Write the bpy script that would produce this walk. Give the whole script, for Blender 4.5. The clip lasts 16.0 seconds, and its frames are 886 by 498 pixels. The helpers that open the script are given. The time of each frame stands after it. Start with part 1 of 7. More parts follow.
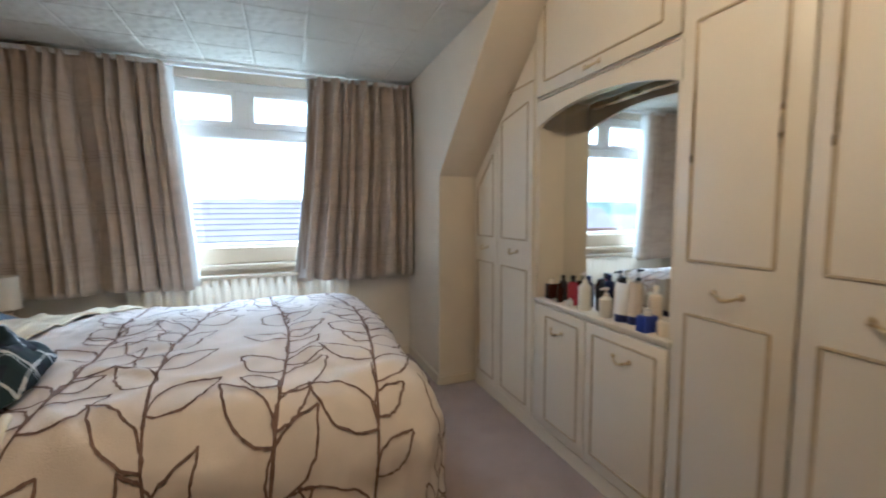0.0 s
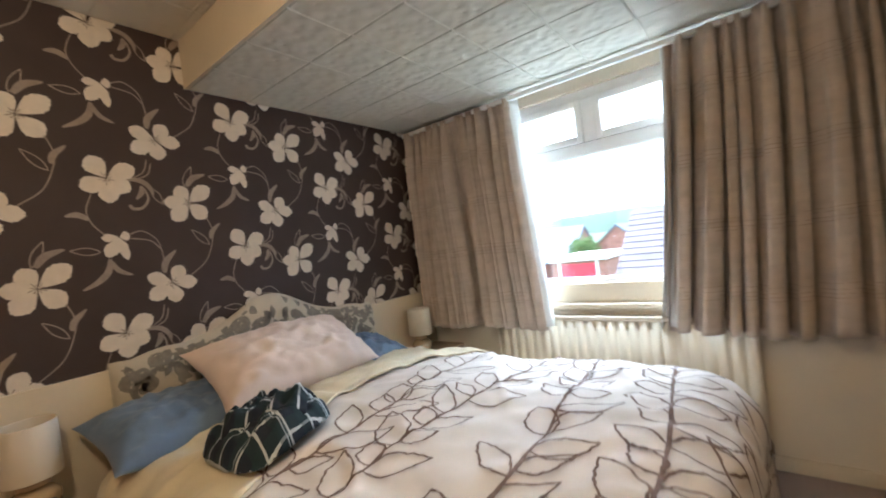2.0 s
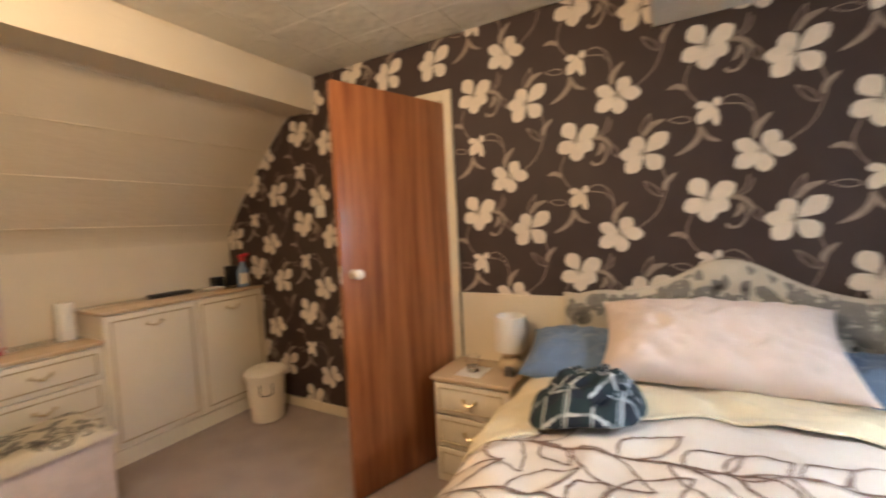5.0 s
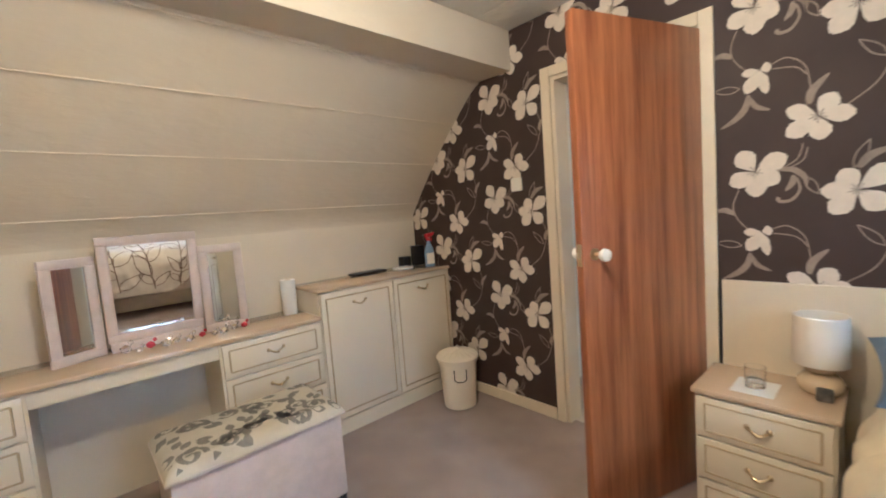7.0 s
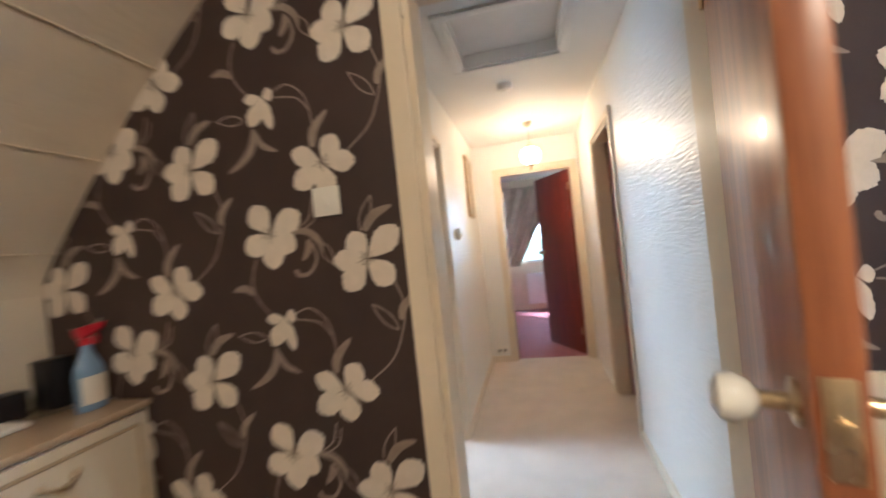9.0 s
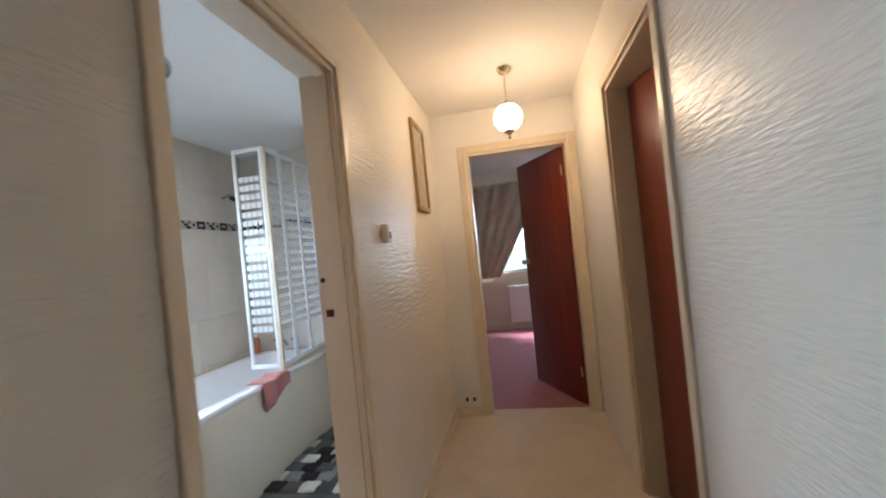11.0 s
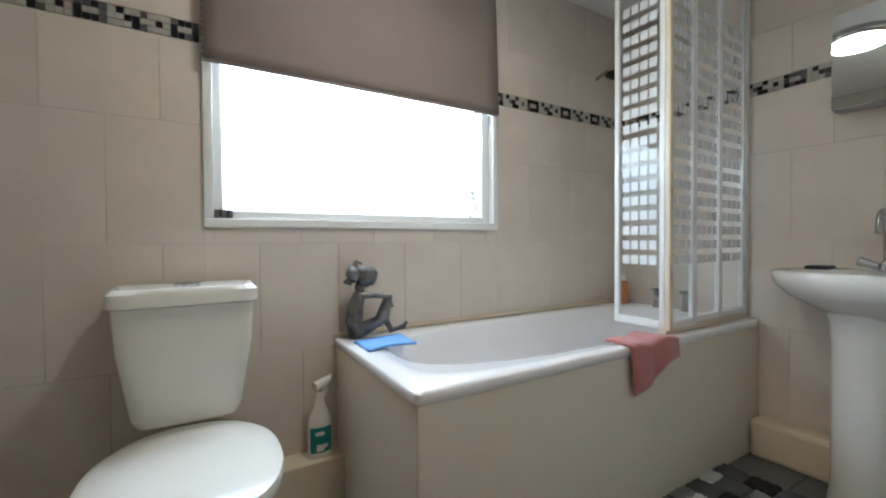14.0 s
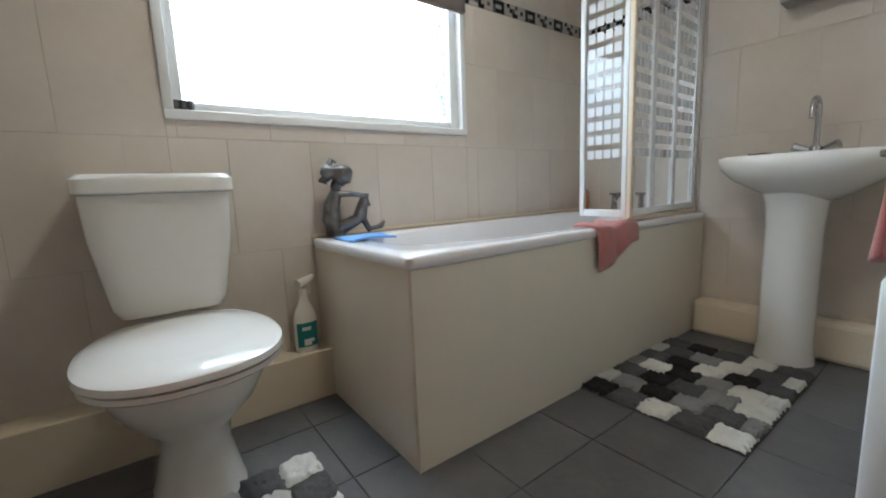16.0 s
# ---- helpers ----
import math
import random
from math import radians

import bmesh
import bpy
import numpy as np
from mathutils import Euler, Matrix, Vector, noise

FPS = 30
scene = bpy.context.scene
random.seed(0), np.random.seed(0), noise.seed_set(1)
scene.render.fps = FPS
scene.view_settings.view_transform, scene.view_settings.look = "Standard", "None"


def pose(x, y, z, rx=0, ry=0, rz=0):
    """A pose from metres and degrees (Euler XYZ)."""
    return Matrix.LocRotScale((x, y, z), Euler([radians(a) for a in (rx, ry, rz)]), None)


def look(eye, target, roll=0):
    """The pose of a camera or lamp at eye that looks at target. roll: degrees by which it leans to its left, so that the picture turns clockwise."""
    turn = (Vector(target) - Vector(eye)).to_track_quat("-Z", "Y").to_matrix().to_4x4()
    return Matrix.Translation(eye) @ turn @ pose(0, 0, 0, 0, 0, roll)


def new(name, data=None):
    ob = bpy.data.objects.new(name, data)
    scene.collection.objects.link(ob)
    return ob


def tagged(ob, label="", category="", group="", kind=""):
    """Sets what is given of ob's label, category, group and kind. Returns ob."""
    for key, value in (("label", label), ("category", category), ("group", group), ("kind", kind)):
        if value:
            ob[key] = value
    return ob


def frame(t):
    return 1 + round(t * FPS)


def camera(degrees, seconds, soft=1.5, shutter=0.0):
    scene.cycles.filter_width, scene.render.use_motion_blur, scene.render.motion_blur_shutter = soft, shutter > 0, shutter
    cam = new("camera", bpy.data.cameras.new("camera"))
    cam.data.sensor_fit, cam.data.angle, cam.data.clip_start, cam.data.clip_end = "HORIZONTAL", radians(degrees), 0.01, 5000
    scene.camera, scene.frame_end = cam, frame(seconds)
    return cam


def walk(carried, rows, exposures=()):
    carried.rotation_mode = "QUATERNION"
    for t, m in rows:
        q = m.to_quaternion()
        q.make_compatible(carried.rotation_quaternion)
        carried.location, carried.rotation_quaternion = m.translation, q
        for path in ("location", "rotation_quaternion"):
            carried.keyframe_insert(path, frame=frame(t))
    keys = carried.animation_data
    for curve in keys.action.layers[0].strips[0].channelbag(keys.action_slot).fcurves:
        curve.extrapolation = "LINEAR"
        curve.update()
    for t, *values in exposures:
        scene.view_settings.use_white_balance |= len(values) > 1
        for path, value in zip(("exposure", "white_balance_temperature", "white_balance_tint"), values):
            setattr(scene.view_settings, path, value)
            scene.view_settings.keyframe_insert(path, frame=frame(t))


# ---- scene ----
cam = camera(94.6, 16.0, soft=1.9, shutter=0.5)
PATH = [
    (0, (-0.012, -0.040, 1.230), (0.734, 1.893, 1.042), -0.5),
    (0.5, (0.177, 0.100, 1.219), (0.432, 2.154, 1.010), -3.0),
    (1, (0.342, 0.235, 1.266), (-0.019, 2.271, 1.046), -5.6),
    (1.5, (0.416, 0.460, 1.286), (-0.433, 2.356, 1.176), -7.0),
    (2, (0.514, 0.763, 1.322), (-0.768, 2.402, 1.307), -7.0),
    (2.5, (0.615, 1.068, 1.340), (-0.954, 2.434, 1.324), -6.3),
    (3, (0.568, 1.382, 1.330), (-1.239, 2.414, 1.320), -4.5),
    (3.5, (0.468, 1.679, 1.367), (-1.524, 2.276, 1.337), -2.7),
    (4, (0.434, 1.882, 1.388), (-1.644, 1.933, 1.324), -1.7),
    (4.5, (0.452, 1.837, 1.408), (-1.556, 1.309, 1.295), -2.0),
    (5, (0.519, 1.712, 1.392), (-1.292, 0.696, 1.268), -2.8),
    (5.2, (0.542, 1.662, 1.385), (-1.169, 0.486, 1.258), -3.0),
    (7.3, (0.489, 0.966, 1.374), (-0.898, -0.574, 1.198), -4.4),
    (7.5, (0.387, 0.843, 1.382), (-1.081, -0.621, 1.210), -4.9),
    (8, (0.112, 0.530, 1.362), (-1.598, -0.644, 1.213), -5.2),
    (8.5, (-0.166, 0.225, 1.361), (-2.074, -0.601, 1.275), -5.7),
    (9, (-0.576, 0.042, 1.358), (-2.607, -0.407, 1.353), -6.1),
    (9.2, (-0.728, 0.000, 1.350), (-2.788, -0.279, 1.377), -6.3),
    (11.3, (-2.124, 0.094, 1.332), (-4.156, -0.347, 1.343), -5.5),
    (11.5, (-2.254, 0.053, 1.310), (-4.220, -0.625, 1.354), -4.8),
    (12, (-2.554, -0.054, 1.251), (-4.218, -1.294, 1.389), -3.3),
    (12.5, (-2.711, -0.228, 1.181), (-4.037, -1.820, 1.367), -1.8),
    (13, (-2.831, -0.450, 1.120), (-3.911, -2.222, 1.267), -1.1),
    (13.5, (-2.907, -0.598, 1.066), (-3.911, -2.418, 1.117), -0.7),
    (14, (-2.907, -0.657, 1.013), (-3.969, -2.445, 0.974), -0.4),
    (14.5, (-2.883, -0.667, 0.956), (-4.015, -2.408, 0.846), -0.5),
    (15, (-2.842, -0.657, 0.880), (-4.030, -2.354, 0.684), -0.9),
    (15.5, (-2.826, -0.655, 0.831), (-4.037, -2.326, 0.574), -1.5),
    (16, (-2.809, -0.662, 0.808), (-4.036, -2.314, 0.503), -2.3),
]
EXPOSURES = [(0, 2.9, 4750, 3), (1.5, 3.1, 5250, 4), (2.5, 3.05, 5300, 5), (3.5, 3.25, 5800, 8), (5, 3.65, 5700, 7), (7.5, 4.05, 4300, 0), (9, 3.85, 4550, 3), (11.3, 2.95, 5000, 4), (12.5, 2.7, 5150, 3), (14, 2.55, 5500, 4), (16, 2.55, 5500, 5)]
walk(cam, [(t, look(eye, target, roll)) for t, eye, target, roll in PATH], EXPOSURES)

# ---- world, sun, lamps ----
world = bpy.data.worlds.new("overcast_sky")
world.use_nodes = True
scene.world = world
wn = world.node_tree.nodes
wl = world.node_tree.links
sky = wn.new("ShaderNodeTexSky")
sky.sky_type = "NISHITA"
sky.sun_disc = False
sky.sun_elevation = radians(65)
sky.sun_rotation = radians(270)
sky.air_density = 1.0
sky.dust_density = 4.0
cloud = wn.new("ShaderNodeMix")          # even cloud cover below the blue
cloud.data_type = "RGBA"
cloud.inputs["Factor"].default_value = 0.45
cloud.inputs["B"].default_value = (7.5, 8.0, 8.3, 1)
wl.new(sky.outputs["Color"], cloud.inputs["A"])
wl.new(cloud.outputs["Result"], wn["Background"].inputs["Color"])
wn["Background"].inputs["Strength"].default_value = 0.15

sun = new("sun", bpy.data.lights.new("sun", "SUN"))
sun.data.energy, sun.data.angle, sun.data.color = 1.2, radians(12), (1.0, 0.95, 0.88)
sun.matrix_world = look((0, 0, 30), (14, 0.4, 0))


def lamp(name, kind, place, energy, colour, size=0.1):
    data = bpy.data.lights.new(name, kind)
    data.energy, data.color = energy, colour
    if kind == "POINT":
        data.shadow_soft_size = size
    ob = new(name, data)
    ob.location = place
    return ob


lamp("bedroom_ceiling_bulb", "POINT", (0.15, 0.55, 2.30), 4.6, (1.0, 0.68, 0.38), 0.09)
lamp("hall_bulb", "POINT", (-4.53, 0.1, 2.12), 1.3, (1.0, 0.46, 0.15), 0.07)

# the sky's light at the two windows, from outside and above the openings
for nm, eye, aim, watts, w, h in (("window_sky_bedroom", (-0.2, 4.25, 3.0), (-0.2, 2.6, 0.9), 48, 1.7, 1.1), ("window_sky_bathroom", (-3.55, -2.42, 1.86), (-3.55, -1.0, 1.86), 7.5, 1.12, 0.80)):
    s = new(nm, bpy.data.lights.new(nm, "AREA"))
    s.data.energy, s.data.color, s.data.shape, s.data.size, s.data.size_y = watts, (0.90, 0.96, 1.0), "RECTANGLE", w, h
    s.matrix_world = look(eye, aim)
bl = lamp("bathroom_bulb", "AREA", (-3.53, -1.6, 2.29), 1.5, (1.0, 0.86, 0.66))
bl.data.shape, bl.data.size = "DISK", 0.26


# ---- materials ----
def nodes_of(name):
    m = bpy.data.materials.new(name)
    m.use_nodes = True
    nt = m.node_tree
    return m, nt, nt.nodes["Principled BSDF"]


def mat(name, colour, rough=0.6, metal=0.0, vary=0.12, scale=6.0, fine=90.0, bump=0.15, tint=None, coat=0.0, sheen=0.0, aniso=None, per_piece=0.0):
    """A painted, woven or cast surface: broad stains, fine grain and relief."""
    m, nt, p = nodes_of(name)
    n, l = nt.nodes, nt.links
    co = n.new("ShaderNodeTexCoord")
    mp = n.new("ShaderNodeMapping")
    l.new(co.outputs["Object"], mp.inputs["Vector"])
    if aniso:
        mp.inputs["Scale"].default_value = aniso
    a = n.new("ShaderNodeTexNoise")
    a.inputs["Scale"].default_value, a.inputs["Detail"].default_value = scale, 6
    b = n.new("ShaderNodeTexNoise")
    b.inputs["Scale"].default_value, b.inputs["Detail"].default_value = fine, 3
    for t in (a, b):
        l.new(mp.outputs["Vector"], t.inputs["Vector"])
    mix = n.new("ShaderNodeMix")
    mix.data_type = "RGBA"
    other = tint or tuple(c * (1 - 2.2 * vary) for c in colour)
    mix.inputs["A"].default_value = (*colour, 1)
    mix.inputs["B"].default_value = (*other, 1)
    ramp = n.new("ShaderNodeMapRange")
    ramp.inputs["From Min"].default_value, ramp.inputs["From Max"].default_value = 0.35, 0.7
    l.new(a.outputs["Fac"], ramp.inputs["Value"])
    add = n.new("ShaderNodeMath")
    add.operation = "MULTIPLY_ADD"
    l.new(b.outputs["Fac"], add.inputs[0])
    add.inputs[1].default_value = 0.5
    mul = n.new("ShaderNodeMath")
    mul.operation = "MULTIPLY"
    l.new(ramp.outputs["Result"], mul.inputs[0])
    mul.inputs[1].default_value = 0.6
    l.new(mul.outputs[0], add.inputs[2])
    l.new(add.outputs[0], mix.inputs["Factor"])
    out = mix.outputs["Result"]
    if per_piece:
        info = n.new("ShaderNodeObjectInfo")
        hsv = n.new("ShaderNodeHueSaturation")
        rr = n.new("ShaderNodeMapRange")
        rr.inputs["To Min"].default_value, rr.inputs["To Max"].default_value = 1 - per_piece, 1 + per_piece
        l.new(info.outputs["Random"], rr.inputs["Value"])
        l.new(rr.outputs["Result"], hsv.inputs["Value"])
        l.new(out, hsv.inputs["Color"])
        out = hsv.outputs["Color"]
    l.new(out, p.inputs["Base Color"])
    rmap = n.new("ShaderNodeMapRange")
    rmap.inputs["To Min"].default_value, rmap.inputs["To Max"].default_value = max(0.02, rough * 0.85), min(1, rough * 1.15)
    l.new(a.outputs["Fac"], rmap.inputs["Value"])
    l.new(rmap.outputs["Result"], p.inputs["Roughness"])
    p.inputs["Metallic"].default_value = metal
    p.inputs["Coat Weight"].default_value = coat
    p.inputs["Sheen Weight"].default_value = sheen
    if bump:
        bp = n.new("ShaderNodeBump")
        bp.inputs["Strength"].default_value, bp.inputs["Distance"].default_value = bump, 0.004
        l.new(b.outputs["Fac"], bp.inputs["Height"])
        l.new(bp.outputs["Normal"], p.inputs["Normal"])
    return m


def wood(name, light, dark, rough=0.35, scale=3.0, stretch=(9, 9, 0.6), coat=0.2):
    """Veneer with long figure along one axis."""
    m, nt, p = nodes_of(name)
    n, l = nt.nodes, nt.links
    co = n.new("ShaderNodeTexCoord")
    mp = n.new("ShaderNodeMapping")
    mp.inputs["Scale"].default_value = stretch
    l.new(co.outputs["Object"], mp.inputs["Vector"])
    a = n.new("ShaderNodeTexNoise")
    a.inputs["Scale"].default_value, a.inputs["Detail"].default_value, a.inputs["Distortion"].default_value = scale, 8, 0.6
    b = n.new("ShaderNodeTexNoise")
    b.inputs["Scale"].default_value, b.inputs["Detail"].default_value = scale * 9, 4
    for t in (a, b):
        l.new(mp.outputs["Vector"], t.inputs["Vector"])
    s = n.new("ShaderNodeMath")
    s.operation = "MULTIPLY_ADD"
    l.new(b.outputs["Fac"], s.inputs[0])
    s.inputs[1].default_value = 0.35
    l.new(a.outputs["Fac"], s.inputs[2])
    r = n.new("ShaderNodeValToRGB")
    r.color_ramp.elements[0].position, r.color_ramp.elements[0].color = 0.42, (*dark, 1)
    r.color_ramp.elements[1].position, r.color_ramp.elements[1].color = 0.85, (*light, 1)
    l.new(s.outputs[0], r.inputs["Fac"])
    l.new(r.outputs["Color"], p.inputs["Base Color"])
    p.inputs["Roughness"].default_value = rough
    p.inputs["Coat Weight"].default_value = coat
    bp = n.new("ShaderNodeBump")
    bp.inputs["Strength"].default_value, bp.inputs["Distance"].default_value = 0.08, 0.002
    l.new(b.outputs["Fac"], bp.inputs["Height"])
    l.new(bp.outputs["Normal"], p.inputs["Normal"])
    return m


def relief(name, colour, rough, size, depth, kind="swirl", aniso=(1, 1, 1)):
    """Embossed paper or polystyrene: a strong raised figure on one colour."""
    m, nt, p = nodes_of(name)
    n, l = nt.nodes, nt.links
    co = n.new("ShaderNodeTexCoord")
    mp = n.new("ShaderNodeMapping")
    mp.inputs["Scale"].default_value = aniso
    l.new(co.outputs["Object"], mp.inputs["Vector"])
    if kind == "swirl":
        a = n.new("ShaderNodeTexVoronoi")
        a.feature = "SMOOTH_F1"
        a.inputs["Scale"].default_value = size
        h = a.outputs["Distance"]
    elif kind == "ripple":
        a = n.new("ShaderNodeTexNoise")
        a.inputs["Scale"].default_value, a.inputs["Detail"].default_value, a.inputs["Distortion"].default_value = size, 2, 0.4
        h = a.outputs["Fac"]
    else:
        a = n.new("ShaderNodeTexWave")
        a.inputs["Scale"].default_value, a.inputs["Distortion"].default_value = size, 6
        h = a.outputs["Fac"]
    l.new(mp.outputs["Vector"], a.inputs["Vector"])
    g = n.new("ShaderNodeTexNoise")
    g.inputs["Scale"].default_value, g.inputs["Detail"].default_value = 2.5, 5
    l.new(co.outputs["Object"], g.inputs["Vector"])
    mix = n.new("ShaderNodeMix")
    mix.data_type = "RGBA"
    mix.inputs["A"].default_value = (*colour, 1)
    mix.inputs["B"].default_value = (*(c * 0.86 for c in colour), 1)
    l.new(g.outputs["Fac"], mix.inputs["Factor"])
    l.new(mix.outputs["Result"], p.inputs["Base Color"])
    p.inputs["Roughness"].default_value = rough
    bp = n.new("ShaderNodeBump")
    bp.inputs["Strength"].default_value, bp.inputs["Distance"].default_value = 0.6, depth
    l.new(h, bp.inputs["Height"])
    l.new(bp.outputs["Normal"], p.inputs["Normal"])
    return m


def glass(name, tint=(1, 1, 1), rough=0.0, wavy=0.0, scale=30.0):
    m, nt, p = nodes_of(name)
    p.inputs["Base Color"].default_value = (*tint, 1)
    p.inputs["Transmission Weight"].default_value = 1.0
    p.inputs["Roughness"].default_value = rough
    p.inputs["IOR"].default_value = 1.45
    if wavy:
        n, l = nt.nodes, nt.links
        co = n.new("ShaderNodeTexCoord")
        a = n.new("ShaderNodeTexNoise")
        a.inputs["Scale"].default_value, a.inputs["Detail"].default_value, a.inputs["Distortion"].default_value = scale, 1.5, 1.2
        l.new(co.outputs["Object"], a.inputs["Vector"])
        bp = n.new("ShaderNodeBump")
        bp.inputs["Strength"].default_value, bp.inputs["Distance"].default_value = wavy, 0.02
        l.new(a.outputs["Fac"], bp.inputs["Height"])
        l.new(bp.outputs["Normal"], p.inputs["Normal"])
    return m


def glowing(name, colour, strength):
    m, nt, p = nodes_of(name)
    p.inputs["Base Color"].default_value = (*colour, 1)
    p.inputs["Emission Color"].default_value = (*colour, 1)
    p.inputs["Emission Strength"].default_value = strength
    return m


def plaid(name):
    """Navy checked cotton with fine pale lines."""
    m, nt, p = nodes_of(name)
    n, l = nt.nodes, nt.links
    uv = n.new("ShaderNodeUVMap")
    sep = n.new("ShaderNodeSeparateXYZ")
    l.new(uv.outputs["UV"], sep.inputs["Vector"])

    def line(src, period, width, offset):
        a = n.new("ShaderNodeMath")
        a.operation = "ADD"
        l.new(sep.outputs[src], a.inputs[0])
        a.inputs[1].default_value = offset
        b = n.new("ShaderNodeMath")
        b.operation = "PINGPONG"
        l.new(a.outputs[0], b.inputs[0])
        b.inputs[1].default_value = period / 2
        c = n.new("ShaderNodeMath")
        c.operation = "LESS_THAN"
        l.new(b.outputs[0], c.inputs[0])
        c.inputs[1].default_value = width / 2
        return c.outputs[0]

    def blend(fac, a, colour, amount):
        mx = n.new("ShaderNodeMix")
        mx.data_type = "RGBA"
        k = n.new("ShaderNodeMath")
        k.operation = "MULTIPLY"
        l.new(fac, k.inputs[0])
        k.inputs[1].default_value = amount
        l.new(k.outputs[0], mx.inputs["Factor"])
        if isinstance(a, tuple):
            mx.inputs["A"].default_value = a
        else:
            l.new(a, mx.inputs["A"])
        mx.inputs["B"].default_value = (*colour, 1)
        return mx.outputs["Result"]

    c = (0.010, 0.016, 0.030, 1)
    for src in ("X", "Y"):
        c = blend(line(src, 0.085, 0.034, 0.02), c, (0.012, 0.032, 0.038), 0.6)
        c = blend(line(src, 0.085, 0.007, 0.0), c, (0.62, 0.66, 0.70), 0.75)
        c = blend(line(src, 0.17, 0.004, 0.012), c, (0.45, 0.50, 0.55), 0.7)
    l.new(c, p.inputs["Base Color"])
    p.inputs["Roughness"].default_value = 0.9
    return m


CREAM = mat("cream_laminate", (0.74, 0.66, 0.52), 0.38, vary=0.03, scale=2, fine=140, bump=0.03, coat=0.1)
MOULD = mat("antique_gold_moulding", (0.56, 0.44, 0.27), 0.35, vary=0.15, scale=14, bump=0.05)
BRASS = mat("aged_brass", (0.72, 0.58, 0.36), 0.28, metal=1.0, vary=0.12, scale=25, bump=0.05)
PORCELAIN = mat("white_china", (0.82, 0.80, 0.75), 0.12, vary=0.02, scale=3, bump=0.0, coat=0.5)
CHROME = mat("worn_chrome", (0.55, 0.55, 0.55), 0.14, metal=1.0, vary=0.08, scale=20, bump=0.0)
WALLPAPER = mat("brown_wallpaper", (0.050, 0.028, 0.024), 0.62, vary=0.10, scale=5, fine=160, bump=0.15)
FLOWER = mat("ivory_flower_print", (0.74, 0.65, 0.54), 0.6, vary=0.07, scale=24, fine=120, bump=0.2)
LEAF = mat("taupe_leaf_print", (0.34, 0.27, 0.21), 0.6, vary=0.15, scale=30, fine=120, bump=0.15)
DARKDOT = mat("brown_stamen_print", (0.10, 0.06, 0.045), 0.6, vary=0.1)
MAGNOLIA = mat("magnolia_paint", (0.74, 0.65, 0.51), 0.7, vary=0.05, scale=2.2, fine=120, bump=0.12)
CREAMPAINT = mat("cream_gloss_paint", (0.74, 0.64, 0.48), 0.35, vary=0.04, scale=4, fine=60, bump=0.06)
TONGUE = relief("cream_embossed_paper", (0.72, 0.63, 0.49), 0.5, 9, 0.004, "ripple", (1, 1, 4))
CEILTILE = relief("embossed_polystyrene", (0.74, 0.70, 0.60), 0.55, 20, 0.014, "swirl")
HALLPAPER = relief("ribbed_white_paper", (0.80, 0.76, 0.68), 0.3, 10, 0.006, "ripple", (1.2, 1.2, 9))
WHITEPAINT = mat("white_emulsion", (0.80, 0.78, 0.74), 0.75, vary=0.03, scale=2, fine=120, bump=0.08)
CARPET = mat("mauve_grey_carpet", (0.36, 0.27, 0.235), 0.95, vary=0.14, scale=5, fine=320, bump=0.8, sheen=0.3)
HALLCARPET = mat("beige_carpet", (0.66, 0.56, 0.45), 0.95, vary=0.08, scale=5, fine=320, bump=0.7, sheen=0.3)
PINKCARPET = mat("rose_carpet", (0.42, 0.12, 0.14), 0.95, vary=0.2, scale=12, fine=300, bump=0.8, sheen=0.3)
MAHOGANY = wood("mahogany_veneer", (0.44, 0.165, 0.056), (0.17, 0.05, 0.016), 0.3, stretch=(8, 8, 0.35))
REDWOOD = wood("red_stained_veneer", (0.20, 0.030, 0.014), (0.10, 0.012, 0.007), 0.3)
PVC = mat("white_upvc", (0.82, 0.82, 0.80), 0.3, vary=0.02, scale=4, bump=0.0)
CURTAIN = mat("oatmeal_curtain", (0.56, 0.46, 0.37), 0.9, vary=0.12, scale=7, fine=220, bump=0.5, sheen=0.25, aniso=(1, 1, 3))
CURTAINBAND = mat("raised_curtain_cord", (0.42, 0.34, 0.27), 0.9, vary=0.1, bump=0.3)
NET = mat("net_lining", (0.80, 0.80, 0.78), 0.9, vary=0.04, bump=0.2)
GLASS = glass("clear_glass")
SHEET = mat("ivory_duvet_cotton", (0.70, 0.62, 0.55), 0.9, vary=0.06, scale=5, fine=260, bump=0.3, sheen=0.2)
THROW = mat("pale_yellow_cotton", (0.76, 0.66, 0.46), 0.9, vary=0.08, scale=7, fine=220, bump=0.35, sheen=0.2)
PINKPILLOW = mat("blush_pillow_cotton", (0.76, 0.63, 0.57), 0.9, vary=0.07, scale=6, fine=240, bump=0.3, sheen=0.2)
BLUEPILLOW = mat("blue_pillow_cotton", (0.16, 0.23, 0.36), 0.9, vary=0.12, scale=6, fine=240, bump=0.3, sheen=0.2)
DUVETLINE = mat("brown_stitched_leaf", (0.24, 0.15, 0.115), 0.85, vary=0.25, scale=40, bump=0.5)
SCROLLCLOTH = mat("ivory_upholstery", (0.60, 0.54, 0.44), 0.85, vary=0.08, scale=10, fine=260, bump=0.4)
SCROLL = mat("grey_scroll_weave", (0.27, 0.25, 0.22), 0.85, vary=0.15, scale=40, fine=200, bump=0.4)
PLAID = plaid("navy_plaid_cotton")
SHADE = mat("ivory_lampshade", (0.80, 0.74, 0.64), 0.8, vary=0.03, fine=300, bump=0.15)
CERAMIC = mat("cream_ceramic", (0.70, 0.55, 0.36), 0.2, vary=0.08, scale=9, bump=0.0, coat=0.4)
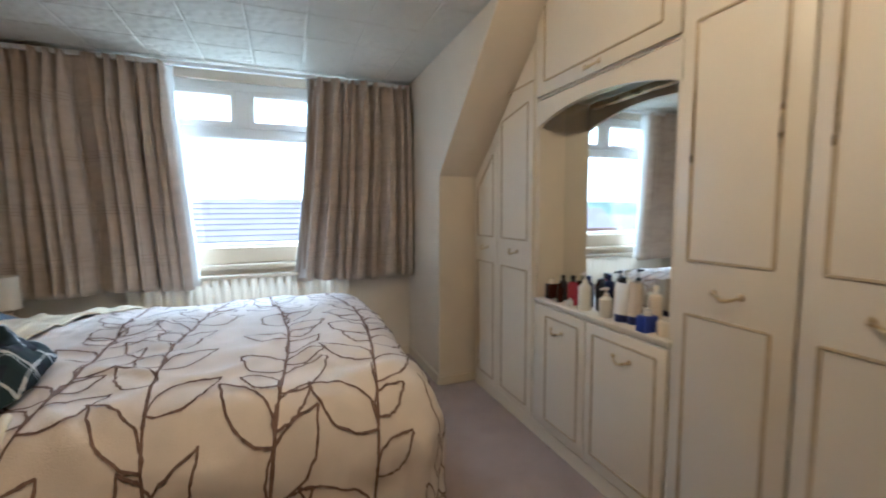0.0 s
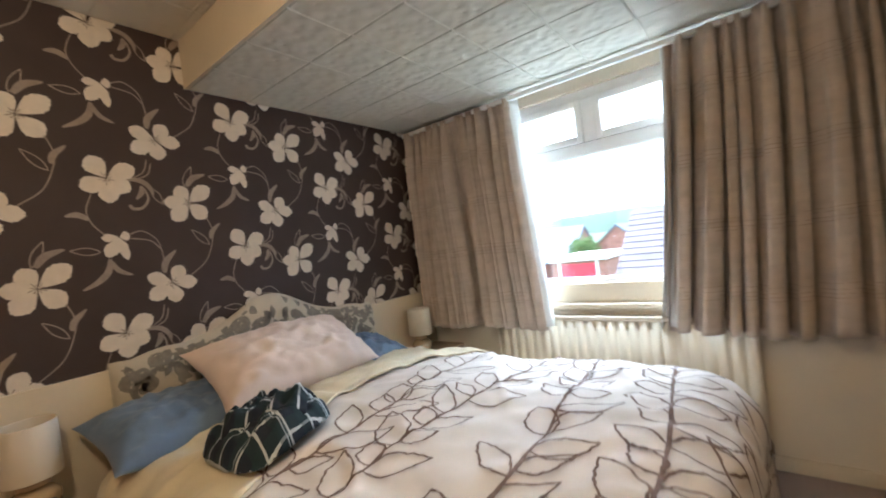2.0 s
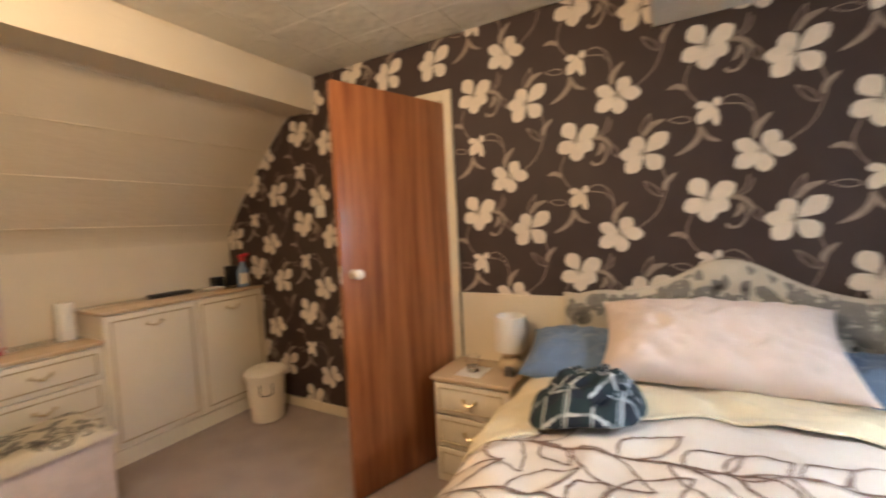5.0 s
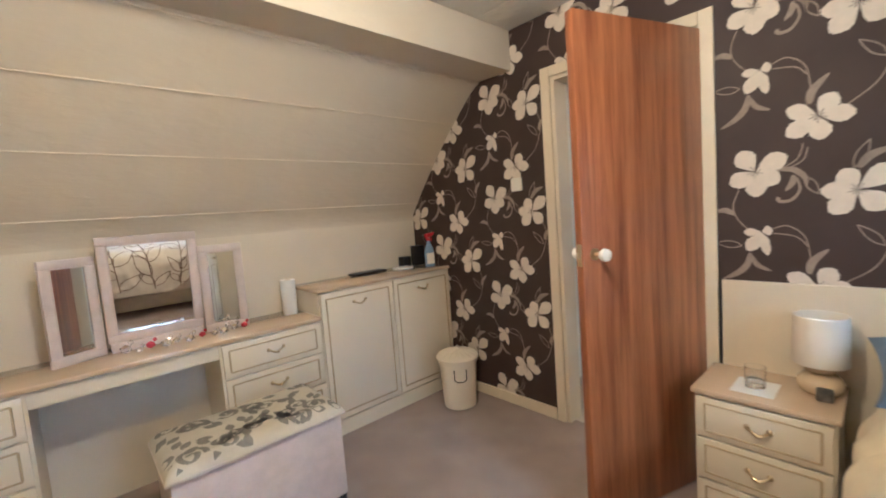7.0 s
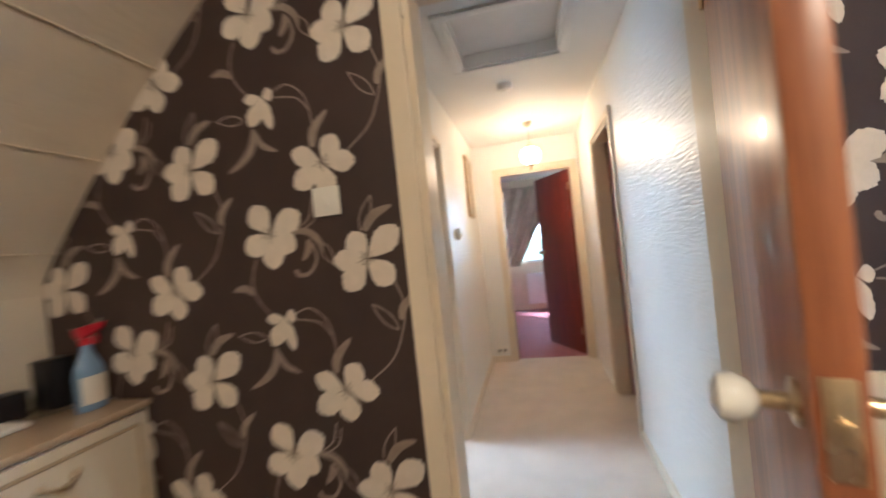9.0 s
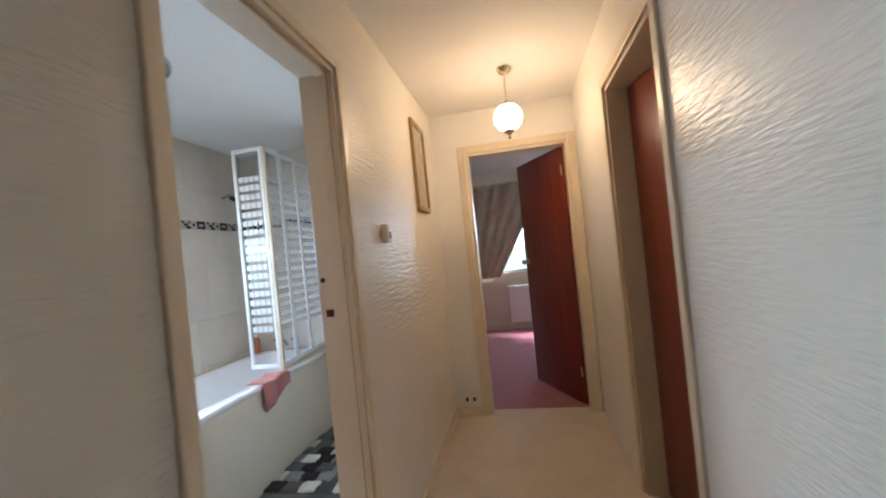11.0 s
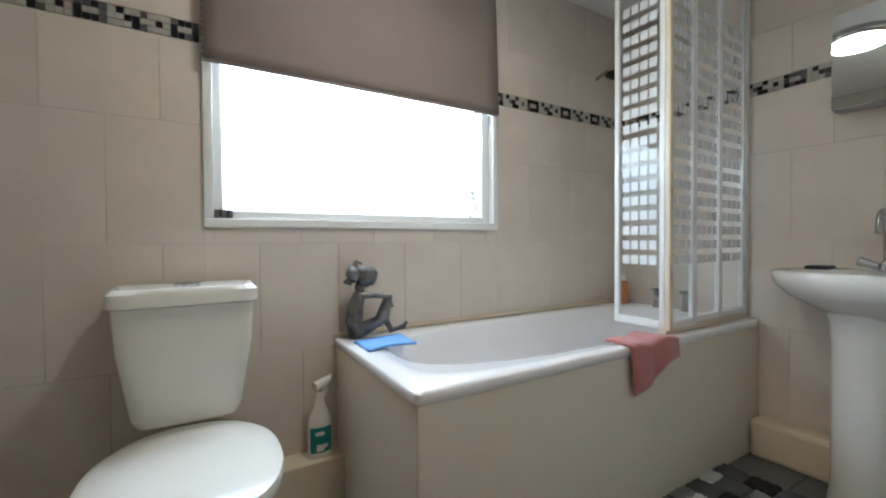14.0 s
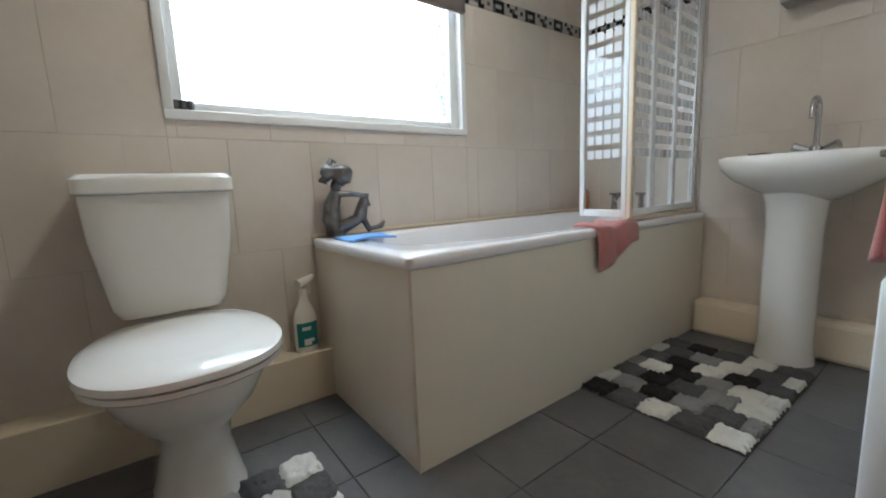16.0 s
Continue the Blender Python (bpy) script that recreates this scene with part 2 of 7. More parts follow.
MIRROR = mat("silvered_mirror", (0.86, 0.88, 0.87), 0.015, metal=1.0, vary=0.0, bump=0.0)
PINKFRAME = mat("pale_pink_painted_frame", (0.66, 0.56, 0.52), 0.45, vary=0.08, scale=16, bump=0.1)
TABLETOP = mat("beige_gloss_top", (0.62, 0.47, 0.32), 0.16, vary=0.06, scale=6, bump=0.02, coat=0.3)
BINPLASTIC = mat("cream_plastic", (0.76, 0.69, 0.58), 0.4, vary=0.03, bump=0.03)
BLACK = mat("black_plastic", (0.012, 0.012, 0.014), 0.4, vary=0.1, bump=0.05)
WALLTILE = mat("stone_effect_wall_tile", (0.68, 0.61, 0.53), 0.24, vary=0.05, scale=4, fine=40, bump=0.05, per_piece=0.03, aniso=(1, 1, 2.2))
GROUT = mat("beige_grout", (0.62, 0.555, 0.48), 0.9, vary=0.1, bump=0.2)
FLOORTILE = mat("slate_grey_floor_tile", (0.085, 0.085, 0.088), 0.5, vary=0.22, scale=7, fine=60, bump=0.3, tint=(0.14, 0.135, 0.13), per_piece=0.12)
DARKGROUT = mat("grey_floor_grout", (0.17, 0.16, 0.15), 0.9, vary=0.1, bump=0.2)
BATHPANEL = mat("ivory_bath_panel", (0.76, 0.69, 0.56), 0.34, vary=0.01, scale=2, bump=0.0, coat=0.1)
ACRYLIC = mat("white_acrylic", (0.80, 0.78, 0.78), 0.16, vary=0.02, scale=3, bump=0.0, coat=0.4)
BLIND = mat("taupe_blind_fabric", (0.235, 0.195, 0.175), 0.85, vary=0.05, scale=3, fine=350, bump=0.3)
FROST = glass("patterned_bathroom_glass", (0.90, 0.95, 0.98), 0.05, 1.0, 24)
PEWTER = mat("pewter_resin", (0.26, 0.255, 0.25), 0.32, metal=0.85, vary=0.3, scale=26, fine=60, bump=0.3)
BLUECLOTH = mat("blue_cleaning_cloth", (0.20, 0.40, 0.80), 0.9, vary=0.06, fine=200, bump=0.4)
PINKTOWEL = mat("rose_towel", (0.50, 0.17, 0.15), 0.95, vary=0.12, scale=14, fine=260, bump=1.0, sheen=0.4)
MATS = [mat("bath_mat_" + nm, c, 0.95, vary=0.12, scale=20, fine=280, bump=1.0) for nm, c in (("black", (0.012, 0.011, 0.012)), ("grey", (0.11, 0.11, 0.11)), ("white", (0.80, 0.78, 0.72)), ("silver", (0.30, 0.30, 0.29)))]
GILT = mat("gilt_picture_frame", (0.50, 0.33, 0.14), 0.35, metal=0.6, vary=0.2, scale=30, bump=0.2)
BRONZE = mat("dark_bronze", (0.10, 0.055, 0.03), 0.35, metal=0.8, vary=0.2, scale=40, bump=0.1)
PICTURE = mat("faded_print", (0.52, 0.46, 0.36), 0.5, vary=0.2, scale=12, bump=0.0)
PLASTICW = mat("white_plastic", (0.78, 0.75, 0.68), 0.35, vary=0.03, bump=0.0)
PAPER = mat("white_paper", (0.80, 0.78, 0.74), 0.85, vary=0.04, bump=0.15)


# ---- building helpers ----
ORIGIN = {}


def box(bm, x0, x1, y0, y1, z0, z1, bevel=0.0, segs=2):
    x0, x1, y0, y1, z0, z1 = min(x0, x1), max(x0, x1), min(y0, y1), max(y0, y1), min(z0, z1), max(z0, z1)
    m = Matrix.LocRotScale(((x0 + x1) / 2, (y0 + y1) / 2, (z0 + z1) / 2), None, (x1 - x0, y1 - y0, z1 - z0))
    made = bmesh.ops.create_cube(bm, size=1, matrix=m)["verts"]
    if bevel:
        edges = list({e for v in made for e in v.link_edges})
        bmesh.ops.bevel(bm, geom=edges, offset=bevel, segments=segs, affect="EDGES", profile=0.5)
    return made


def solid(*args, bevel=0.0, segs=2):
    bm = bmesh.new()
    box(bm, *args, bevel=bevel, segs=segs)
    return bm


def lathe(bm, profile, centre=(0, 0, 0), steps=24, squash=(1, 1)):
    """Turns (radius, height) pairs round a vertical axis."""
    rings = []
    for r, h in profile:
        rings.append([bm.verts.new((centre[0] + max(r, 1e-4) * squash[0] * math.cos(2 * math.pi * i / steps), centre[1] + max(r, 1e-4) * squash[1] * math.sin(2 * math.pi * i / steps), centre[2] + h)) for i in range(steps)])
    for a, b in zip(rings, rings[1:]):
        for i in range(steps):
            bm.faces.new((a[i], a[(i + 1) % steps], b[(i + 1) % steps], b[i]))
    bm.faces.new(list(reversed(rings[0])))
    bm.faces.new(rings[-1])
    return bm


def tube(bm, path, radius, steps=8):
    """A round bar along a path; radius is one number or one for each point."""
    pts = [Vector(p) for p in path]
    rad = radius if isinstance(radius, (list, tuple)) else [radius] * len(pts)
    rings = []
    up = Vector((0.13, 0.29, 0.95)).normalized()
    for i, p in enumerate(pts):
        d = (pts[min(i + 1, len(pts) - 1)] - pts[max(i - 1, 0)]).normalized()
        if abs(d.dot(up)) > 0.95:
            up = Vector((0.9, 0.3, 0.1)).normalized()
        s = d.cross(up).normalized()
        q = s.cross(d).normalized()
        rings.append([bm.verts.new(p + rad[i] * (math.cos(2 * math.pi * k / steps) * s + math.sin(2 * math.pi * k / steps) * q)) for k in range(steps)])
    for a, b in zip(rings, rings[1:]):
        for k in range(steps):
            bm.faces.new((a[k], a[(k + 1) % steps], b[(k + 1) % steps], b[k]))
    bm.faces.new(list(reversed(rings[0])))
    bm.faces.new(rings[-1])
    return bm


def sheet(bm, nu, nv, f, uv=None):
    """A grid of nu by nv cells through f(u, v), u and v from 0 to 1."""
    g = [[bm.verts.new(f(i / nu, j / nv)) for j in range(nv + 1)] for i in range(nu + 1)]
    lay = bm.loops.layers.uv.verify() if uv else None
    for i in range(nu):
        for j in range(nv):
            fc = bm.faces.new((g[i][j], g[i + 1][j], g[i + 1][j + 1], g[i][j + 1]))
            if uv:
                for lp, (a, b) in zip(fc.loops, ((i, j), (i + 1, j), (i + 1, j + 1), (i, j + 1))):
                    lp[lay].uv = (a / nu * uv[0], b / nv * uv[1])
    return bm


def ball(bm, centre, size, sub=3, wobble=0.0):
    made = bmesh.ops.create_icosphere(bm, subdivisions=sub, radius=1)["verts"]
    for v in made:
        k = 1 + wobble * noise.noise(v.co * 2.5 + Vector(centre))
        v.co = Vector((v.co.x * size[0] * k + centre[0], v.co.y * size[1] * k + centre[1], v.co.z * size[2] * k + centre[2]))
    return made


def mesh_object(name, bm, material, smooth):
    bmesh.ops.recalc_face_normals(bm, faces=bm.faces[:])
    me = bpy.data.meshes.new(name)
    bm.to_mesh(me)
    bm.free()
    for m in material if isinstance(material, (list, tuple)) else (material,):
        me.materials.append(m)
    if smooth:
        me.shade_smooth()
        me.set_sharp_from_angle(angle=radians(smooth))
    return new(name, me)


def thing(name, place, label, category, group=""):
    ob = new(name)
    ob.location = place
    ob.empty_display_size = 0.05
    ORIGIN[ob.name] = Vector(place)
    return tagged(ob, label, category, group)


def part(name, bm, material, parent, label="", smooth=40, local=False):
    """One mesh under a thing or part. Coordinates are the room's, or the parent's own where local."""
    base = ORIGIN[parent.name]
    if not local:
        bmesh.ops.translate(bm, verts=bm.verts[:], vec=-base)
    ob = mesh_object(name, bm, material, smooth)
    ob.parent = parent
    ORIGIN[ob.name] = base
    if label:
        tagged(ob, label)
    return ob


def single(name, bm, material, label, category, group="", smooth=40, kind=""):
    """A thing that is one mesh, with its origin at its base."""
    xs = [v.co for v in bm.verts]
    c = Vector((sum(p.x for p in xs) / len(xs), sum(p.y for p in xs) / len(xs), min(p.z for p in xs)))
    bmesh.ops.translate(bm, verts=bm.verts[:], vec=-c)
    ob = mesh_object(name, bm, material, smooth)
    ob.location = c
    ORIGIN[ob.name] = c
    return tagged(ob, label, category, group, kind)


def structure(name, bm, material, label, category, smooth=0):
    ob = mesh_object(name, bm, material, smooth)
    ORIGIN[ob.name] = Vector((0, 0, 0))
    return tagged(ob, label, category, "", "structure")


def face_plane(origin, u, n):
    """A matrix whose x runs along u, y up and z along the outward normal n."""
    u, n = Vector(u), Vector(n)
    m = Matrix((u, Vector((0, 0, 1)), n)).transposed().to_4x4()
    m.translation = Vector(origin)
    return m


def fbox(m, u0, u1, v0, v1, n0, n1, bevel=0.0):
    bm = solid(u0, u1, v0, v1, n0, n1, bevel=bevel)
    bmesh.ops.transform(bm, matrix=m, verts=bm.verts[:])
    return bm


def moulding(m, u0, u1, v0, v1, n, w=0.012, h=0.006, cut=None):
    """A picture-frame bead with mitred half-round bars."""
    bm = bmesh.new()
    corners = cut or [(u0, v0), (u1, v0), (u1, v1), (u0, v1)]
    for a, b in zip(corners, corners[1:] + corners[:1]):
        tube(bm, [(a[0], a[1], n), (b[0], b[1], n)], w / 2, 6)
    bmesh.ops.transform(bm, matrix=m, verts=bm.verts[:])
    return bm


def bow_handle(m, u, v, n, w=0.085):
    """A swan-neck drop handle between two rosettes."""
    bm = bmesh.new()
    path = [(u + w * (k / 10 - 0.5), v - 0.012 * math.sin(math.pi * k / 10) * (1.3 if k > 4 else 0.9), n + 0.006 + 0.022 * math.sin(math.pi * k / 10)) for k in range(11)]
    tube(bm, path, [0.0035 + 0.0035 * math.sin(math.pi * k / 10) for k in range(11)], 8)
    for s in (-1, 1):
        ball(bm, (u + s * w / 2, v, n + 0.004), (0.011, 0.013, 0.007), 2)
    bmesh.ops.transform(bm, matrix=m, verts=bm.verts[:])
    return bm


def cabinet_door(owner, m, u0, u1, v0, v1, panels, handle=None, name="door", cut=None):
    """A door slab with beaded panels and a handle."""
    if cut:
        bm = bmesh.new()
        vs = [bm.verts.new((a, b, 0.0)) for a, b in cut]
        f = bm.faces.new(vs)
        ex = bmesh.ops.extrude_face_region(bm, geom=[f])["geom"]
        bmesh.ops.translate(bm, verts=[g for g in ex if isinstance(g, bmesh.types.BMVert)], vec=(0, 0, 0.018))
        bmesh.ops.transform(bm, matrix=m, verts=bm.verts[:])
    else:
        bm = fbox(m, u0, u1, v0, v1, 0.0, 0.018, bevel=0.003)
    d = part(name, bm, CREAM, owner)
    for p in panels:
        if len(p) == 4 and not isinstance(p[0], tuple):
            part("moulding", moulding(m, *p, 0.018), MOULD, d, "gilded bead moulding")
        else:
            part("moulding", moulding(m, 0, 0, 0, 0, 0.018, cut=list(p)), MOULD, d, "gilded bead moulding")
    if handle:
        part("handle", bow_handle(m, handle[0], handle[1], 0.018), BRASS, d, "brass swan-neck handle")
    return d


# ---- bedroom shell ----
WX, WIN_Y, WARD_X = -1.685, 3.33, 1.243     # papered wall, window wall, wardrobe fronts
HIGH, LOW = 2.495, 2.255                    # main ceiling, dormer ceiling

structure("floor_bedroom", solid(-1.74, 1.95, -1.76, 3.5, -0.12, 0.0), CARPET, "worn mauve-grey fitted bedroom carpet", "floor")

bm = bmesh.new()
box(bm, WX - 0.11, WX, -1.8, -0.25, 0, 2.6)
box(bm, WX - 0.11, WX, -0.25, 0.525, 2.13, 2.6)
box(bm, WX - 0.11, WX, 0.525, 3.5, 0, 2.6)
wall_west = structure("wall_west", bm, WALLPAPER, "dark brown papered wall with ivory flowers", "wall")

# window opening: x -0.95 to 0.55, z 0.86 to 2.2
bm = bmesh.new()
box(bm, WX, -0.93, WIN_Y, WIN_Y + 0.14, 0, 2.4)
box(bm, 0.52, 2.0, WIN_Y, WIN_Y + 0.14, 0, 2.4)
box(bm, -0.93, 0.52, WIN_Y, WIN_Y + 0.14, 0, 0.86)
box(bm, -0.93, 0.52, WIN_Y, WIN_Y + 0.14, 2.18, 2.4)
structure("wall_north", bm, MAGNOLIA, "magnolia painted window wall", "wall")

structure("wall_east", solid(1.86, 1.96, -1.8, 3.33, 0, 2.6), MAGNOLIA, "magnolia painted wall behind the wardrobes", "wall")
structure("wall_south", solid(WX, 1.86, -1.76, -1.66, 0, 1.46), MAGNOLIA, "low cream knee wall behind dressing table", "wall")

# dormer cheek and the low wall and slope beside it
structure("wall_cheek", solid(0.972, 1.07, 2.60, WIN_Y, 0, LOW), MAGNOLIA, "cream plastered dormer side wall", "wall")
bm = bmesh.new()
prof = [(2.60, 0.0), (2.56, 1.47), (1.70, 2.27), (1.70, 2.40), (2.64, 1.50), (2.68, 0.0)]
ends = [[bm.verts.new((x, y, z)) for y, z in prof] for x in (0.969, 1.86)]
for i in range(6):
    bm.faces.new((ends[0][i], ends[0][(i + 1) % 6], ends[1][(i + 1) % 6], ends[1][i]))
bm.faces.new(list(reversed(ends[0])))
bm.faces.new(ends[1])
structure("wall_slope_north", bm, MAGNOLIA, "cream sloping wall under the roof", "wall")
# fill the triangle of the cheek above the slope
bm = bmesh.new()
tri = [(2.60, 1.44), (2.60, LOW), (1.70, LOW), (1.73, 2.235)]
ends = [[bm.verts.new((x, y, z)) for y, z in tri] for x in (0.972, 1.04)]
for i in range(4):
    bm.faces.new((ends[0][i], ends[0][(i + 1) % 4], ends[1][(i + 1) % 4], ends[1][i]))
bm.faces.new(list(reversed(ends[0])))
bm.faces.new(ends[1])
structure("wall_cheek_upper", bm, MAGNOLIA, "cream triangular dormer cheek", "wall")


def tiled_ceiling(name, x0, x1, y0, y1, z, step, label):
    bm = bmesh.new()
    box(bm, x0, x1, y0, y1, z + 0.004, z + 0.1)
    x = x0
    while x < x1 - 0.01:
        y = y0
        while y < y1 - 0.01:
            xe, ye = min(x + step, x1), min(y + step, y1)
            g = 0.0025
            a = [bm.verts.new(c) for c in ((x + g, y + g, z + 0.0035), (xe - g, y + g, z + 0.0035), (xe - g, ye - g, z + 0.0035), (x + g, ye - g, z + 0.0035))]
            b = [bm.verts.new(c) for c in ((x + g + 0.006, y + g + 0.006, z), (xe - g - 0.006, y + g + 0.006, z), (xe - g - 0.006, ye - g - 0.006, z), (x + g + 0.006, ye - g - 0.006, z))]
            bm.faces.new(b)
            for i in range(4):
                bm.faces.new((a[i], a[(i + 1) % 4], b[(i + 1) % 4], b[i]))
            y += step
        x += step
    return structure(name, bm, CEILTILE, label, "ceiling")


tiled_ceiling("ceiling_main", WX, 1.86, -0.53, 1.66, HIGH, 0.305, "cream embossed polystyrene tiled ceiling")
tiled_ceiling("ceiling_dormer", WX, 1.86, 1.66, WIN_Y, LOW, 0.305, "white embossed polystyrene tiled dormer ceiling")
structure("trim_beam_north", solid(WX, 1.86, 1.645, 1.66, LOW + 0.002, HIGH + 0.05), CREAMPAINT, "cream painted drop between ceiling heights", "beam")
structure("ceiling_edge_north", solid(WX, 1.86, 1.66, 3.4, LOW + 0.102, LOW + 0.2), MAGNOLIA, "plain roof deck above dormer ceiling", "ceiling")

# south side: beam, flat soffit and the curved slope
bm = bmesh.new()
prof = [(-0.53, 2.6), (-0.53, 2.252), (-0.80, 2.262), (-0.90, 2.20), (-1.01, 2.10), (-1.15, 1.97), (-1.30, 1.81), (-1.42, 1.68), (-1.53, 1.55), (-1.61, 1.45), (-1.655, 1.385), (-1.66, 1.34), (-1.76, 1.34), (-1.76, 2.6)]
ends = [[bm.verts.new((x, y, z)) for y, z in prof] for x in (WX, 1.86)]
k = len(prof)
for i in range(k):
    bm.faces.new((ends[0][i], ends[0][(i + 1) % k], ends[1][(i + 1) % k], ends[1][i]))
bm.faces.new(list(reversed(ends[0])))
bm.faces.new(ends[1])
slope = structure("wall_slope_south", bm, TONGUE, "cream embossed sloping ceiling under the roof", "wall", 30)
bm = bmesh.new()
for y, z in ((-0.815, 2.248), (-1.08, 2.028), (-1.335, 1.768), (-1.58, 1.482)):
    tube(bm, [(WX, y, z), (1.86, y, z)], 0.0035, 6)
part("joint_bead", bm, CREAMPAINT, slope)

structure("baseboard_west", solid(WX, WX + 0.016, -1.66, -0.32, 0, 0.075, bevel=0.004), CREAMPAINT, "cream painted skirting board", "skirting")
structure("baseboard_north", solid(-1.0, 0.972, WIN_Y - 0.016, WIN_Y, 0, 0.075, bevel=0.004), CREAMPAINT, "cream painted skirting board", "skirting")
structure("baseboard_cheek", solid(0.956, 0.972, 2.60, WIN_Y - 0.016, 0, 0.075, bevel=0.004), CREAMPAINT, "cream painted skirting board", "skirting")
structure("baseboard_knee", solid(0.972, 1.243, 2.585, 2.60, 0, 0.06, bevel=0.003), CREAMPAINT, "cream painted skirting board", "skirting")


# ---- printed flowers of the wallpaper ----
def motif_faces(bm, x, cy, cz, kind):
    """One printed flower with its leaves and tendrils; offsets are in hundredths of a metre, y to the right and z up."""
    def poly(pts, mi, lift):
        f = bm.faces.new([bm.verts.new((x + lift, cy + a * 0.01, cz + b * 0.01)) for a, b in pts])
        f.material_index = mi

    def curve(pts, n=14):
        """A smooth line through a few points."""
        p = [pts[0]] + list(pts) + [pts[-1]]
        out = []
        for k in range(len(pts) - 1):
            for i in range(n if k == len(pts) - 2 else n - 1):
                t = i / (n - 1)
                c = []
                for d in (0, 1):
                    p0, p1, p2, p3 = (p[k + j][d] for j in range(4))
                    c.append(0.5 * (2 * p1 + (p2 - p0) * t + (2 * p0 - 5 * p1 + 4 * p2 - p3) * t * t + (3 * p1 - p0 - 3 * p2 + p3) * t ** 3))
                out.append(tuple(c))
        return out

    def ribbon(pts, width, lift, mi=1):
        """A flat band; width(s) is the half width at s from 0 to 1."""
        n = len(pts) - 1
        side = []
        for i, (a, b) in enumerate(pts):
            (a0, b0), (a1, b1) = pts[max(i - 1, 0)], pts[min(i + 1, n)]
            d = math.hypot(a1 - a0, b1 - b0) or 1
            w = max(0.02, width(i / n))
            side.append(((a - (b1 - b0) / d * w, b + (a1 - a0) / d * w), (a + (b1 - b0) / d * w, b - (a1 - a0) / d * w)))
        for (p, q), (u, v) in zip(side, side[1:]):
            poly([p, u, v, q], mi, lift)

    def petal(tip, half, k, base=(0.0, 0.0)):
        half *= 0.92
        dx, dy = tip[0] - base[0], tip[1] - base[1]
        ln = math.hypot(dx, dy)
        ux, uy = dx / ln, dy / ln
        n = 16
        edge = []
        for i in range(1, n):
            t = i / n
            w = half * math.sin(math.pi * t ** 1.5) ** 0.72 * (1 + (0.07 * math.sin(i * 2.3 + k * 2) if t > 0.5 else 0))
            edge.append((t * ln, w))
        out = [(0.3, 0)] + edge + [(ln * 1.0, half * 0.16), (ln * 0.965, 0), (ln * 1.01, -half * 0.16)] + [(p, -q * 0.97) for p, q in reversed(edge)]
        poly([(base[0] + p * ux - q * uy, base[1] + p * uy + q * ux) for p, q in out], 0, 0.0018 + 0.0003 * k)

    def tendril(*pts):
        ribbon(curve(pts), lambda t: 0.24, 0.001)

    def blade(half, *pts):
        ribbon(curve(pts), lambda t: half * math.sin(math.pi * (0.12 + 0.86 * t)) ** 0.8, 0.0013)

    def outline_leaf(p, q, half):
        dx, dy = q[0] - p[0], q[1] - p[1]
        ln = math.hypot(dx, dy)
        for sgn in (1, -1):
            pts = [(p[0] + dx * t / 12 - dy / ln * sgn * half * math.sin(math.pi * (t / 12) ** 0.85), p[1] + dy * t / 12 + dx / ln * sgn * half * math.sin(math.pi * (t / 12) ** 0.85)) for t in range(13)]
            ribbon(pts, lambda t: 0.22, 0.0013)

    if kind == "B":
        for k, (tip, half) in enumerate((((-5.6, 9.2), 4.4), ((10.6, 5.6), 4.2), ((-9.0, -4.8), 4.0), ((8.2, -5.2), 4.0), ((0.4, -10.8), 4.1))):
            petal(tip, half, k)
        blade(1.1, (6.5, 0.2), (12.5, -0.6), (16.0, -4.0), (16.6, -8.0))
        blade(1.1, (12.6, -2.8), (12.2, -6.0), (10.0, -9.0))
        ribbon(curve([(13.6, -4.0), (14.6, -8.8), (12.0, -12.8), (8.4, -13.2), (7.4, -11.4)]), lambda t: 0.35 + 0.45 * t * (t < 0.96), 0.0012)
        outline_leaf((16.4, -4.2), (20.2, -11.2), 1.5)
        tendril((-5.8, -7.2), (-8.0, -14.0), (-6.4, -20.0), (-1.0, -26.5))
        blade(1.2, (-7.6, -17.8), (-11.0, -15.8), (-15.0, -16.4))
    if kind == "A":
        for k, (tip, half) in enumerate((((10.4, 8.4), 4.2), ((-4.2, 8.2), 3.9), ((-10.4, 0.4), 3.6), ((-7.4, -8.6), 4.1), ((7.6, -7.6), 4.3))):
            petal(tip, half, k)
        outline_leaf((-1.0, 8.4), (3.2, 18.2), 1.5)
        blade(1.4, (0.2, 8.2), (3.4, 12.4), (9.2, 14.6))
    if kind == "C":
        for k, (tip, half) in enumerate((((-9.6, 4.4), 3.4), ((5.0, 7.6), 3.7), ((10.6, -0.8), 3.6), ((1.0, -9.4), 3.8), ((-9.6, -6.4), 3.9))):
            petal(tip, half, k)
        blade(1.4, (-2.6, 5.0), (-1.6, 10.0), (3.2, 15.2))
        tendril((8.2, 2.4), (16.0, 8.8), (20.0, 18.2), (20.6, 24.4), (18.4, 31.0))
        blade(1.2, (19.4, 19.6), (20.6, 23.4), (24.6, 27.4))
        outline_leaf((18.4, 16.8), (11.0, 24.6), 1.5)
        tendril((-4.4, -9.8), (-6.2, -15.6), (-11.4, -19.0))
        tendril((-3.0, -11.5), (-4.6, -16.6), (-10.5, -19.6))
